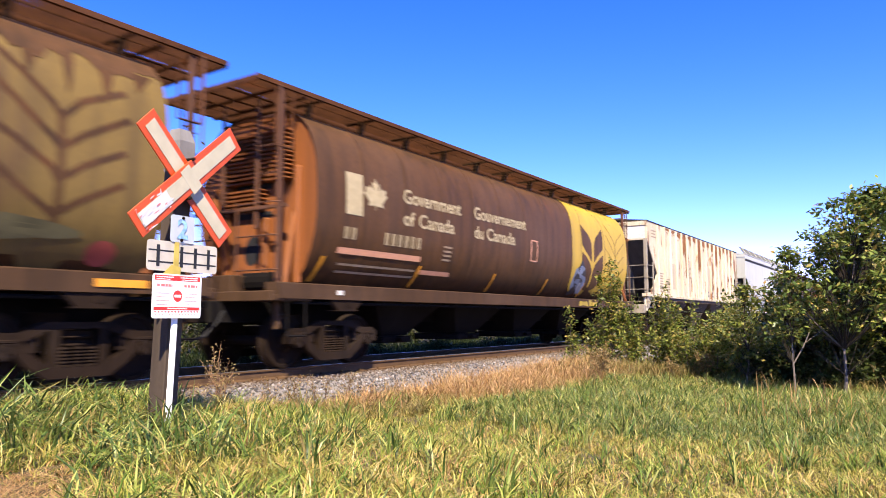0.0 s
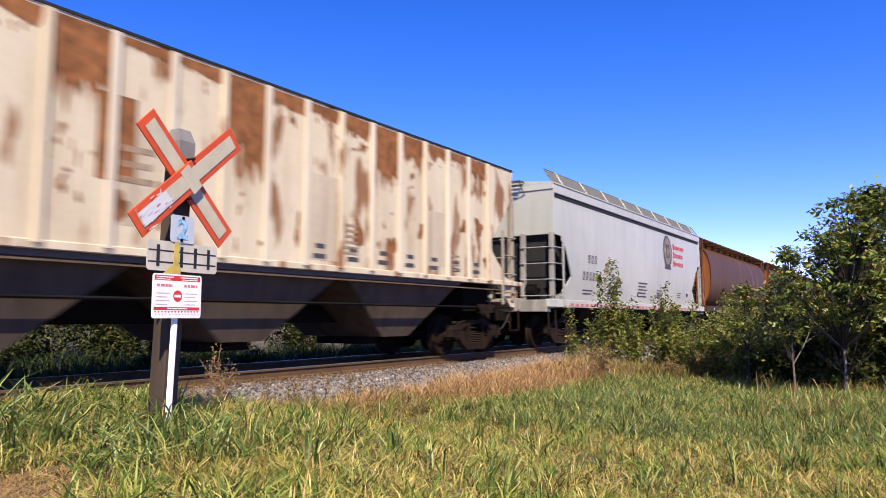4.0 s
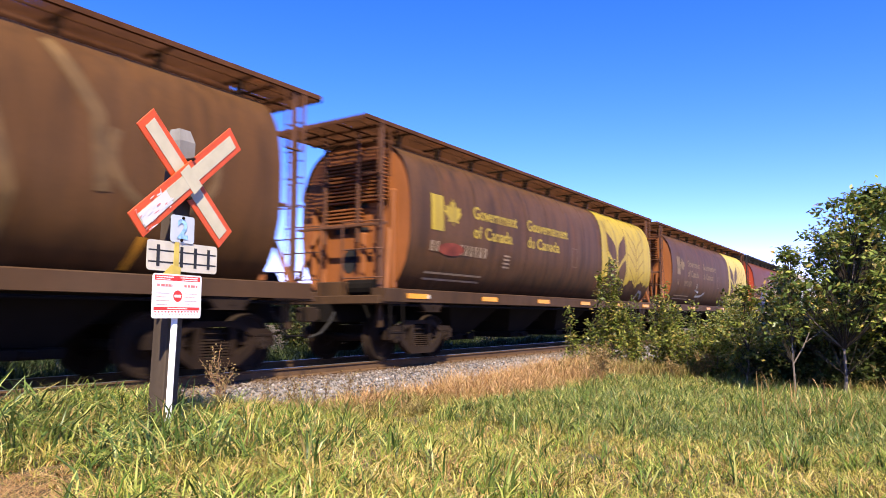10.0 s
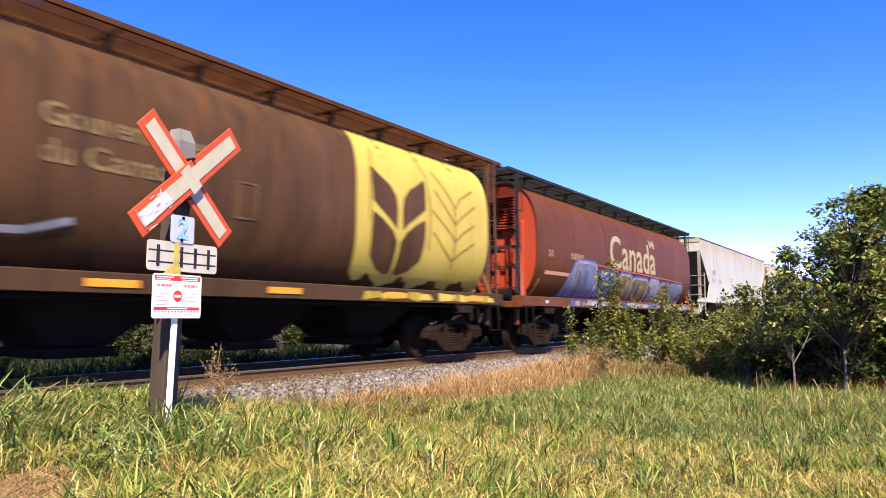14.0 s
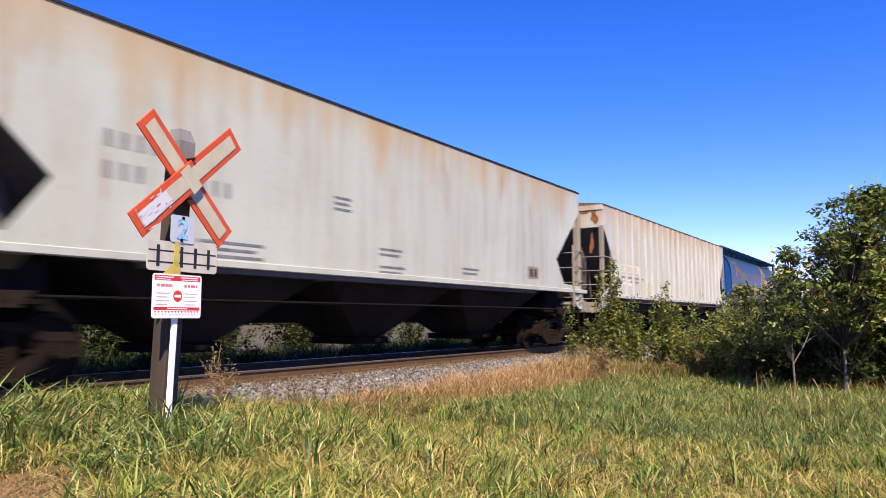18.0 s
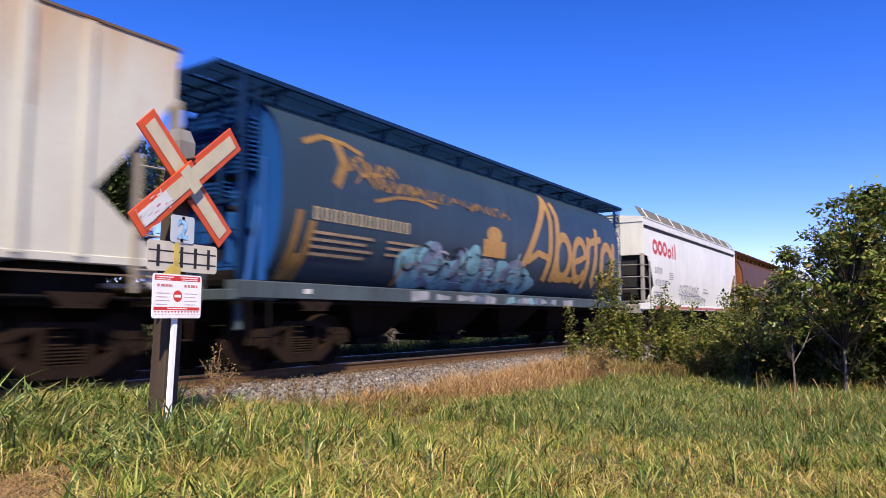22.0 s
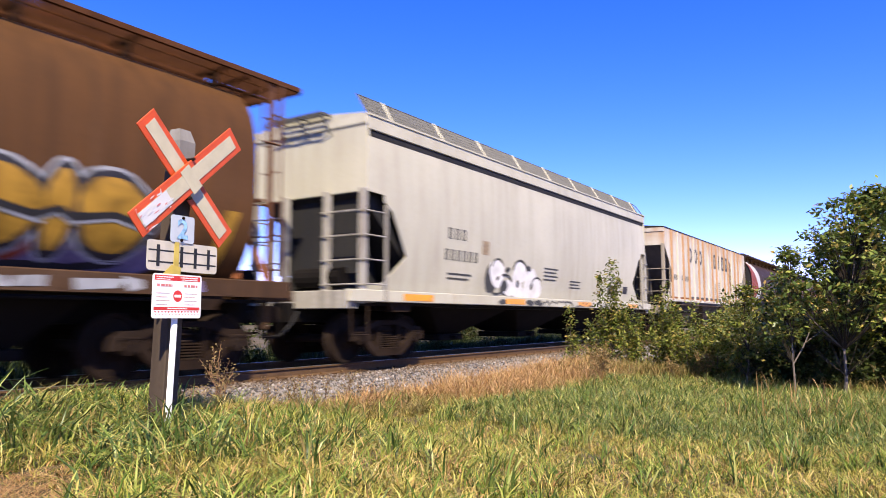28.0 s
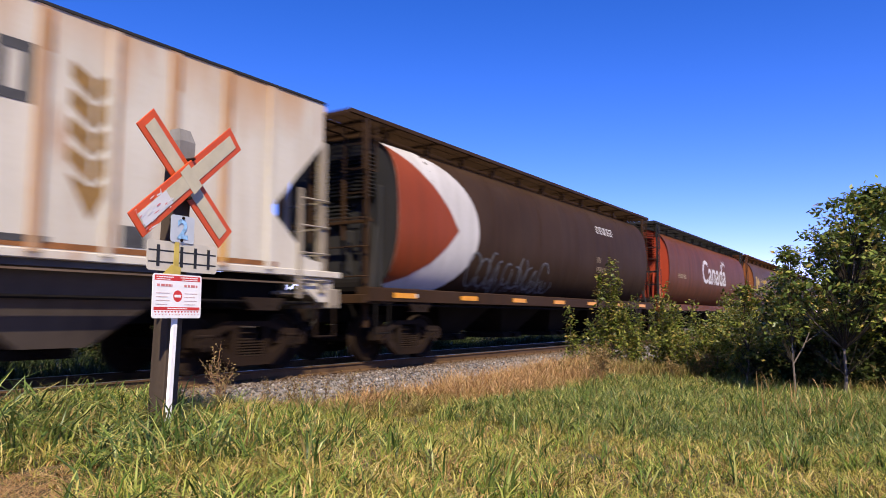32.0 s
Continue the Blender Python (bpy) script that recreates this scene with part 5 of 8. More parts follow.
    decal(c, "graffiti", arc_ring(0.2, 2.35, 0.75, 0.65, 0.06, 3.4, 6.2), M_OLIVE_SPRAY, tank_half)
    for x, z, tilt, long in ((-0.75, 2.45, 0.5, 0.34), (-0.6, 2.25, 0.1, 0.42), (-0.35, 2.55, 1.1, 0.3), (-0.2, 2.3, -0.4, 0.3), (-0.5, 2.05, -0.1, 0.36)):
        decal(c, "graffiti", [oval(x, z, long, 0.09, 16, tilt)], M_OLIVE_SPRAY, tank_half, 0.008, "tan leaf-like graffiti")
    for pts in (arc_ring(0.35, 3.0, 0.85, 1.0, 0.12, 0.4, 5.8), stroke([(2.6, 4.1), (3.2, 3.2), (3.5, 2.2), (3.4, 1.6)], 0.42), stroke([(4.1, 4.1), (4.6, 3.3), (4.7, 2.4)], 0.22), arc_ring(5.6, 2.9, 0.8, 0.7, 0.14, 2.8, 6.4)):
        decal(c, "graffiti", pts, M_GHOST, tank_half, label="faint yellowish swirls")
    ticks(c, (-4.5, 2.0, 5.2))
    # yellow-lettered brown car
    c = cylinder_car(88.92, "brown rounded grain hopper car with bright yellow lettering", M_BROWN, M_ORANGE, M_BROWN, M_BROWN, 6)
    government_marks(c, M_YELLOW_WORN, M_FADED, False)
    sheaf(c, M_YELLOW_WORN, M_BROWN, x0=2.65, cx=4.05, low=2.0)
    blobs(c, "graffiti", [(-6.1, 2.26, 0.5, 0.14, 0.02)], M_DULL_RED, tank_half, 0.008)
    decal(c, "graffiti", stroke([(6.6, 1.5), (6.7, 1.75), (7.0, 1.7), (7.2, 1.5)], 0.10), M_SPRAY_GREY, tank_half, 0.014)
    # faded pale yellow end
    c = cylinder_car(107.1, "dark brown rounded grain hopper car with faded yellow end", M_BROWN, M_ORANGE, M_BROWN, M_BROWN, 6)
    government_marks(c, M_FAINT, M_FAINT, False)
    sheaf(c, M_YELLOW_PALE, M_BROWN)
    decal(c, "graffiti", stroke([(-3.6, 2.2), (-3.9, 2.05), (-3.2, 1.95), (-3.6, 1.75), (-2.6, 1.8), (-2.1, 1.95)], 0.09), M_SPRAY_GREY, tank_half, 0.014)
    sill_spray(c, 62, 3.2, 7.8, [M_YELLOW_WORN, M_YELLOW_PALE, M_YELLOW_WORN], "worn yellow paint on the sill")
    # red-brown car with graffiti
    c = cylinder_car(124.96, "red-brown rounded grain hopper car with white lettering and graffiti", M_BROWN_RED, M_RED_END, M_BLACK, M_BROWN_RED)
    wordmark(c, M_CREAM)
    decal(c, "number_bars", bars_text(-6.9, 2.46, 0.2, 2) + bars_text(-5.4, 2.48, 0.2, 6), M_CREAM, tank_half)
    decal(c, "salmon_stripe", [bar(-7.0, -4.2, 1.98, 2.08)], M_SALMON, tank_half)
    ticks(c, (-7.4,), M_SPRAY_YELLOW)
    rg = random.Random(311)
    for k, (x0, x1, top, lean, fill) in enumerate(((-5.6, -3.3, 2.42, 0.6, M_SPRAY_SLATE), (-3.2, -1.6, 2.2, 0.1, M_SPRAY_BLUE), (-1.5, 0.1, 2.22, 0.2, M_SPRAY_OLIVE), (0.2, 1.9, 2.15, -0.1, M_SPRAY_OLIVE), (1.8, 3.3, 2.18, 0.2, M_SPRAY_GREY), (3.3, 4.9, 2.1, 0.1, M_SPRAY_OLIVE), (4.8, 6.6, 2.1, -0.2, M_SPRAY_SLATE))):
        lift = 0.008 + 0.0006 * k
        for grow_by, mat, name, label in ((0.13, M_SPRAY_BLUE, "graffiti_halo", "blue, white and olive graffiti letter block"), (0.07, M_SPRAY_GREY, "graffiti_outline", ""), (0.0, fill, "graffiti_fill", "")):
            o = [(x0 - grow_by, 1.36), (x1 + grow_by, 1.36), (x1 + grow_by - 0.1, 1.7), (x1 + grow_by - 0.15, top + grow_by - 0.1), (x1 - 0.3, top + grow_by), (x0 + lean + 0.2, top + grow_by), (x0 + lean - grow_by, top + grow_by - 0.12), (x0 - grow_by + 0.25 * lean, 1.75)]
            decal(c, name, [o], mat, tank_half, lift, label)
            lift += 0.005
        for i in range(5):
            x = rg.uniform(x0 + 0.2, x1 - 0.3)
            mat = (M_SPRAY_PURPLE, M_SPRAY_GREY, M_SPRAY_DARK, M_SPRAY_GOLD, M_SPRAY_BLUE)[(i + k) % 5]
            decal(c, "graffiti_stroke", stroke([(x, 1.42), (x + rg.uniform(-0.1, 0.2), 1.75), (x + rg.uniform(-0.2, 0.3), top - rg.uniform(0.12, 0.3))], rg.uniform(0.05, 0.13)), mat, tank_half, lift + 0.001 * i)
    decal(c, "graffiti_stroke", stroke([(-5.2, 2.5), (-2.0, 2.4), (2.0, 2.35), (6.4, 2.26)], 0.05), M_SPRAY_RED, tank_half, 0.012, "thin red line over the graffiti")
    sill_spray(c, 51, -5.4, 7.0, [M_SPRAY_GREY, M_SPRAY_PURPLE, M_SPRAY_GREY, M_SPRAY_BLUE, M_SPRAY_OLIVE])
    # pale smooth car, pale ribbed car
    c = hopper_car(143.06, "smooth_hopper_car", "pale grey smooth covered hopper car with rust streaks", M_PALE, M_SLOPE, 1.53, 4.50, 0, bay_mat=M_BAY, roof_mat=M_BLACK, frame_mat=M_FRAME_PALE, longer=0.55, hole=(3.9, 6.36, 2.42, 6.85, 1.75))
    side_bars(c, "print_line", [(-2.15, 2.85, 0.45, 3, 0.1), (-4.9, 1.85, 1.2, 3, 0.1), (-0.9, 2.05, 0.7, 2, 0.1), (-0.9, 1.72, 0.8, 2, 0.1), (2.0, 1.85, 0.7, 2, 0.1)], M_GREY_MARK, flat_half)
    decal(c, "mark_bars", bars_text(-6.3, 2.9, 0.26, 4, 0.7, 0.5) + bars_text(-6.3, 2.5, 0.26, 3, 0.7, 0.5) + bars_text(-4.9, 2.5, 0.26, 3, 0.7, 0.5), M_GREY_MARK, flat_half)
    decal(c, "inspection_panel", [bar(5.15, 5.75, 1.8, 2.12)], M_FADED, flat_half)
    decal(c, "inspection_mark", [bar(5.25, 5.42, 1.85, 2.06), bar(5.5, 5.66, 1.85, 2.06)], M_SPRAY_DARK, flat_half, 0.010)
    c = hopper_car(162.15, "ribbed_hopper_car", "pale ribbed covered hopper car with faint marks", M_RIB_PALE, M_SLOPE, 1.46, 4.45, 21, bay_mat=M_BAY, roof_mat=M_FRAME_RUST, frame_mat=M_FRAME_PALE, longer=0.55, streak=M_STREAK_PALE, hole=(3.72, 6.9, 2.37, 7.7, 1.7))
    for k, (y, z, ry, rz) in enumerate(((-0.7, 4.28, 0.5, 0.09), (-0.2, 4.2, 0.35, 0.07), (-1.1, 3.2, 0.06, 0.35), (-1.2, 4.1, 0.12, 0.25))):
        part("rust_patch", prism(bmesh.new(), wobble(random.Random(90 + k), y, z, ry, rz, 0.35, 24), -8.552 - 0.001 * k, -8.556 - 0.001 * k, "x"), M_RUST_PATCH, c, "rust stain on the end panel")
    decal(c, "mark_block", [bar(-7.0, -4.9, 2.34, 2.62), bar(-6.9, -6.0, 1.9, 2.1)], M_WHITE_MARK, RIB_FACE, label="pale repainted patch")
    decal(c, "mark_bars", bars_text(-6.95, 2.38, 0.2, 10, 0.4), M_YELLOW_PALE, RIB_FACE, 0.010)
    side_bars(c, "print_line", [(-7.0, 2.15, 2.4, 2, 0.14)], M_FADED, RIB_FACE)
    for x in (-4.4, -4.15, -1.75, -1.5, 0.9, 3.5):
        decal(c, "yellow_tab", [bar(x, x + 0.16, 1.6, 2.05)], M_YELLOW_PALE, RIB_FACE, 0.010)
    decal(c, "inspection_panel", [bar(3.55, 4.05, 1.72, 1.95)], M_SPRAY_DARK, RIB_FACE)
    # blue car with large orange name
    c = cylinder_car(180.29, "dark blue rounded grain hopper car with orange lettering and graffiti", M_BLUE, M_BLUE_BRIGHT, M_BLUE_BOARD, M_SLATE_SILL)
    for pts, w in (([(0.55, 1.95), (0.95, 2.45), (1.4, 3.05), (1.85, 3.65), (2.2, 4.05)], 0.26), ([(2.2, 4.1), (2.3, 3.4), (2.25, 2.6), (2.05, 1.85)], 0.26), ([(0.95, 2.25), (1.5, 2.5), (2.2, 2.4)], 0.18), ([(2.6, 3.95), (2.75, 3.6), (2.7, 2.8), (2.5, 1.85)], 0.26)):
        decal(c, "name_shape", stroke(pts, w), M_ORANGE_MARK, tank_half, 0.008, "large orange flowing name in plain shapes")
    for pts in (arc_ring(3.1, 2.5, 0.46, 0.58, 0.28), stroke([(2.62, 1.9), (2.9, 1.86), (3.4, 1.9), (3.9, 1.88)], 0.16), arc_ring(4.27, 2.5, 0.46, 0.58, 0.26, 0.25, 5.6), stroke([(3.9, 2.42), (4.3, 2.5), (4.66, 2.62)], 0.18), stroke([(4.93, 3.18), (4.88, 2.5), (4.75, 1.75)], 0.26), stroke([(4.9, 2.9), (5.1, 3.1), (5.3, 3.12)], 0.22), stroke([(5.6, 3.5), (5.52, 2.7), (5.35, 1.95), (5.6, 1.82)], 0.26), stroke([(5.15, 3.12), (5.6, 3.2), (5.95, 3.25)], 0.2), arc_ring(6.45, 2.48, 0.44, 0.60, 0.3), stroke([(7.05, 3.15), (7.02, 2.4), (7.08, 1.85), (7.25, 1.8)], 0.26)):
        decal(c, "name_shape", pts, M_ORANGE_MARK, tank_half, 0.012)
    decal(c, "slogan_swash", stroke([(-7.1, 3.72), (-6.6, 3.92), (-6.0, 3.9), (-5.6, 3.78)], 0.10) + stroke([(-6.25, 3.85), (-6.15, 3.5), (-6.35, 3.12)], 0.22) + stroke([(-5.3, 2.95), (-4.6, 3.12), (-3.9, 3.16), (-3.3, 3.08)], 0.07), M_ORANGE_DULL, tank_half, label="orange script slogan in plain strokes")
    for seed, x0, x1, z0, z1 in ((71, -6.1, -4.9, 3.45, 3.7), (74, -6.1, -4.6, 3.4, 3.66), (72, -5.9, -3.3, 3.2, 3.42), (75, -5.7, -3.2, 3.18, 3.4)):
        tag(c, seed, x0, x1, z0, z1, 0.05, M_ORANGE_DULL, tank_half, "orange script slogan in plain strokes")
    tag(c, 73, -2.9, -0.2, 3.2, 3.38, 0.045, M_ORANGE_DULL, tank_half, "orange script slogan in plain strokes")
    decal(c, "orange_stripe", [[(-7.45, 1.42), (-7.3, 1.42), (-7.15, 2.55), (-7.3, 2.55)], [(-7.15, 1.42), (-7.0, 1.42), (-6.85, 2.4), (-7.0, 2.4)]], M_ORANGE_DULL, tank_half, 0.012)
    decal(c, "number_bars", bars_text(-6.9, 2.42, 0.24, 12, 0.3, 0.8), M_CREAM, tank_half)
    side_bars(c, "print_line", [(-6.9, 2.2, 1.6, 4, 0.12), (-4.9, 2.2, 1.2, 3, 0.12)], M_FADED, tank_half)
    decal(c, "rose_emblem", [bar(-1.35, -0.3, 2.22, 2.62), oval(-0.85, 2.75, 0.35, 0.2)], M_ORANGE_MARK, tank_half, label="orange flower emblem")
    rg = random.Random(33)
    for k in range(14):
        x = -4.0 + 0.38 * k
        decal(c, "graffiti_fill", [wobble(rg, x, 1.78 + 0.12 * math.sin(k * 1.3), 0.5, rg.uniform(0.3, 0.5), 0.2)], (M_SPRAY_TEAL, M_SPRAY_TEAL, M_SPRAY_SLATE)[k % 3], tank_half, 0.008 + 0.0005 * k, "pale teal graffiti patch")
    for k in range(24):
        x, z = -4.1 + 0.22 * k, rg.uniform(1.5, 2.15)
        a0 = rg.uniform(0, 6)
        decal(c, "graffiti_stroke", arc_ring(x, z, rg.uniform(0.14, 0.34), rg.uniform(0.12, 0.3), rg.uniform(0.03, 0.07), a0, a0 + rg.uniform(2.0, 4.5), 10), (M_SPRAY_DARK, M_SPRAY_GREY, M_SPRAY_DARK, M_BLUE)[k % 4], tank_half, 0.016 + 0.0005 * k)
    sill_spray(c, 52, -4.1, 3.4, [M_SPRAY_TEAL, M_SPRAY_GREY, M_SPRAY_SLATE, M_SLATE_SILL, M_SPRAY_SLATE])
    ticks(c, (-7.3, -4.4, -0.2, 7.1), M_ORANGE_MARK)
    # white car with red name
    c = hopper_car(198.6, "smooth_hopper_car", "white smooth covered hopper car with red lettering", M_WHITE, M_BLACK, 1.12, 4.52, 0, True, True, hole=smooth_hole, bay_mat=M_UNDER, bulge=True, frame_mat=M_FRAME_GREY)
    for pts in (arc_ring(-6.62, 3.52, 0.24, 0.22, 0.16), arc_ring(-5.98, 3.52, 0.24, 0.22, 0.16), arc_ring(-5.34, 3.52, 0.22, 0.22, 0.16), arc_ring(-4.72, 3.40, 0.2, 0.14, 0.14), stroke([(-4.24, 3.24), (-4.24, 3.70)], 0.15), stroke([(-3.90, 3.24), (-3.90, 3.80)], 0.15)):
        decal(c, "name_shape", pts, M_RED_MARK, bulge_half, 0.006, "red name in plain shapes")
    decal(c, "mark_bars", bars_text(-6.65, 2.5, 0.26, 4, 0.4, 0.8), M_SPRAY_GREY, bulge_half)
    decal(c, "number_bars", bars_text(-6.5, 2.03, 0.26, 6, 0.35, 0.75), M_SPRAY_GREY, bulge_half)
    side_bars(c, "print_line", [(-4.73, 2.58, 0.6, 4, 0.08), (-6.6, 1.75, 1.4, 2, 0.12), (3.9, 1.9, 0.5, 2, 0.1)], M_SPRAY_GREY, bulge_half)
    rg = random.Random(41)
    for row, (z, x0, count) in enumerate(((1.98, -2.9, 7), (1.52, -2.6, 9))):
        for k in range(count):
            x, a0 = x0 + 0.47 * k + rg.uniform(-0.05, 0.05), rg.uniform(0, 6)
            decal(c, "tag_stroke", arc_ring(x, z + rg.uniform(-0.04, 0.04), 0.22, rg.uniform(0.14, 0.2), 0.035, a0, a0 + rg.uniform(4.0, 6.0), 12), M_GREY_MARK, bulge_half, 0.007 + 0.0004 * k, "thin dark outline graffiti letter")
            decal(c, "tag_stroke", stroke([(x - 0.15, z + rg.uniform(0.1, 0.22)), (x + rg.uniform(-0.05, 0.1), z), (x + 0.2, z - rg.uniform(0.05, 0.2))], 0.03), M_GREY_MARK, bulge_half, 0.011)
        decal(c, "tag_stroke", stroke([(x0 - 0.3, z - 0.2), (x0 + 1.2, z - 0.24), (x0 + 0.47 * count, z - 0.2)], 0.03), M_GREY_MARK, bulge_half, 0.012)
    decal(c, "tag_stroke", stroke([(0.9, 2.12), (1.6, 2.1)], 0.03) + stroke([(0.9, 1.98), (1.9, 1.94)], 0.03), M_GREY_MARK, bulge_half, 0.012)
    decal(c, "inspection_panel", [bar(6.0, 6.4, 1.5, 1.8)], M_SPRAY_DARK, bulge_half)
    part("sill_stripe", boxes((-6.9, 7.6, -1.537, -1.5325, 1.135, 1.235)), M_SPRAY_RED, c, "dull red stripe on the sill")
    # brown car with round yellow graffiti
    c = cylinder_car(216.38, "brown rounded grain hopper car with yellow and purple graffiti", M_TAN_BROWN, M_ORANGE, M_BROWN, M_BROWN)
    blobs(c, "graffiti", [(4.9, 1.48, 0.9, 0.13, 0.04), (5.9, 1.55, 0.5, 0.18, 0.3), (4.75, 1.75, 0.32, 0.2, 0.0)], M_SPRAY_LILAC, tank_half, 0.007)
    blobs(c, "graffiti", [(3.5, 1.46, 0.6, 0.11, 0), (4.35, 1.6, 0.2, 0.12, 0.6)], M_DULL_RED, tank_half, 0.008)
    blobs(c, "graffiti", [(4.6, 1.42, 0.5, 0.05, 0), (5.3, 1.45, 0.4, 0.05, 0.1)], M_SPRAY_DARK, tank_half, 0.009)
    for x, rx in ((3.95, 0.60), (4.72, 0.22), (5.42, 0.52)):
        rg = random.Random(int(x * 100))
        state = rg.getstate()
        for grow_by, mat, lift, label in ((0.085, M_SPRAY_GREY, 0.010, "gold graffiti letter with grey and dark outline"), (0.035, M_SPRAY_DARK, 0.0125, "")):
            rg.setstate(state)
            decal(c, "graffiti_outline", [wobble(rg, x, 2.08, rx + grow_by, 0.52 + grow_by, 0.08)], mat, tank_half, lift, label)
        rg.setstate(state)
        decal(c, "graffiti_fill", [wobble(rg, x, 2.08, rx - 0.04, 0.47, 0.08)], M_SPRAY_YELLOW_DULL, tank_half, 0.015)
        decal(c, "graffiti_stroke", stroke([(x - rx, 1.98), (x, 2.06), (x + rx, 1.94)], 0.13), M_SPRAY_DARK, tank_half, 0.018)
        decal(c, "graffiti_stroke", stroke([(x - rx, 1.93), (x, 2.02), (x + rx, 1.90)], 0.035), M_SPRAY_GREY, tank_half, 0.020)
    decal(c, "lifting_mark", [[(6.9, 1.42), (7.14, 1.42), (7.34, 2.35), (7.1, 2.35)]], M_SPRAY_YELLOW_DULL, tank_half, 0.012, "broad slanted yellow stripe")
    ticks(c, (3.1, -4.5, -7.4), M_SPRAY_YELLOW)
    sill_spray(c, 53, 2.0, 7.2, [M_SPRAY_LILAC, M_SPRAY_GREY, M_SPRAY_RED, M_SILL, M_SPRAY_LILAC])
    decal(c, "number_ground", [bar(-6.95, -6.4, 2.16, 2.52), bar(-5.55, -3.75, 2.16, 2.52)], M_BLACK, tank_half, 0.007, "black ground of the car number")
    decal(c, "number_bars", bars_text(-6.9, 2.22, 0.24, 2, 0.3, 0.9) + bars_text(-5.48, 2.22, 0.24, 6, 0.35, 0.95), M_WHITE_MARK, tank_half, 0.012)
    side_bars(c, "print_line", [(-6.9, 1.8, 1.1, 2, 0.12)], M_FADED, tank_half)
    # warm grey car with silver graffiti
    c = hopper_car(234.6, "smooth_hopper_car", "warm grey smooth covered hopper car with silver graffiti", M_GREY_WARM, M_BLACK, 1.10, 4.55, 0, True, True, hole=smooth_hole, bay_mat=M_UNDER, bulge=True, frame_mat=M_FRAME_GREY)
    decal(c, "mark_bars", bars_text(-5.25, 2.48, 0.26, 3, 0.4, 0.85), M_DARK_MARK, bulge_half)
    decal(c, "number_bars", bars_text(-5.35, 2.02, 0.26, 6, 0.35, 0.75), M_DARK_MARK, bulge_half)
    decal(c, "data_panel", [bar(-3.8, -3.5, 2.25, 2.57)], M_FADED, bulge_half)
    rg = random.Random(29)
    for x, z, rx, rz in ((-3.32, 1.70, 0.30, 0.33), (-2.62, 1.52, 0.2, 0.2)):
        decal(c, "graffiti_shadow", [wobble(rg, x, z, rx, rz, 0.1)], M_DARK_MARK, bulge_half, 0.006, "dark drop shadow of the graffiti letters")
    for k, (x, z, rx, rz) in enumerate(((-3.05, 1.85, 0.34, 0.34), (-2.35, 1.52, 0.34, 0.2), (-1.9, 1.90, 0.37, 0.30), (-2.0, 1.50, 0.34, 0.22), (-1.25, 1.72, 0.34, 0.36), (-1.45, 1.42, 0.6, 0.13), (-0.88, 1.54, 0.30, 0.26))):
        decal(c, "graffiti_fill", [wobble(rg, x, z, rx, rz, 0.12, 26)], M_SPRAY_WHITE, bulge_half, 0.008 + 0.0008 * k, "white bubble graffiti letter with thin dark outline")
    for x, z, rx, rz, w, a0, a1 in ((-3.05, 1.87, 0.31, 0.33, 0.045, 0.7, 2.7), (-1.9, 1.92, 0.38, 0.31, 0.06, 0.2, 2.9), (-0.9, 1.58, 0.31, 0.26, 0.05, 0.8, 2.9), (-2.65, 1.62, 0.36, 0.22, 0.05, 0.3, 2.0), (-3.0, 1.78, 0.42, 0.42, 0.05, 3.6, 5.6)):
        decal(c, "graffiti_stroke", arc_ring(x, z, rx, rz, w, a0, a1, 12), M_DARK_MARK, bulge_half, 0.016)
    blobs(c, "graffiti_stroke", [(-2.62, 1.56, 0.13, 0.13, 0.3), (-1.97, 1.64, 0.08, 0.10, 0), (-2.55, 1.97, 0.12, 0.06, 0.2), (-1.42, 2.06, 0.13, 0.07, -0.3), (-3.0, 1.74, 0.08, 0.05, 0.5), (-1.2, 1.60, 0.07, 0.1, -0.4)], M_DARK_MARK, bulge_half, 0.016)
    for x in (-2.95, -1.55, -1.0):
        decal(c, "sill_paint", [wobble(rg, x, 1.17, 0.2, 0.07, 0.2)], M_DARK_MARK, lambda z: 1.532, 0.004)
    tag(c, 48, -1.6, 7.2, 1.12, 1.24, 0.03, M_DARK_MARK, lambda z: 1.532, "dark scrawl on the sill")
    side_bars(c, "print_line", [(-0.5, 2.1, 0.9, 4, 0.1), (1.25, 1.82, 0.8, 3, 0.09), (4.3, 1.8, 0.6, 3, 0.09), (-5.2, 1.72, 1.0, 2, 0.1)], M_DARK_MARK, bulge_half)
    decal(c, "inspection_panel", [bar(5.75, 6.2, 1.6, 1.85)], M_SPRAY_DARK, bulge_half)
    for x in (-6.4, -2.3, 2.1, 6.4):
        part("reflector", shared("sill_amber", lambda: boxes((-0.5, 0.5, -1.537, -1.5325, 1.12, 1.25))), M_AMBER, c, "amber reflector strip", pose(x, 0, 0))
    # tan ribbed car with block name
    c = hopper_car(253.1, "ribbed_hopper_car", "faded tan ribbed covered hopper car with dark block lettering", M_TAN, M_SLOPE, 1.48, 4.43, 17, bay_mat=M_BAY_RUST, roof_mat=M_BLACK, rib_span=(-7.1, 6.8), streak=M_STREAK, rib_mat=M_RIB_RUST, frame_mat=M_FRAME_PALE)
    for x in (-4.1, -3.18, -2.33):
        decal(c, "name_shape", arc_ring(x, 3.57, 0.2, 0.27, 0.13), M_DARK_MARK, RIB_FACE, 0.006, "dark name in plain shapes")
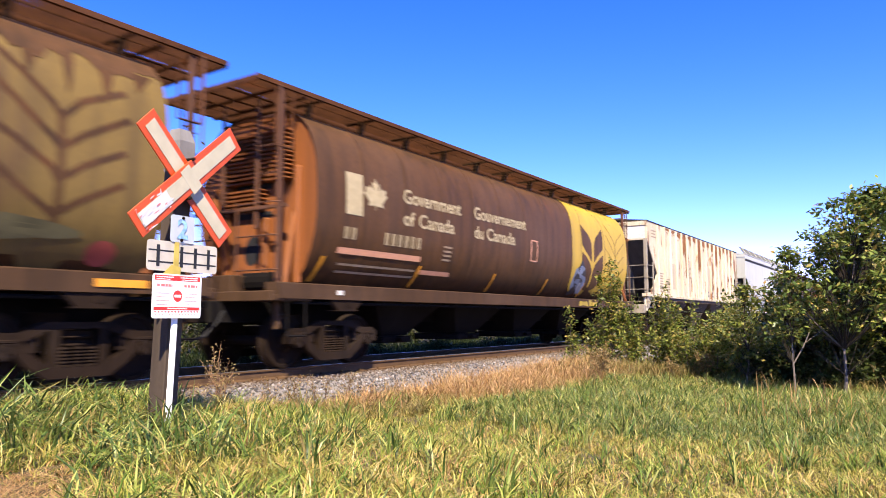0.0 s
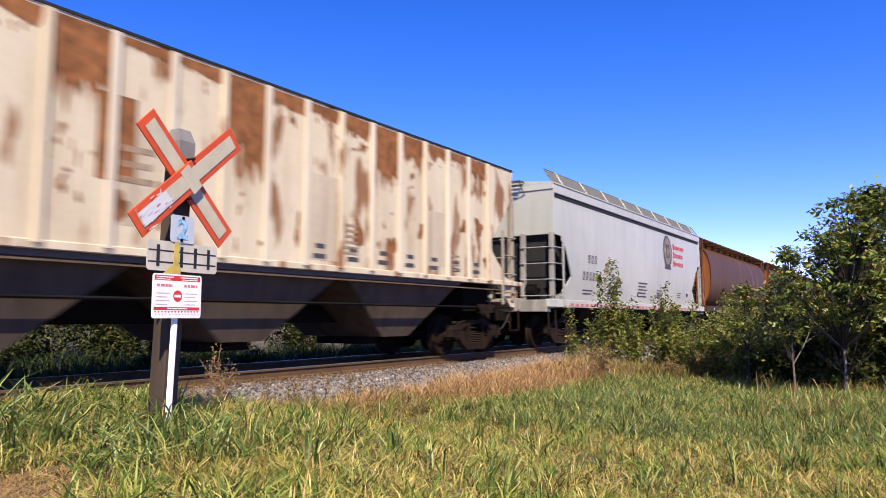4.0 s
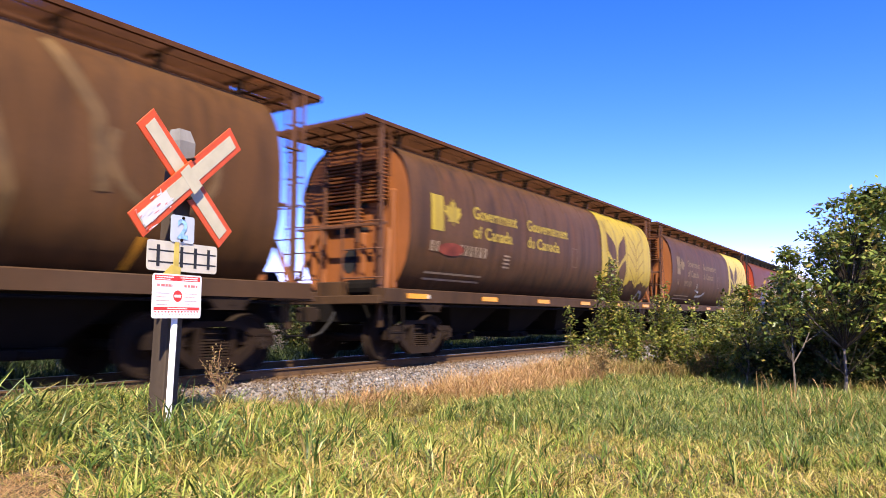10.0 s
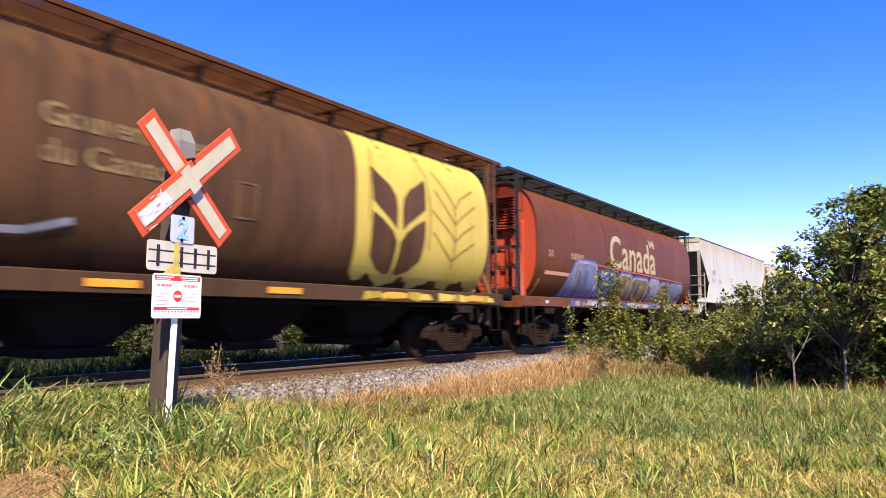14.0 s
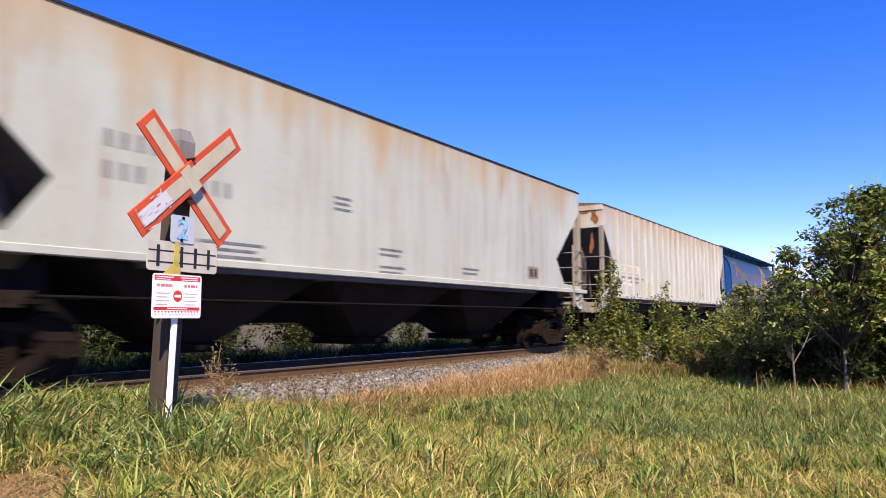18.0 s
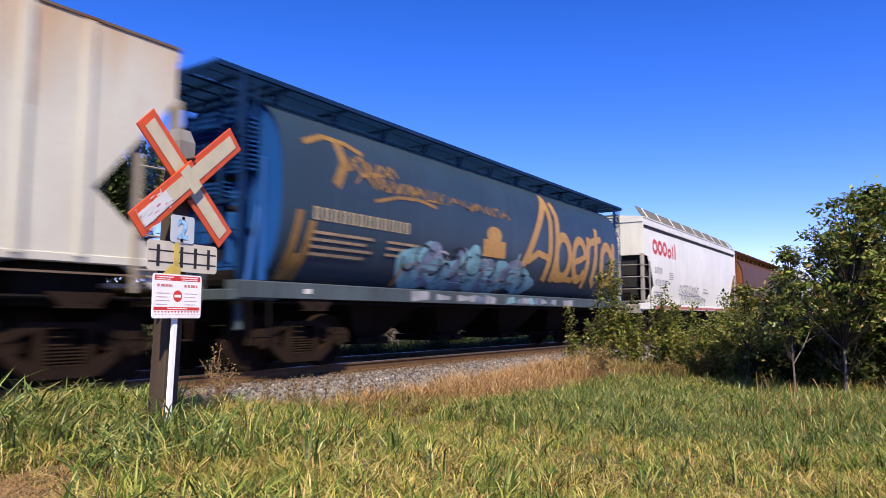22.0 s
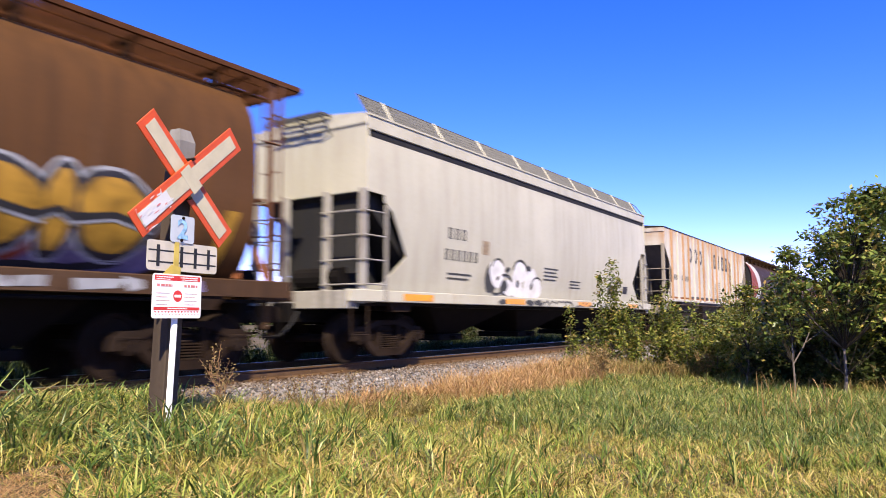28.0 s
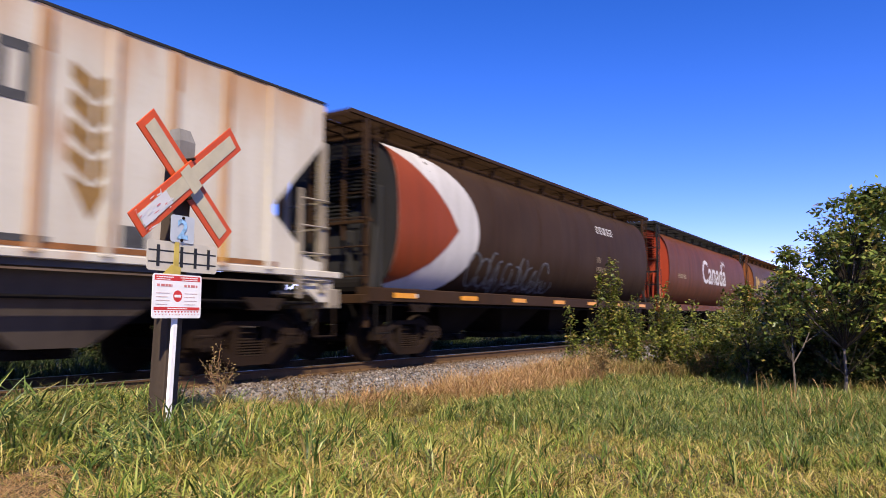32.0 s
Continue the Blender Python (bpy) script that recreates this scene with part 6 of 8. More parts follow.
    for x, w in ((0.3, 0.42), (1.3, 0.13), (1.97, 0.44), (2.82, 0.42)):
        decal(c, "name_shape", [bar(x, x + 0.13, 3.22, 3.92)] + ([bar(x + w - 0.13, x + w, 3.22, 3.92), bar(x + 0.13, x + w - 0.13, 3.22, 3.34), bar(x + 0.13, x + w - 0.13, 3.80, 3.92)] if w > 0.2 else []), M_DARK_MARK, RIB_FACE, 0.006)
    decal(c, "number_bars", bars_text(-7.2, 2.35, 0.25, 5, 0.5) + bars_text(-5.6, 2.35, 0.25, 4, 0.8) + bars_text(-4.6, 2.4, 0.2, 2), M_DARK_MARK, RIB_FACE)
    side_bars(c, "print_line", [(-1.95, 2.85, 0.45, 11, 0.1), (0.3, 2.4, 0.5, 7, 0.1), (1.15, 2.5, 0.45, 8, 0.1)], M_FADED, RIB_FACE)
    for k in range(4):
        z = 2.55 + 0.34 * k
        for e in (-1, 1):
            decal(c, "grain_mark", [[(3.97 + e * 0.02, z - 0.14), (3.97 + e * 0.30, z + 0.10), (3.97 + e * 0.30, z + 0.30), (3.97 + e * 0.02, z + 0.14)]], M_ORANGE_DULL, RIB_FACE, 0.008, "brown wheat ear emblem")
    decal(c, "grain_mark", [[(3.97, 1.95), (4.26, 2.5), (3.97, 2.36), (3.68, 2.5)]], M_ORANGE_DULL, RIB_FACE, 0.008)
    decal(c, "sill_band", [bar(-7.3, 7.0, 1.585, 1.66)], M_RUST_PATCH, RIB_FACE, 0.004, "rusty band along the foot of the side")
    decal(c, "sill_print", [bar(-4.4 + 0.9 * k, -3.7 + 0.9 * k, 1.64, 1.72) for k in range(9)], M_DARK_MARK, RIB_FACE)
    for k in (3, 7, 10, 14, 15):
        x = -7.1 + 13.9 / 16 * k
        decal(c, "yellow_tab", [bar(x - 0.045, x + 0.045, 1.6, 2.1)], M_SPRAY_YELLOW, lambda z: 1.571, 0.003, "yellow mark on a rib")
    decal(c, "inspection_panel", [bar(4.4, 4.75, 1.68, 1.95), bar(5.0, 5.4, 1.68, 1.95)], M_DARK_MARK, RIB_FACE)
    # dark brown car with red and white emblem
    c = cylinder_car(270.8, "dark brown rounded grain hopper car with red and white emblem", M_DARK_BROWN, M_BLACK, M_DARK_BROWN, M_DARK_BROWN, 7)
    zs = [1.36 + 0.145 * k for k in range(21)]
    def curve(z, apex):
        return -7.4 + apex * max(0.0, 1 - abs((z - 2.72) / 1.62) ** 2) ** 0.5
    decal(c, "emblem_white", [[(curve(z, 2.85), z) for z in zs] + [(-7.6, zs[-1]), (-7.6, zs[0])]], M_BAND_WHITE, tank_half, 0.006, "white crescent emblem")
    decal(c, "emblem_red", [[(-7.6, 1.45), (-7.0, 1.62), (-6.35, 1.92), (-5.85, 2.28), (-5.42, 2.68), (-5.8, 3.12), (-6.3, 3.52), (-6.95, 3.92), (-7.6, 4.2)]], M_BAND_RED, tank_half, 0.012, "red triangle emblem")
    decal(c, "name_bars", bars_text(2.75, 3.45, 0.24, 5, 0.5, 1.0), M_WHITE_MARK, tank_half)
    decal(c, "number_bars", bars_text(2.7, 2.5, 0.2, 2) + bars_text(2.7, 2.2, 0.2, 5), M_FADED, tank_half)
    rg = random.Random(43)
    for k in range(11):
        x, z = -4.5 + 0.38 * k + rg.uniform(-0.1, 0.1), 1.85 + rg.uniform(-0.12, 0.12)
        a0 = rg.uniform(0, 3)
        decal(c, "tag_stroke", arc_ring(x, z, rg.uniform(0.2, 0.36), rg.uniform(0.25, 0.45), 0.05, a0, a0 + rg.uniform(3.2, 5.8), 12), M_SPRAY_FAINT, tank_half, 0.008 + 0.0006 * k, "faint grey looping graffiti")
    tag(c, 49, -4.6, -0.5, 1.45, 1.75, 0.04, M_SPRAY_FAINT, tank_half, "faint grey scrawl")
    # red-brown car and the brown cars far back
    c = cylinder_car(289.0, "red-brown rounded grain hopper car with white Canada lettering", M_BROWN_RED, M_RED_END, M_BLACK, M_BROWN_RED)
    wordmark(c, M_WHITE_MARK)
    decal(c, "number_bars", bars_text(-6.4, 2.46, 0.2, 8), M_CREAM, tank_half)
    c = cylinder_car(307.2, "brown rounded grain hopper car with yellow lettering, far back", M_BROWN, M_ORANGE, M_BROWN, M_BROWN)
    government_marks(c, M_YELLOW, M_FADED)
    sheaf(c, M_YELLOW, M_BROWN)
    cylinder_car(325.4, "plain brown rounded grain hopper car, far back", M_BROWN, M_ORANGE, M_BROWN, M_BROWN)


build_train()


# ---- crossing sign ----
SIGN_X, SIGN_Y, SIGN_TURN = 3.207, -5.314, 8.0
M_POST = paint("weathered_post_timber", (0.0738, 0.0548, 0.04), (0.0304, 0.0223, 0.0167), None, 0.7, 0.0, 0.9, 0.0, 0.4, 30.0)
M_POST_TOP = paint("sunlit_bleached_timber", (0.21, 0.2, 0.185), (0.10, 0.09, 0.08), None, 0.6, 0.0, 0.9, 0.0, 0.4, 30.0)
M_SIGN_RED = plain("sign_red", (0.483, 0.0684, 0.0177), 0.35, 0, 0.1)
M_SIGN_WHITE = plain("sign_white", (0.4347, 0.3888, 0.2681), 0.4, 0, 0.08)
M_FLAKE = plain("peeled_sheeting", (0.532, 0.525, 0.518), 0.3, 0, 0.05)
M_PLATE = plain("yellowed_plate", (0.46, 0.42, 0.335), 0.45, 0, 0.12)
M_PLATE_WHITE = plain("white_plate", (0.74, 0.73, 0.71), 0.4, 0, 0.05)
M_PLATE_BLUE = plain("pale_blue_plate", (0.4025, 0.4347, 0.462), 0.4, 0, 0.08)
M_SIGN_BLACK = plain("sign_black", (0.02, 0.02, 0.02), 0.5, 0, 0.2)
M_SIGN_BLUE = plain("worn_blue_figure", (0.22, 0.39, 0.56), 0.5, 0, 0.4, 40)
M_SIGN_CRIMSON = plain("sign_crimson", (0.50, 0.035, 0.03), 0.4, 0, 0.1)
M_SIGN_PALE_RED = plain("worn_red_print", (0.50, 0.16, 0.15), 0.5, 0, 0.15)
M_SIGN_PINK = plain("small_red_print", (0.434, 0.252, 0.238), 0.5, 0, 0.2)
M_YELLOW_STRAP = plain("yellow_bracket", (0.434, 0.329, 0.07), 0.5, 0, 0.2)


def panel(outline, y, deep=0.003):
    """A thin plate facing the road, its front at y."""
    return prism(bmesh.new(), outline, y, y + deep)


def rounded(x0, x1, z0, z1, r=0.02):
    out = []
    for cx, cz, a in ((x1 - r, z1 - r, 0), (x0 + r, z1 - r, 90), (x0 + r, z0 + r, 180), (x1 - r, z0 + r, 270)):
        out += [(cx + r * math.cos(radians(a + k * 30)), cz + r * math.sin(radians(a + k * 30))) for k in range(4)]
    return out


def blade_outline(xc, zc, dx, dz, length, wide):
    d = Vector((dx, dz)).normalized()
    n = Vector((-d.y, d.x))
    return [(xc + d.x * length / 2 * i + n.x * wide / 2 * j, zc + d.y * length / 2 * i + n.y * wide / 2 * j) for i, j in ((-1, -1), (1, -1), (1, 1), (-1, 1))]


def build_sign():
    root = new("crossing_sign")
    root.matrix_basis = pose(SIGN_X, SIGN_Y, 0, 0, 0, SIGN_TURN)
    tagged(root, "red and white crossbuck with small plates on timber and steel posts", "road sign")
    # leaning square timber post with a chamfered top
    bm = bmesh.new()
    w = 0.072
    lo = [bm.verts.new((-0.075 + x, 0.13 + y, -0.3)) for x, y in ((-w, -w), (w, -w), (w, w), (-w, w))]
    hi = [bm.verts.new((0.022 + x, 0.13 + y, 2.11)) for x, y in ((-w, -w), (w, -w), (w, w), (-w, w))]
    top = [bm.verts.new((0.028 + x * 0.72, 0.14 + y * 0.6, 2.205)) for x, y in ((-w, -w), (w, -w), (w, w), (-w, w))]
    for p, q in ((lo, hi), (hi, top)):
        for i in range(4):
            bm.faces.new((p[i], p[(i + 1) % 4], q[(i + 1) % 4], q[i]))
    bm.faces.new(lo[::-1])
    bm.faces.new(top)
    bmesh.ops.bevel(bm, geom=bm.edges[:], offset=0.008, segments=1, affect="EDGES")
    part("timber_post", bm, M_POST, root, "weathered dark leaning timber post")
    # lighter than the post: bleaching, with sunlight on the top put into the colour
    cap = bmesh.new()
    rings = []
    for x, z, k in ((0.0145, 1.93, 1.0), (0.022, 2.11, 1.0), (0.028, 2.207, 0.72)):
        rings.append([cap.verts.new((x + i * (w + 0.003) * k, 0.13 + (0.01 if k < 1 else 0.0) + j * (w + 0.003) * (0.6 if k < 1 else 1.0), z)) for i, j in ((-1, -1), (1, -1), (1, 1), (-1, 1))])
    for p, q in zip(rings, rings[1:]):
        for i in range(4):
            cap.faces.new((p[i], p[(i + 1) % 4], q[(i + 1) % 4], q[i]))
    cap.faces.new(rings[-1])
    part("post_top", cap, M_POST_TOP, root, "bleached grey post top, sunlight put into its colour")
    # steel channel post in front of it
    bm = bmesh.new()
    def channel(x, z):
        return [bm.verts.new((x + a, -0.035 + b, z)) for a, b in ((-0.018, 0.008), (-0.023, 0.008), (-0.018, -0.010), (0.018, -0.010), (0.023, 0.008), (0.018, 0.008), (0.013, -0.004), (-0.013, -0.004))]
    p, q = channel(-0.168, -0.3), channel(-0.105, 1.46)
    for i in range(8):
        bm.faces.new((p[i], p[(i + 1) % 8], q[(i + 1) % 8], q[i]))
    part("steel_post", bm, M_PLATE_WHITE, root, "white steel channel post")
    # crossbuck: rear board, then front board
    for name, y, xc, zc, dx, dz, length in (("rear_board", -0.010, -0.026, 1.792, 1.0, -0.967, 1.125), ("front_board", -0.050, -0.046, 1.809, 1.0, 0.871, 1.225)):
        b = part(name, bevelled_plate(blade_outline(xc, zc, dx, dz, length, 0.200), y, 0.012), M_SIGN_RED, root, "red bordered white crossbuck board")
        part("white_face", panel(blade_outline(xc, zc, dx, dz, length - 0.10, 0.108), y - 0.005), M_SIGN_WHITE, b)
    part("white_face", panel(blade_outline(-0.036, 1.802, 1.0, -0.967, 0.196, 0.108), -0.0556), M_SIGN_WHITE, b, "worn white middle where the boards cross")
    rng = random.Random(9)
    d = Vector((1.0, 0.871)).normalized()
    part("worn_face", panel(blade_outline(-0.046 - d.x * 0.40, 1.809 - d.y * 0.40, 1.0, 0.871, 0.30, 0.100), -0.0562, 0.001), M_FLAKE, b, "bare silvery sheeting at the end of the board")
    for k in range(30):
        t, u = -0.57 + 0.34 * rng.random(), (rng.random() - 0.5) * 0.18
        x, z = -0.046 + d.x * t - d.y * u, 1.809 + d.y * t + d.x * u
        a = math.atan2(d.y, d.x) + rng.choice((0.0, 0.0, 0.35, 1.1)) + rng.uniform(-0.15, 0.15)
        r1, r2 = 0.008 + 0.05 * rng.random() ** 2, 0.0015 + 0.005 * rng.random()
        out = [(x + r1 * math.cos(j) * math.cos(a) - r2 * math.sin(j) * math.sin(a), z + r1 * math.cos(j) * math.sin(a) + r2 * math.sin(j) * math.cos(a)) for j in (0, 0.8, 1.7, 2.5, 3.3, 4.1, 5.2)]
        part("flake", panel(out, -0.0572 - 0.0001 * k, 0.0008), M_FLAKE if k % 3 else M_SIGN_PALE_RED, b, "peeled white sheeting" if k % 3 else "scraped red edge")
    for x, z in ((-0.03, 1.955), (-0.05, 1.66), (-0.11, 1.505), (-0.12, 1.345)):
        part("bolt", rods(0.012, ((x, -0.07, z), (x, 0.06, z)), n=8), M_TRUCK, root)
    # number plate of tracks and the track tabs
    num = part("number_plate", panel(rounded(-0.218, 0.0, 1.327, 1.522, 0.02), -0.062, 0.004), M_PLATE_BLUE, root, "pale plate with a worn blue figure two")
    me = text_mesh("2", 0.19, -0.162, 1.36, 0.006, 0, 0.10)
    bm = bmesh.new()
    bm.from_mesh(me)
    bpy.data.meshes.remove(me)
    for v in bm.verts:
        v.co.y = -0.0665
    part("figure_two", bm, M_SIGN_BLUE, num, "worn blue figure two")
    for x0, x1, z0, z1, tiex in ((-0.41, -0.165, 1.118, 1.328, (-0.33,)), (-0.14, 0.243, 1.12, 1.328, (-0.12, 0.01, 0.14))):
        tab = part("track_plate", panel(rounded(x0, x1, z0, z1, 0.025), -0.055, 0.004), M_PLATE, root, "yellowed plate with a black track symbol")
        for z in (z0 + 0.055, z1 - 0.075):
            part("rail_mark", panel([(x0 + 0.012, z), (x1 - 0.012, z), (x1 - 0.012, z + 0.011), (x0 + 0.012, z + 0.011)], -0.0562, 0.001), M_SIGN_BLACK, tab)
        for x in tiex:
            part("tie_mark", panel([(x, z0 + 0.03), (x + 0.028, z0 + 0.03), (x + 0.028, z1 - 0.03), (x, z1 - 0.03)], -0.0572, 0.001), M_SIGN_BLACK, tab)
    part("strap", panel([(-0.185, 1.085), (-0.135, 1.085), (-0.135, 1.33), (-0.175, 1.33)], -0.062, 0.004), M_YELLOW_STRAP, root, "yellow bracket strap")
    part("strap", panel([(-0.285, 1.09), (-0.12, 1.09), (-0.12, 1.15), (-0.2, 1.165)], -0.066, 0.003), M_YELLOW_STRAP, root, "yellow bracket strap")
    # danger plate
    x0, x1, z0, z1 = -0.362, 0.082, 0.79, 1.098
    board = part("warning_plate", panel(rounded(x0, x1, z0, z1, 0.018), -0.068, 0.005), M_PLATE_WHITE, root, "white warning plate with red bands and a no-entry disc")
    flat = 0.0006
    part("red_band", panel([(x0 + 0.014, z1 - 0.046), (x1 - 0.014, z1 - 0.046), (x1 - 0.014, z1 - 0.010), (x0 + 0.014, z1 - 0.010)], -0.0688, flat), M_SIGN_CRIMSON, board)
    part("red_band", panel([(x0 + 0.014, z0 + 0.056), (x1 - 0.014, z0 + 0.056), (x1 - 0.014, z0 + 0.078), (x0 + 0.014, z0 + 0.078)], -0.0688, flat), M_SIGN_CRIMSON, board)
    for k in range(14):
        x = x0 + 0.018 + k * 0.0295
        part("red_tooth", panel([(x, z0 + 0.050), (x + 0.010, z0 + 0.036), (x + 0.020, z0 + 0.050)], -0.0688, flat), M_SIGN_CRIMSON, board)
        part("red_tooth", panel([(x + 0.012, z0 + 0.028), (x + 0.017, z0 + 0.020), (x + 0.022, z0 + 0.028)], -0.0688, flat), M_SIGN_CRIMSON, board)
    xc, zc = (x0 + x1) / 2, 0.945
    part("disc", panel(oval(xc, zc, 0.041, 0.041, 24), -0.0688, flat), M_SIGN_CRIMSON, board, "red no-entry disc")
    part("disc_bar", panel([(xc - 0.030, zc - 0.009), (xc + 0.030, zc - 0.009), (xc + 0.030, zc + 0.009), (xc - 0.030, zc + 0.009)], -0.0696, flat), M_PLATE_WHITE, board)
    rng = random.Random(17)
    def print_line(x, z, wide, tall, mat):
        """One line of unreadable print, broken into short bars."""
        end = x + wide
        while x < end:
            w = tall * rng.uniform(0.6, 2.4)
            part("print_bar", panel([(x, z), (min(x + w, end), z), (min(x + w, end), z + tall), (x, z + tall)], -0.0696, flat), mat, board)
            x += w + tall * rng.uniform(0.3, 0.6)
    for x, z, wd, tall, mat in ((x0 + 0.03, z1 - 0.026, 0.15, 0.008, M_PLATE_WHITE), (x0 + 0.03, z1 - 0.040, 0.12, 0.006, M_PLATE_WHITE), (x1 - 0.20, z1 - 0.026, 0.16, 0.008, M_PLATE_WHITE), (x1 - 0.19, z1 - 0.040, 0.15, 0.006, M_PLATE_WHITE), (xc - 0.09, z0 + 0.064, 0.18, 0.007, M_PLATE_WHITE), (x0 + 0.035, 1.010, 0.135, 0.017, M_SIGN_PALE_RED), (x1 - 0.165, 1.010, 0.125, 0.017, M_SIGN_PALE_RED)):
        print_line(x, z, wd, tall, mat)
    for k in range(4):
        for x in (x0 + 0.03, x1 - 0.16):
            print_line(x, 0.962 - 0.026 * k, 0.12 - 0.02 * (k % 2), 0.004, M_SIGN_PINK)


def bevelled_plate(outline, y, deep):
    bm = prism(bmesh.new(), outline, y, y + deep)
    bmesh.ops.bevel(bm, geom=bm.edges[:], offset=0.003, segments=1, affect="EDGES")
    return bm


# ---- plants ----
def blades(name, label, x, y, z, length, width, lean, material, seed, category="grass"):
    """Many bent blades in one mesh."""
    rng = np.random.default_rng(seed)
    n = len(x)
    az = rng.uniform(0, math.tau, n)
    d = np.stack([np.cos(az), np.sin(az), np.zeros(n)], -1)
    s = np.stack([-np.sin(az), np.cos(az), np.zeros(n)], -1)
    turn = rng.uniform(-1.2, 1.2, n)
    s = s * np.cos(turn)[:, None] + d * np.sin(turn)[:, None]
    base = np.stack([x, y, z], -1)
    levels = []
    short = name in ("grass", "verge_grass", "dry_grass", "far_grass", "rank_grass", "trodden_straw")
    for t, w in ((0.0, 0.85), (0.6, 0.95)) if short else ((0.0, 0.8), (0.4, 1.0), (0.75, 0.7)):
        c = base + d * (lean * length * t ** 2)[:, None] + np.array([0, 0, 1.0]) * (length * (t - 0.35 * lean * t ** 2))[:, None]
        levels += [c - s * (width * w / 2)[:, None], c + s * (width * w / 2)[:, None]]
    tip = base + d * (lean * length)[:, None] + np.array([0, 0, 1.0]) * (length * (1 - 0.45 * lean))[:, None]
    v = np.stack(levels + [tip], 1).reshape(-1, 3)
    ring = [0, 1, 3, 2, 2, 3, 4] if short else [0, 1, 3, 2, 2, 3, 5, 4, 4, 5, 6]
    f = (np.arange(n)[:, None] * (5 if short else 7) + np.array([ring])).ravel()
    me = mesh_np(name, v, f, np.tile([4, 3] if short else [4, 4, 3], n))
    ob = part(name, me, material)
    tagged(ob, label, category, kind="stuff")
    return ob


def meadow(n, rng, thick=2.6):
    """Places over the whole meadow between road, line and thicket, thickest at its corner by the road."""
    x, y = rng.uniform(0.0, 16.5, n), rng.uniform(-11.5, -2.4, n)
    ok = rng.random(n) < thick / np.maximum(thick, np.hypot(x, y + 9.7))
    return x[ok], y[ok]


M_GRASS = leafy("meadow_grass", [(0.0, (0.03, 0.036, 0.010)), (0.2, (0.12, 0.145, 0.028)), (0.42, (0.31, 0.305, 0.054)), (0.58, (0.50, 0.425, 0.11)), (0.70, (0.66, 0.51, 0.225)), (0.80, (0.47, 0.25, 0.115)), (0.88, (0.30, 0.15, 0.07)), (1.0, (0.36, 0.315, 0.07))], 0.24)
M_LUSH = leafy("lush_grass", [(0.0, (0.022, 0.047, 0.009)), (0.4, (0.085, 0.150, 0.021)), (0.65, (0.215, 0.285, 0.044)), (0.85, (0.48, 0.46, 0.12)), (1.0, (0.15, 0.205, 0.031))], 0.26)
M_RANK = leafy("rank_green_grass", [(0.0, (0.0179, 0.0381, 0.0112)), (0.35, (0.0672, 0.1176, 0.0258)), (0.62, (0.1792, 0.2240, 0.0448)), (0.82, (0.4928, 0.4704, 0.1568)), (0.9, (0.4032, 0.2464, 0.1008)), (1.0, (0.1064, 0.1568, 0.0336))], 0.22, 0.35)
M_DRY = leafy("dry_grass", [(0.0, (0.19, 0.09, 0.04)), (0.3, (0.42, 0.235, 0.10)), (0.55, (0.62, 0.43, 0.215)), (0.72, (0.32, 0.155, 0.065)), (0.86, (0.24, 0.20, 0.06)), (1.0, (0.46, 0.285, 0.125))], 0.25)
M_LEAF = leafy("shrub_leaves", [(0.0, (0.0403, 0.0616, 0.0134)), (0.35, (0.1030, 0.1366, 0.0246)), (0.72, (0.2296, 0.2486, 0.0448)), (0.94, (0.3808, 0.2520, 0.0784)), (1.0, (0.1512, 0.1770, 0.0314))], 0.28, 0.38)
M_LEAF_FRESH = leafy("fresh_tree_leaves", [(0.0, (0.034, 0.056, 0.013)), (0.35, (0.095, 0.142, 0.029)), (0.72, (0.235, 0.275, 0.058)), (0.94, (0.39, 0.26, 0.08)), (1.0, (0.145, 0.182, 0.040))], 0.28, 0.35)
M_LEAF_DARK = leafy("dark_tree_leaves", [(0.0, (0.0098, 0.0182, 0.0056)), (0.5, (0.0245, 0.0406, 0.0098)), (0.9, (0.049, 0.0665, 0.0168)), (1.0, (0.021, 0.035, 0.0084))], 0.22, 0.6)
# shrub leaves again, darkened: the thicket's shade is in the colour
M_LEAF_SHADE = leafy("shade_darkened_leaves", [(0.0, (0.016, 0.026, 0.007)), (0.5, (0.042, 0.058, 0.013)), (0.85, (0.10, 0.105, 0.026)), (0.94, (0.13, 0.085, 0.03)), (1.0, (0.035, 0.048, 0.011))], 0.22, 0.6)
M_LEAF_MID = leafy("far_tree_leaves", [(0.0, (0.025, 0.04, 0.010)), (0.5, (0.07, 0.10, 0.022)), (0.9, (0.17, 0.19, 0.06)), (1.0, (0.10, 0.13, 0.03))], 0.25, 0.35)
M_BROWNED = leafy("browned_grass", [(0.0, (0.07, 0.08, 0.02)), (0.3, (0.19, 0.14, 0.05)), (0.55, (0.15, 0.17, 0.035)), (0.8, (0.33, 0.21, 0.085)), (1.0, (0.22, 0.17, 0.06))], 0.22)
M_WEED = leafy("dry_weeds", [(0.0, (0.14, 0.091, 0.035)), (0.5, (0.266, 0.196, 0.084)), (1.0, (0.168, 0.119, 0.042))], 0.2)
M_WEED_STALK = paint("dry_weed_stalk", (0.20, 0.115, 0.06), (0.10, 0.055, 0.03), None, 0.5, 0.0, 0.85)
M_TWIG = paint("dark_twig_bark", (0.042, 0.0322, 0.0238), (0.021, 0.0168, 0.0126), None, 0.6, 0.0, 0.9)
M_BARK = paint("grey_bark", (0.14, 0.1155, 0.0945), (0.07, 0.056, 0.0455), None, 0.6, 0.0, 0.9)


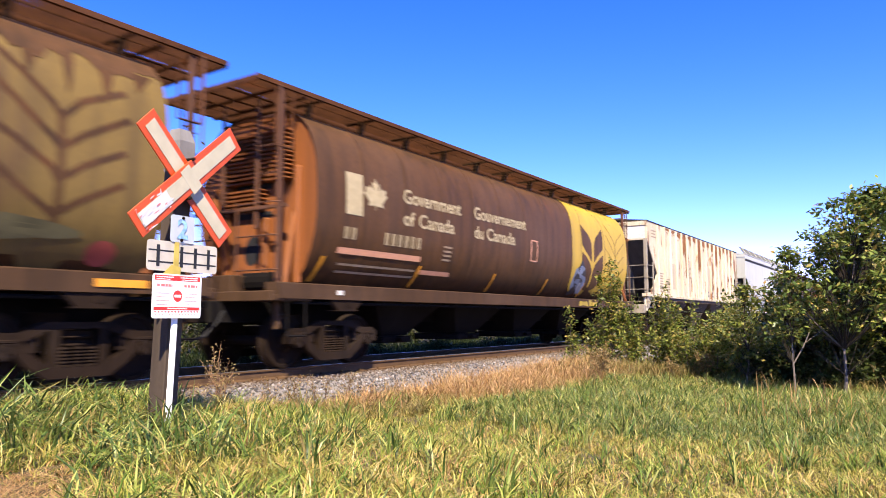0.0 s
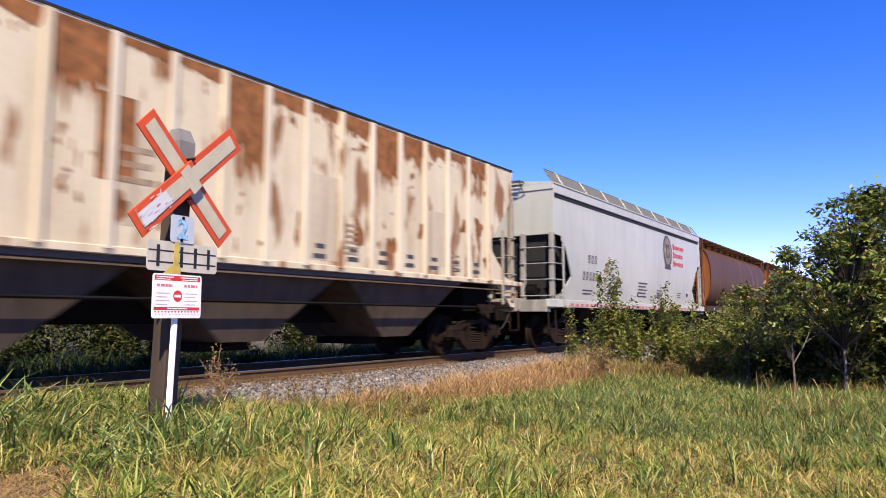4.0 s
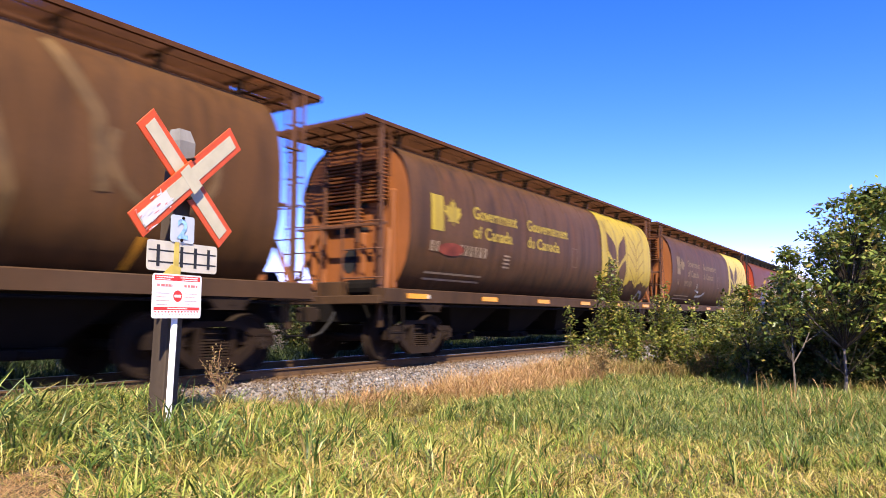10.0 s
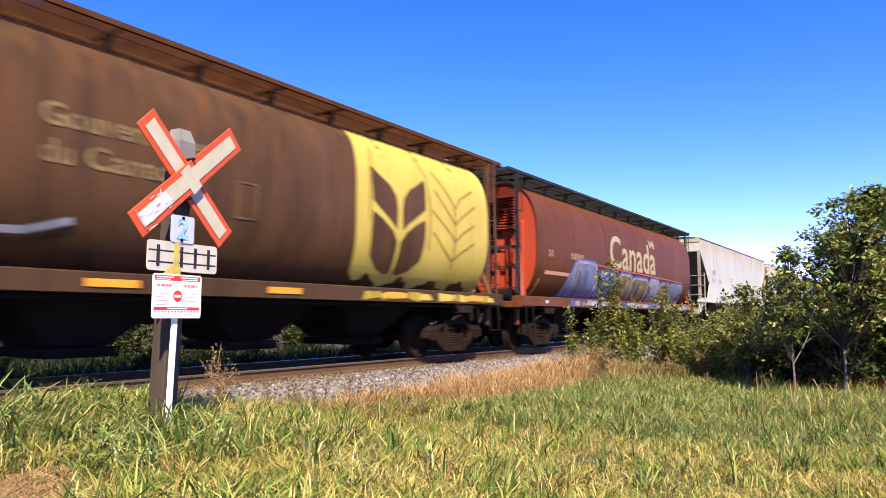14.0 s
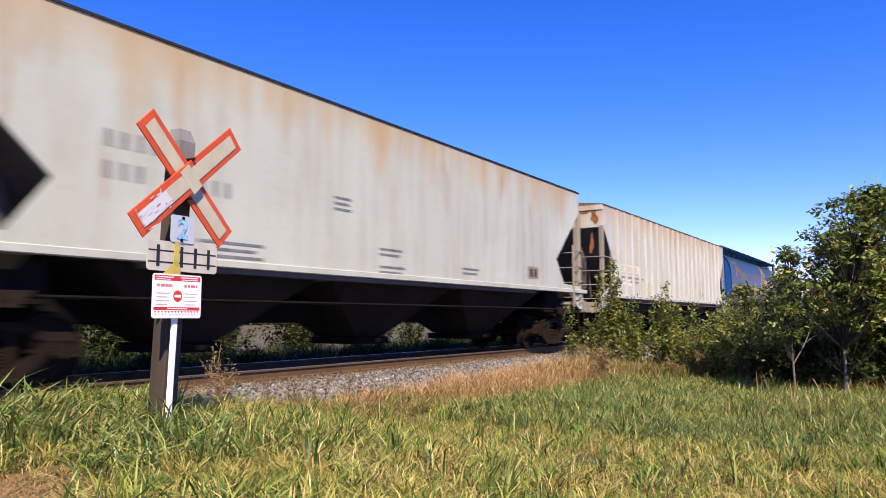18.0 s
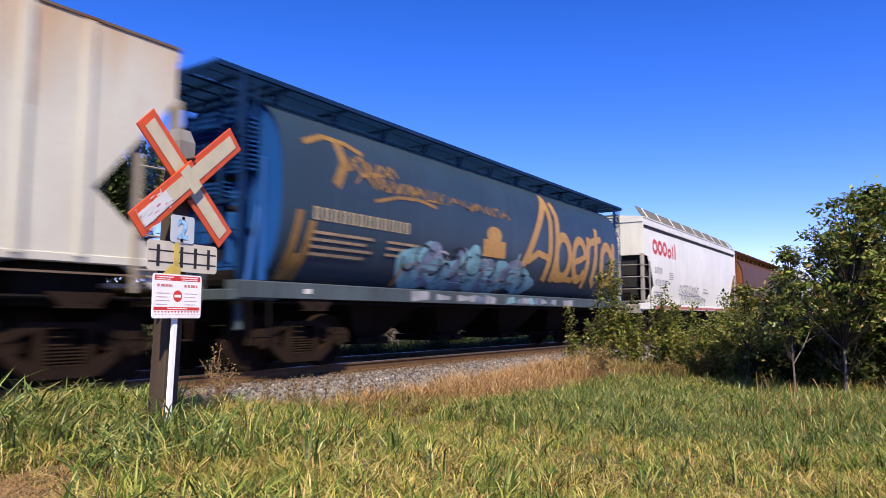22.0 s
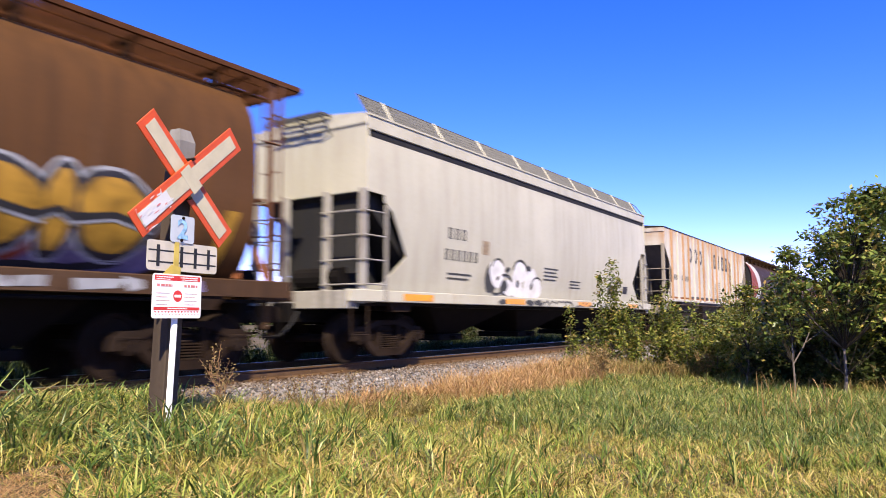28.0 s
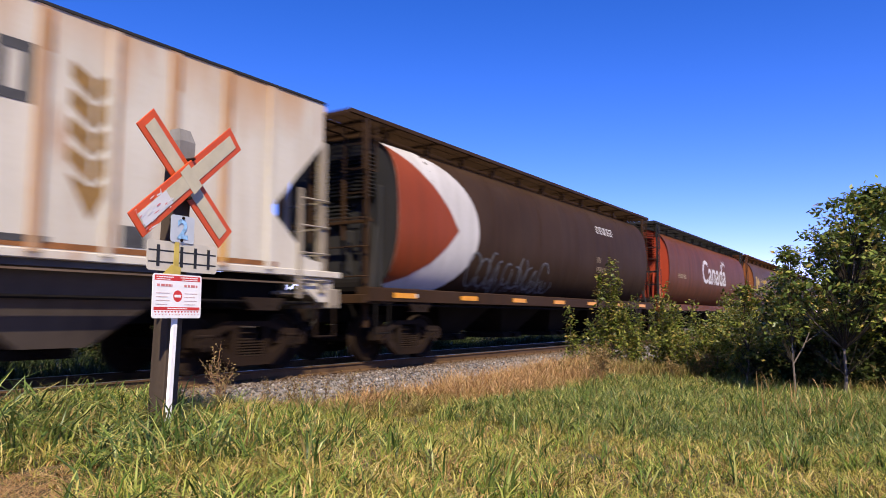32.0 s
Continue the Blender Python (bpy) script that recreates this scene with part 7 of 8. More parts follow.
def build_grass():
    rng = np.random.default_rng(21)
    x, y = meadow(390000, rng)
    q = (x - 1.5) * 0.75 + (-5.0 - y) * 0.5
    bare = (q < 0.9 + 0.25 * np.sin(x * 5.0 + y * 3.0)) & (y < -5.6)
    straw = smooth01(-4.0 - 0.9 * smooth01(7, 12, x), -3.2, y) * (x > 4.8)
    keep = (y < -2.75 - 0.35 * rng.random(len(x))) & (rng.random(len(x)) > 0.72 * straw) & ~(bare & (rng.random(len(x)) < 0.85))
    x, y = x[keep], y[keep]
    n = len(x)
    clump = np.sin(x * 3.1 + 1.7 * np.sin(y * 2.3)) * np.sin(y * 2.7 + 1.3 * np.sin(x * 1.9))
    length = rng.uniform(0.03, 0.16, n) * (1 + 0.6 * clump)
    blades("grass", "patchy green and yellowed meadow grass", x, y, ground_z(x, y) - 0.01, length, rng.uniform(0.004, 0.011, n), rng.uniform(0.3, 2.1, n), M_GRASS, 3)
    # tufts of uneven height standing out of the meadow, green and bleached
    for name, label, count, tall, mat, seed in (("grass_tufts", "broad-bladed green grass tufts in the meadow", 4000, 0.28, M_LUSH, 6), ("bleached_tufts", "bleached yellow grass tufts in the meadow", 8600, 0.21, M_GRASS, 11)):
        cx, cy = meadow(count, rng)
        cx, cy = cx[cy < -3.2], cy[cy < -3.2]
        scale = np.repeat(rng.uniform(0.5, 1.25, len(cx)), 24)
        cx, cy = np.repeat(cx, 24), np.repeat(cy, 24)
        n = len(cx)
        cx, cy = cx + rng.normal(0, 0.05, n), cy + rng.normal(0, 0.05, n)
        open_soil = ((cx - 1.5) * 0.75 + (-5.0 - cy) * 0.5 < 0.9) & (cy < -5.6)
        cx, cy, scale = cx[~open_soil], cy[~open_soil], scale[~open_soil]
        n = len(cx)
        blades(name, label, cx, cy, ground_z(cx, cy) - 0.01, rng.uniform(0.35, 1.0, n) * tall * scale, rng.uniform(0.004, 0.012, n), rng.uniform(0.3, 1.5, n), mat, seed)
    # greener towards the thicket
    cx, cy = rng.uniform(7.4, 14.0, 2600), rng.uniform(-10.5, -4.6, 2600)
    scale = np.repeat(rng.uniform(0.5, 1.2, 2600), 24)
    cx, cy = np.repeat(cx, 24) + rng.normal(0, 0.07, 62400), np.repeat(cy, 24) + rng.normal(0, 0.07, 62400)
    blades("green_tufts", "fresh green grass tufts towards the thicket", cx, cy, ground_z(cx, cy) - 0.01, rng.uniform(0.1, 0.28, 62400) * scale, rng.uniform(0.006, 0.012, 62400), rng.uniform(0.3, 1.4, 62400), M_RANK, 15)
    # coarse dark green tufts standing singly in the meadow
    cx, cy = rng.uniform(2.6, 10.5, 110), rng.uniform(-9.6, -4.4, 110)
    scale = np.repeat(rng.uniform(0.55, 1.25, 110), 16)
    cx, cy = np.repeat(cx, 16) + rng.normal(0, 0.035, 1760), np.repeat(cy, 16) + rng.normal(0, 0.035, 1760)
    ok = (cx - 1.5) * 0.75 + (-5.0 - cy) * 0.5 > 1.1
    cx, cy, scale = cx[ok], cy[ok], scale[ok]
    n = len(cx)
    blades("coarse_tufts", "coarse dark green broad-bladed grass tufts", cx, cy, ground_z(cx, cy) - 0.01, rng.uniform(0.16, 0.38, n) * scale, rng.uniform(0.009, 0.017, n), rng.uniform(0.15, 0.9, n), M_RANK, 31)
    # bleached dead stalks at the thicket's edge
    x, y = rng.uniform(8.6, 12.0, 90), rng.uniform(-9.6, -7.6, 90)
    blades("dead_stalks", "pale dead stalks standing in the grass", x, y, ground_z(x, y) - 0.01, rng.uniform(0.2, 0.6, 90), rng.uniform(0.006, 0.012, 90), rng.uniform(0.05, 0.5, 90), M_DRY, 32)
    # lush tall grass by the post
    x = rng.uniform(0.6, 5.2, 9000)
    y = rng.uniform(-6.4, -3.2, 9000)
    ok = (rng.random(9000) < np.clip(1.3 - np.abs(x - 2.6 + (y + 4.8) * 0.5) / 2.0, 0, 1)) & ~((x - 1.5) * 0.75 + (-5.0 - y) * 0.5 < 0.95 - 0.6 * (y > -5.3))
    x, y = x[ok], y[ok]
    n = len(x)
    blades("tall_grass", "tall lush grass round the sign post", x, y, ground_z(x, y) - 0.01, rng.uniform(0.16, 0.58, n) * (0.74 + 0.40 * np.sin(x * 6.1 + 2 * np.sin(y * 5.3)) * np.sin(y * 7.1 + x)) * (0.5 + 0.6 * smooth01(3.6, 2.2, x)), rng.uniform(0.007, 0.019, n), rng.uniform(0.3, 1.6, n), M_RANK, 4)
    # the meadow goes on behind and beside the road
    x, y = rng.uniform(-1.0, 9.0, 90000), rng.uniform(-17.0, -5.5, 90000)
    ok = ((x - 1.5) * 0.75 + (-5.0 - y) * 0.5 > 1.1) & ((y < -11.5) | (x < 0.0))
    x, y = x[ok], y[ok]
    n = len(x)
    blades("verge_grass", "short meadow grass beside the road", x, y, ground_z(x, y) - 0.01, rng.uniform(0.05, 0.18, n), rng.uniform(0.004, 0.009, n), rng.uniform(0.3, 1.8, n), M_GRASS, 14)
    # trodden straw on the bare corner by the road
    x, y = rng.uniform(0.9, 2.4, 5000), rng.uniform(-7.4, -5.7, 5000)
    ok = (x - 1.5) * 0.75 + (-5.0 - y) * 0.5 < 1.0
    x, y = x[ok], y[ok]
    n = len(x)
    blades("trodden_straw", "flattened dry straw on bare sandy ground", x, y, ground_z(x, y) + 0.004, rng.uniform(0.03, 0.12, n), rng.uniform(0.002, 0.005, n), rng.uniform(1.7, 2.1, n), M_DRY, 8)
    # dry straw over the foot of the ballast, thicker towards the brush
    n = 42000
    x = 5.4 + 11.0 * rng.random(n) ** 0.9
    y = -2.5 - 0.85 * rng.random(n) - np.abs(rng.normal(0, 0.4, n)) * (0.6 + 1.1 * smooth01(7, 12, x))
    patch = 0.5 + 0.32 * np.sin(x * 2.1 + 2 * np.sin(y * 3)) * np.sin(x * 0.9 + y * 2.2) + 0.22 * np.sin(x * 7.7 + 2.5 * np.sin(y * 4.1)) * np.sin(y * 8.3 + x * 2.9)
    ok = (rng.random(n) < 0.08 + 0.80 * smooth01(0.38, 0.8, patch + 0.35 * smooth01(8.5, 11, x))) & (rng.random(n) < 0.25 + 0.75 * smooth01(-2.4, -2.9, y + 0.15 * np.sin(x * 3) + 0.1 * np.sin(x * 7.3)))
    x, y, patch = x[ok], y[ok], patch[ok]
    n = len(x)
    base = np.maximum(ground_z(x, y), np.where(y > -2.95, RAIL_Z - 0.46 - (-y - 2.3) * 0.52, -9))
    blades("dry_grass", "dry straw-coloured grass along the ballast edge", x, y, base - 0.02, (0.06 + 0.42 * rng.random(n) ** 1.8) * (0.45 + 0.95 * patch) * (0.38 + 0.62 * smooth01(-2.8, -3.3, y - 0.5 * smooth01(11, 14, x))) * (1 + 0.4 * smooth01(9, 13, x)), rng.uniform(0.004, 0.012, n), rng.uniform(0.4, 2.1, n), M_DRY, 5)
    # browned green tufts among the straw
    cx, cy = rng.uniform(5.6, 13.5, 420), rng.uniform(-4.4, -2.75, 420)
    tall = np.repeat(rng.uniform(0.4, 1.1, 420), 22)
    x, y = np.repeat(cx, 22) + rng.normal(0, 0.05, 9240), np.repeat(cy, 22) + rng.normal(0, 0.05, 9240)
    blades("browned_tufts", "browned green tufts among the straw", x, y, ground_z(x, y) - 0.01, rng.uniform(0.10, 0.34, 9240) * tall, rng.uniform(0.005, 0.011, 9240), rng.uniform(0.3, 1.5, 9240), M_BROWNED, 33)
    # tall dead tussocks before the brush
    cx, cy = rng.uniform(9.0, 15.4, 64), rng.uniform(-4.3, -2.6, 64)
    tall = np.repeat(rng.uniform(0.3, 1.1, 64), 150)
    cx, cy = np.repeat(cx, 150), np.repeat(cy, 150)
    n = len(cx)
    x, y = cx + rng.normal(0, 0.16, n), cy + rng.normal(0, 0.16, n)
    blades("dead_tussocks", "tall dead orange-brown grass tussocks", x, y, ground_z(x, y) - 0.02, rng.uniform(0.25, 0.72, n) * tall, rng.uniform(0.004, 0.008, n), rng.uniform(0.3, 1.1, n), M_DRY, 9)
    # grass beyond the line, its shade put into the colour to hide lit ground
    n = 30000
    x, y = rng.uniform(-3, 45, n), rng.uniform(2.7, 6.0, n)
    blades("far_grass", "rough dark grass beyond the track", x, y, ground_z(x, y) - 0.02, rng.uniform(0.25, 0.85, n), rng.uniform(0.010, 0.022, n), rng.uniform(0.3, 1.2, n), M_LEAF_DARK, 12)
    # rank growth round the feet of the brush
    n = 16000
    t = rng.random(n)
    x = 13.4 + 2.6 * np.sin(t * 3.0) + rng.normal(0, 0.45, n)
    y = -2.9 - 6.2 * t + rng.normal(0, 0.45, n)
    blades("rank_grass", "rank mixed grass at the foot of the brush", x, y, ground_z(x, y) - 0.02, rng.uniform(0.15, 0.55, n), rng.uniform(0.006, 0.013, n), rng.uniform(0.3, 1.2, n), M_BROWNED, 7)


def leaves(points, size, seed, fold=0.25):
    """Pointed leaves with a folded midrib at the points given."""
    rng = np.random.default_rng(seed)
    n = len(points)
    a = rng.normal(size=(n, 3))
    a[:, 2] = a[:, 2] * 0.5 - 0.25
    a /= np.linalg.norm(a, axis=1)[:, None]
    b = np.cross(a, rng.normal(size=(n, 3)) * np.array([0.4, 0.4, 0.4]) + np.array([0, 0, 1.0]))
    b /= np.linalg.norm(b, axis=1)[:, None] + 1e-9
    c = np.cross(a, b)
    L = size * rng.uniform(0.6, 1.3, n)
    p = np.asarray(points)
    mid = p + a * (L * 0.5)[:, None] + c * (L * fold * 0.4)[:, None]
    v = np.stack([p, mid + b * (L * 0.24)[:, None] - c * (L * fold * 0.4)[:, None], p + a * L[:, None], mid - b * (L * 0.24)[:, None] - c * (L * fold * 0.4)[:, None]], 1).reshape(-1, 3)
    o = np.arange(n)[:, None] * 4
    f = (o + np.array([[0, 1, 2, 0, 2, 3]])).ravel()
    return v, f


def grow(rng, height, spread, stems, levels=2, droop=0.0):
    """Limbs as line segments with radii, and the tips where leaves sit."""
    segs, tips = [], []
    def branch(p, d, length, r, level):
        steps = 5
        for k in range(steps):
            d2 = (d + Vector(rng.normal(0, 0.16, 3)) + Vector((0, 0, 0.05 - droop))).normalized()
            q = p + d2 * (length / steps)
            segs.append((p.copy(), q.copy(), r * (1 - 0.75 * k / steps), r * (1 - 0.75 * (k + 1) / steps)))
            if level > 0 and k >= 1:
                for _ in range(2):
                    side = Vector(rng.normal(0, 1, 3))
                    side.z = abs(side.z) * 0.5
                    branch(q, (d2 * 0.45 + side.normalized() * spread).normalized(), length * rng.uniform(0.3, 0.5), r * 0.5, level - 1)
            if level == 0 or k >= (1 if level < levels else 2):
                tips.append(q.copy())
            p, d = q, d2
    for k in range(stems):
        a = rng.uniform(0, math.tau)
        lean = rng.uniform(0.02, 0.3) if stems > 1 else 0.05
        branch(Vector((0.01 * math.cos(a) * (stems > 1), 0.01 * math.sin(a) * (stems > 1), 0)), Vector((lean * math.cos(a), lean * math.sin(a), 1)).normalized(), height * rng.uniform(0.75, 1.0), 0.007 * height + 0.004, levels)
    return segs, tips


def plant(name, label, category, x, y, height, spread, stems, per_tip, leaf, size, seed, bark=None, levels=2, cloud=0.16, z=None, trunk_to=0.0, skirt=0):
    rng = np.random.default_rng(seed)
    segs, tips = grow(rng, height, spread, stems, levels)
    k = height / max(max(p.z for p in tips), 0.01)
    segs = [(a * k, b * k, ra, rb) for a, b, ra, rb in segs]
    tips = [p * k for p in tips]
    root = new(name)
    root.location = (x, y, float(ground_z(x, y)) - 0.03 if z is None else z)
    tagged(root, label, category)
    bm = bmesh.new()
    for a, b, ra, rb in segs:
        rod(bm, a, b, max(ra, 0.003), 5, max(rb, 0.002))
    part("trunk", bm, bark or M_BARK, root)
    t = np.array([p[:] for p in tips if p.z > trunk_to])
    pts = np.repeat(t, per_tip, 0) + rng.normal(0, cloud, (len(t) * per_tip, 3))
    pts = pts[pts[:, 2] > max(0.05, trunk_to * 0.8)]
    if skirt:
        r, a = spread * height * 0.5 * rng.random(skirt) ** 0.5, rng.uniform(0, math.tau, skirt)
        pts = np.concatenate([pts, np.stack([r * np.cos(a), r * np.sin(a), 0.05 + height * 0.55 * rng.random(skirt)], -1)])
    v, f = leaves(pts, size, seed + 1)
    part("crown", mesh_np("crown", v, f, np.full(len(f) // 3, 3)), leaf, root)
    return root


def shoots(name, label, category, x, y, height, radius, count, leaf, size, seed, low=0.15, dense=120, limb=0.010):
    """A bush of upright leafy shoots of uneven height."""
    rng = np.random.default_rng(seed)
    root = new(name)
    root.location = (x, y, float(ground_z(x, y)) - 0.03)
    tagged(root, label, category)
    bm, pts = bmesh.new(), []
    for k in range(count):
        a, r = rng.uniform(0, math.tau), radius * rng.random() ** 0.5
        h = height * (1.0 if k == 0 else rng.uniform(0.45, 0.92))
        p = Vector((0.25 * r * math.cos(a), 0.25 * r * math.sin(a), 0))
        top = Vector((r * math.cos(a), r * math.sin(a), h)) if k else Vector((0.1 * radius, -0.1 * radius, h))
        line = [p + (top - p) * t + Vector((rng.normal(0, 0.03), rng.normal(0, 0.03), 0)) * (t > 0) for t in (0, 0.25, 0.5, 0.75, 1.0)]
        for i in range(4):
            rod(bm, line[i], line[i + 1], limb * (1.1 - 0.25 * i), 5, limb * (1.1 - 0.25 * (i + 1)))
        n = int(dense * h)
        t = low + (1 - low) * rng.random(n) ** 0.85
        u = t * 3.999
        i = u.astype(int)
        c = np.array([v[:] for v in line])
        at = c[i] + (c[i + 1] - c[i]) * (u - i)[:, None]
        twig = rng.integers(0, 6, n) * 1.05 + a
        out = (0.05 + 0.30 * (1 - t) + 0.06 * np.sin(9 * t + k)) * rng.random(n) ** 0.6
        at = at + np.stack([np.cos(twig) * out, np.sin(twig) * out, 0.10 * out], -1) + rng.normal(0, 0.025, (n, 3))
        pts.append(at)
    part("stem", bm, M_BARK, root)
    v, f = leaves(np.concatenate(pts), size, seed + 1)
    part("crown", mesh_np("crown", v, f, np.full(len(f) // 3, 3)), leaf, root)
    return root


def crown_tree(label, x, y, height, low, radius, clumps, per, leaf, size, seed, off=(0.0, 0.0), pale=True, fork=None):
    """A young tree: forked trunk, limbs reaching to leaf clumps inside an uneven crown."""
    rng = np.random.default_rng(seed)
    root = new("sapling_tree")
    root.location = (x, y, float(ground_z(x, y)) - 0.03)
    tagged(root, label, "tree")
    bm = bmesh.new()
    line = [Vector((off[0] * t * t + rng.normal(0, 0.02) * (t > 0), off[1] * t * t + rng.normal(0, 0.02) * (t > 0), height * 0.93 * t)) for t in (0, 0.12, 0.25, 0.4, 0.55, 0.7, 0.85, 1.0)]
    r0 = 0.0085 * height
    for i in range(7):
        rod(bm, line[i], line[i + 1], r0 * (1 - 0.13 * i), 7, r0 * (1 - 0.13 * (i + 1)))
    twigs = bmesh.new()
    if fork:
        # a second leader leaving the trunk low down
        p, q = line[2], Vector(fork)
        rod(bm, p, p.lerp(q, 0.5) + Vector((0, 0, -0.04)), r0 * 0.62, 6, r0 * 0.48)
        rod(bm, p.lerp(q, 0.5) + Vector((0, 0, -0.04)), q, r0 * 0.48, 6, r0 * 0.25)
        rod(bm, p.lerp(q, 0.5), q + Vector((0.25, -0.35, 0.1)), r0 * 0.3, 5, r0 * 0.15)
    pts = []
    for k in range(clumps):
        s = rng.random() ** 0.8
        z = low + (height - low) * s
        a = rng.uniform(0, math.tau)
        wide = radius * (math.sin(math.pi * min(1.0, 0.18 + 0.80 * s)) ** 0.7) * (0.80 + 0.26 * math.sin(3 * a + 7 * s + seed) + 0.16 * math.sin(2 * a - 11 * s))
        r = wide * rng.random() ** 0.45
        i = min(6, int(7 * max(0.0, (z - 0.5 * r) / height) * 0.95))
        start = line[i]
        end = Vector((line[min(7, i + 1)].x + r * math.cos(a), line[min(7, i + 1)].y + r * math.sin(a), z))
        mid = (start + end) / 2 + Vector((0, 0, -0.06 * r))
        rod(twigs, start, mid, 0.007, 5, 0.005)
        rod(twigs, mid, end, 0.005, 5, 0.002)
        n = int(per * rng.uniform(0.6, 1.7))
        spread = rng.uniform(0.04, 0.11)
        c = np.array(end[:]) + rng.normal(0, 1, (n, 3)) * np.array([spread, spread, spread * 0.62])
        pts.append(c)
    part("trunk", bm, M_BARK, root, "pale slender trunk" if pale else "")
    part("limb_work", twigs, M_TWIG, root)
    v, f = leaves(np.concatenate(pts), size, seed + 1)
    part("crown", mesh_np("crown", v, f, np.full(len(f) // 3, 3)), leaf, root)
    return root


def build_plants():
    rng = np.random.default_rng(77)
    # young trees at the meadow's edge
    crown_tree("bushy young broadleaf tree with light green top", 13.07, -8.72, 3.45, 1.05, 1.2, 270, 22, M_LEAF_FRESH, 0.108, 1, (0.4, -0.5), fork=(-0.3, 0.75, 1.75))
    crown_tree("slender young tree with thin pale trunk", 12.62, -8.05, 2.42, 0.9, 0.55, 56, 20, M_LEAF_FRESH, 0.098, 3, fork=(0.1, -0.3, 1.2))
    crown_tree("bushy young broadleaf tree in the thicket", 14.2, -9.95, 3.75, 0.6, 1.15, 240, 28, M_LEAF_FRESH, 0.11, 4, pale=False)
    crown_tree("small young tree with sparse olive leaves", 14.3, -7.75, 2.15, 0.5, 0.65, 80, 24, M_LEAF, 0.095, 5, pale=False)
    crown_tree("young broadleaf tree with olive leaves", 14.7, -8.75, 2.85, 0.6, 0.9, 150, 28, M_LEAF, 0.10, 8, pale=False)
    crown_tree("small young tree with sparse olive leaves", 14.0, -7.1, 1.85, 0.4, 0.5, 50, 22, M_LEAF, 0.09, 12, pale=False)
    # plants at the back take the leaves with shade in their colour
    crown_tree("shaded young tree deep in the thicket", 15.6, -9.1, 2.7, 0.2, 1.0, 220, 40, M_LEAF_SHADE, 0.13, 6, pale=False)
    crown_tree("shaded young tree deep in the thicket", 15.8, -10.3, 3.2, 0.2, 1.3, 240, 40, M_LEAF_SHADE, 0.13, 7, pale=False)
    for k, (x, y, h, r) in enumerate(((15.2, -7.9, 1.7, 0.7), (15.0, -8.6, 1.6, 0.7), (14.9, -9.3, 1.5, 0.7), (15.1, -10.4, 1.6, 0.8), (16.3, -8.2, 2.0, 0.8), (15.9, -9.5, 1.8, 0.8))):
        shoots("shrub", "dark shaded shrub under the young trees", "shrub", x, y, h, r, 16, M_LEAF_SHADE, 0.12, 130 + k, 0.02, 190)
    # low shrubs added to darken the ground under the trees
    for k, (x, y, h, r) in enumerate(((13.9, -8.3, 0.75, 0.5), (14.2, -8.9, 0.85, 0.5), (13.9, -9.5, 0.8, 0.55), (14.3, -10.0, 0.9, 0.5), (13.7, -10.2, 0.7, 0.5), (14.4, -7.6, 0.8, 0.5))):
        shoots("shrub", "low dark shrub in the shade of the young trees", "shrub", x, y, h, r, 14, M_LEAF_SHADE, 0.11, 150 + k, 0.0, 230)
    # brush between the meadow and the line
    shoots("shrub", "tall slender shrub shooting above the brush", "shrub", 16.5, -3.55, 2.7, 0.35, 6, M_LEAF, 0.10, 100, 0.1, 220)
    for k, (x, y, h, r, n) in enumerate(((15.9, -2.75, 1.6, 0.25, 4), (16.4, -3.2, 1.35, 0.4, 7), (16.9, -3.95, 1.8, 0.45, 9), (16.3, -4.15, 1.25, 0.5, 9), (17.1, -4.6, 2.15, 0.5, 12), (16.5, -5.0, 1.7, 0.6, 12), (17.3, -5.3, 1.75, 0.6, 12), (15.9, -5.6, 1.5, 0.6, 12), (16.9, -6.0, 1.8, 0.7, 14), (15.3, -6.2, 1.4, 0.55, 11), (15.9, -6.7, 1.8, 0.7, 14), (14.9, -6.9, 1.35, 0.5, 10), (15.6, -7.4, 1.7, 0.7, 14), (18.2, -5.8, 1.9, 0.8, 12), (17.6, -7.2, 2.1, 0.8, 14))):
        shoots("shrub", "leafy green roadside shrub with upright shoots", "shrub", x, y, h, r, n, M_LEAF, 0.085, 101 + k, 0.05, 190)
    # dead weeds standing before the brush
    for k in range(6):
        x, y = 14.0 + rng.uniform(-1.6, 1.6), -3.4 - rng.uniform(0, 3.6)
        plant("weed", "dry brown weed stalk with seed heads", "weed", x, y, rng.uniform(0.4, 0.9), 0.45, 3, 5, M_WEED, 0.05, 200 + k, bark=M_DRY, levels=1, cloud=0.04)
    # far side of the line: a hedge of shrubs and a few tall trees
    # shade under the train is put into these shrubs' darker leaf colours
    kinds = [shoots("shrub", "dark green shrub in the growth beyond the track", "shrub", 11.0 + 4 * k, 3.4, 0.5 + 0.1 * k, 0.5, 9, M_LEAF_DARK, 0.11, 40 + k, 0.02, 130) for k in range(4)]
    for k in range(24):
        x, y = -4 + 2.05 * k + rng.uniform(-0.8, 0.8), 3.1 + rng.uniform(-0.1, 0.5)
        copy_thing(kinds[k % 4], pose(x, y, float(ground_z(x, y)) - 0.03, 0, 0, rng.uniform(0, 360)))
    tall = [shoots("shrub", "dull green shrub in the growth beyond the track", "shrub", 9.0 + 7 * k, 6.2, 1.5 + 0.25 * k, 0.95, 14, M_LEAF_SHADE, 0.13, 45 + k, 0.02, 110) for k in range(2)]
    for k in range(30):
        x, y = -3 + 1.55 * k + rng.uniform(-0.5, 0.5), 6.0 + rng.uniform(-0.5, 1.2)
        copy_thing(tall[k % 2], pose(x, y, float(ground_z(x, y)) - 0.03, 0, 0, rng.uniform(0, 360)))
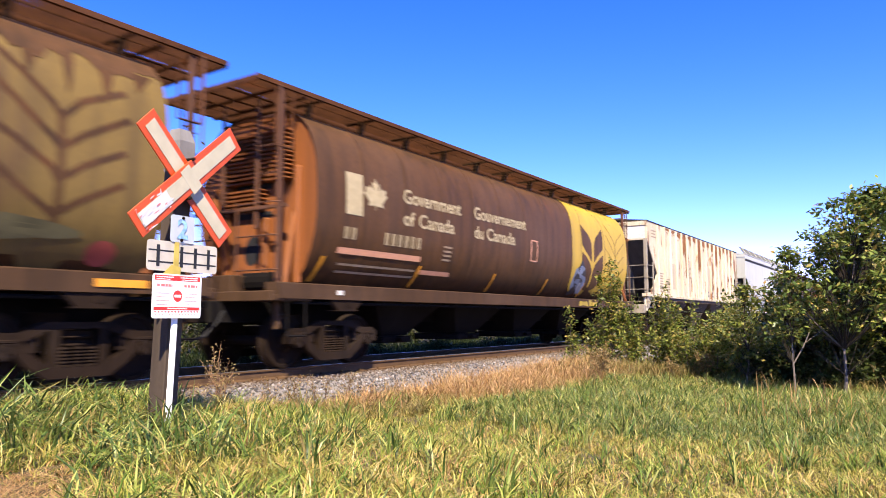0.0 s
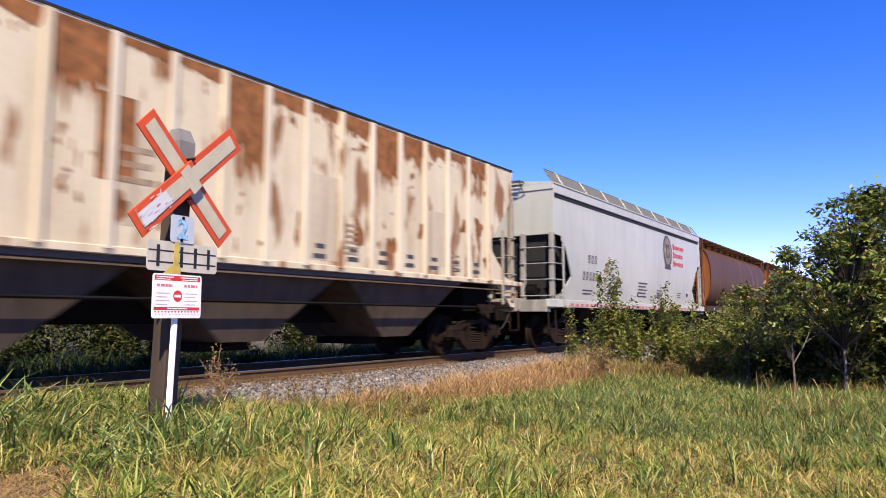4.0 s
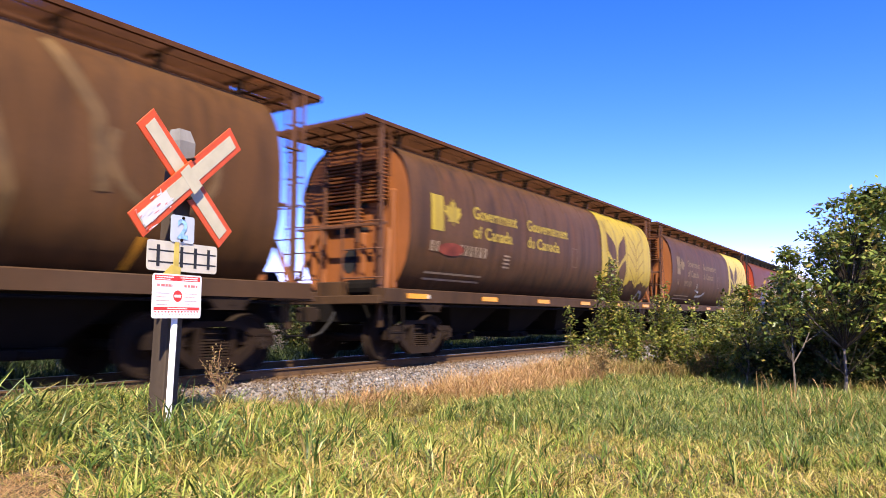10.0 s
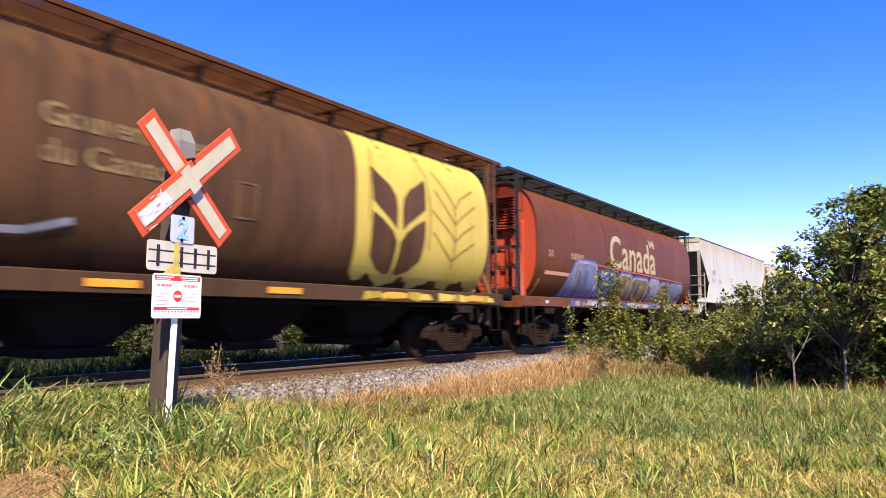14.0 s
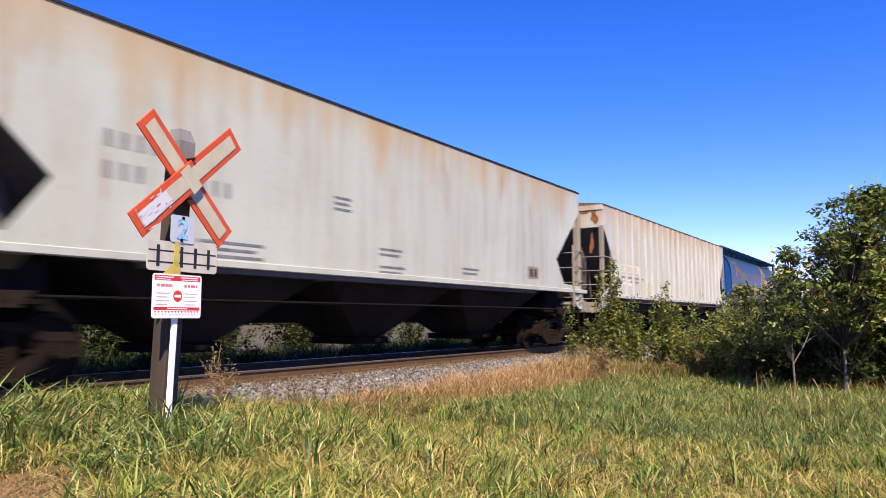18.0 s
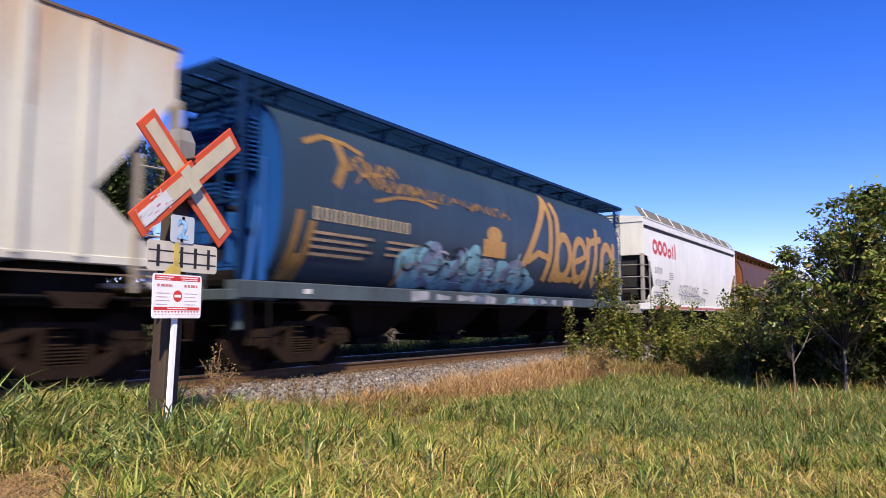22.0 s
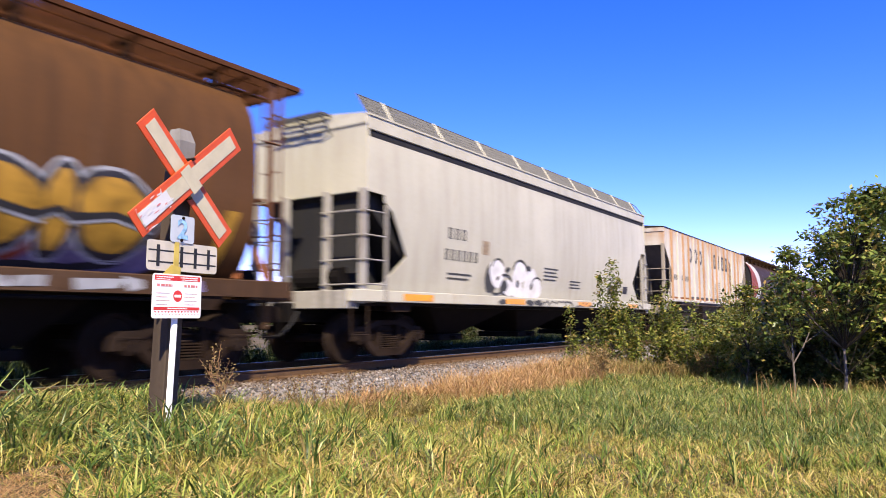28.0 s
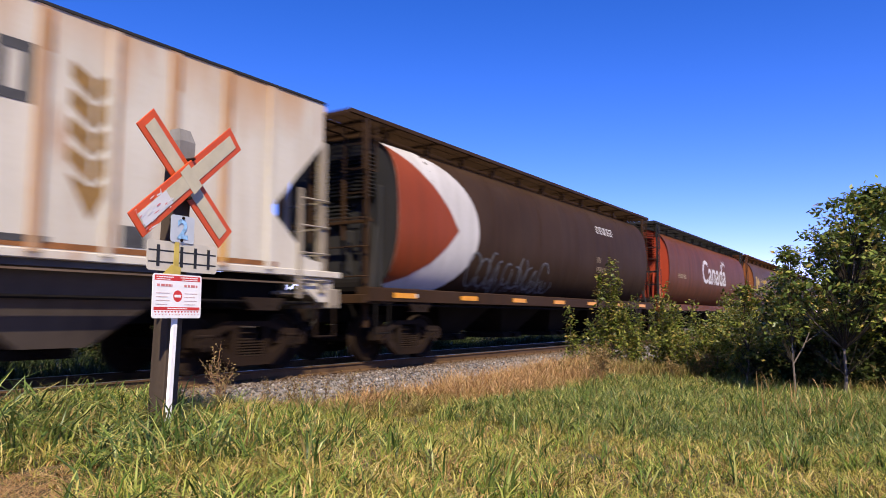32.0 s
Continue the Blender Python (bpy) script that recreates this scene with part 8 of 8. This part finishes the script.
    for k in range(9):
        shoots("shrub", "tall shrub under the trees behind the railway", "shrub", 4.5 + 1.25 * k, 9.0 + 0.5 * math.sin(k * 2.1), 2.3 + 0.5 * math.sin(k * 1.7), 0.9, 12, M_LEAF_DARK, 0.16, 260 + k, 0.02, 90)
    for k, (x, y, h) in enumerate(((8.7, 10.4, 8.4), (10.5, 10.9, 8.6), (12.2, 10.5, 7.4), (6.2, 10.6, 8.0))):
        plant("tree", "tall dark broadleaf tree behind the railway", "tree", x, y, h, 0.75, 1, 7, M_LEAF_MID, 0.20, 60 + k, levels=3, cloud=0.34)
    # dry weeds on the ballast
    for k, (x, y, h) in enumerate(((5.75, -2.5, 1.05), (5.9, -2.42, 0.9), (5.3, -2.6, 0.5), (6.7, -2.4, 0.62), (7.2, -2.3, 0.7), (7.7, -2.35, 0.66), (8.3, -2.3, 0.7), (8.9, -2.3, 0.5), (9.3, -2.35, 0.45), (12.4, -2.4, 0.4), (15.2, -2.6, 0.5))):
        plant("weed", "dry brown weed stalk with seed heads", "weed", x, y, h, 0.32, 2, 4, M_WEED, 0.035, 80 + k, bark=M_WEED_STALK, levels=1, cloud=0.03)


def build_far_woods():
    """A low wood along the horizon, one sheet of leaf clumps."""
    rng = np.random.default_rng(90)
    n = 30000
    x = rng.uniform(-60, 420, n)
    y = 85 + rng.uniform(0, 10, n) - 0.1 * x * (x > 0) * 0.5
    top = 5.5 + 1.5 * np.sin(x * 0.21) + 1.2 * np.sin(x * 0.53 + 1)
    z = rng.random(n) ** 0.8 * top - 0.4
    v, f = leaves(np.stack([x, y, z], -1), 2.4, 91)
    ob = part("far_woods", mesh_np("far_woods", v, f, np.full(len(f) // 3, 3)), M_LEAF_DARK)
    tagged(ob, "distant low green wood along the horizon", "woods", kind="stuff")


build_sign()
build_plants()
build_far_woods()
build_grass()


def motions():
    """Moves the cars along the line and turns their wheels."""
    times = [0.5 * k for k in range(65)]
    gone = {t: run(t) for t in times}
    for car, center in CARS:
        walk(car, [(t, pose(center - gone[t], 0, 0)) for t in times])
    spins = [k / 15 for k in range(481)]
    turn = [(t, -math.degrees(run(t) / WHEEL_R)) for t in spins]
    keyed = {}
    for w, x in WHEELSETS:
        if x not in keyed:
            walk(w, [(t, pose(x, 0, WHEEL_R, 0, a, 0)) for t, a in turn])
            keyed[x] = w.animation_data
        else:
            ad = w.animation_data_create()
            w.rotation_mode = "QUATERNION"
            ad.action = keyed[x].action
            ad.action_slot = keyed[x].action_slot


motions()
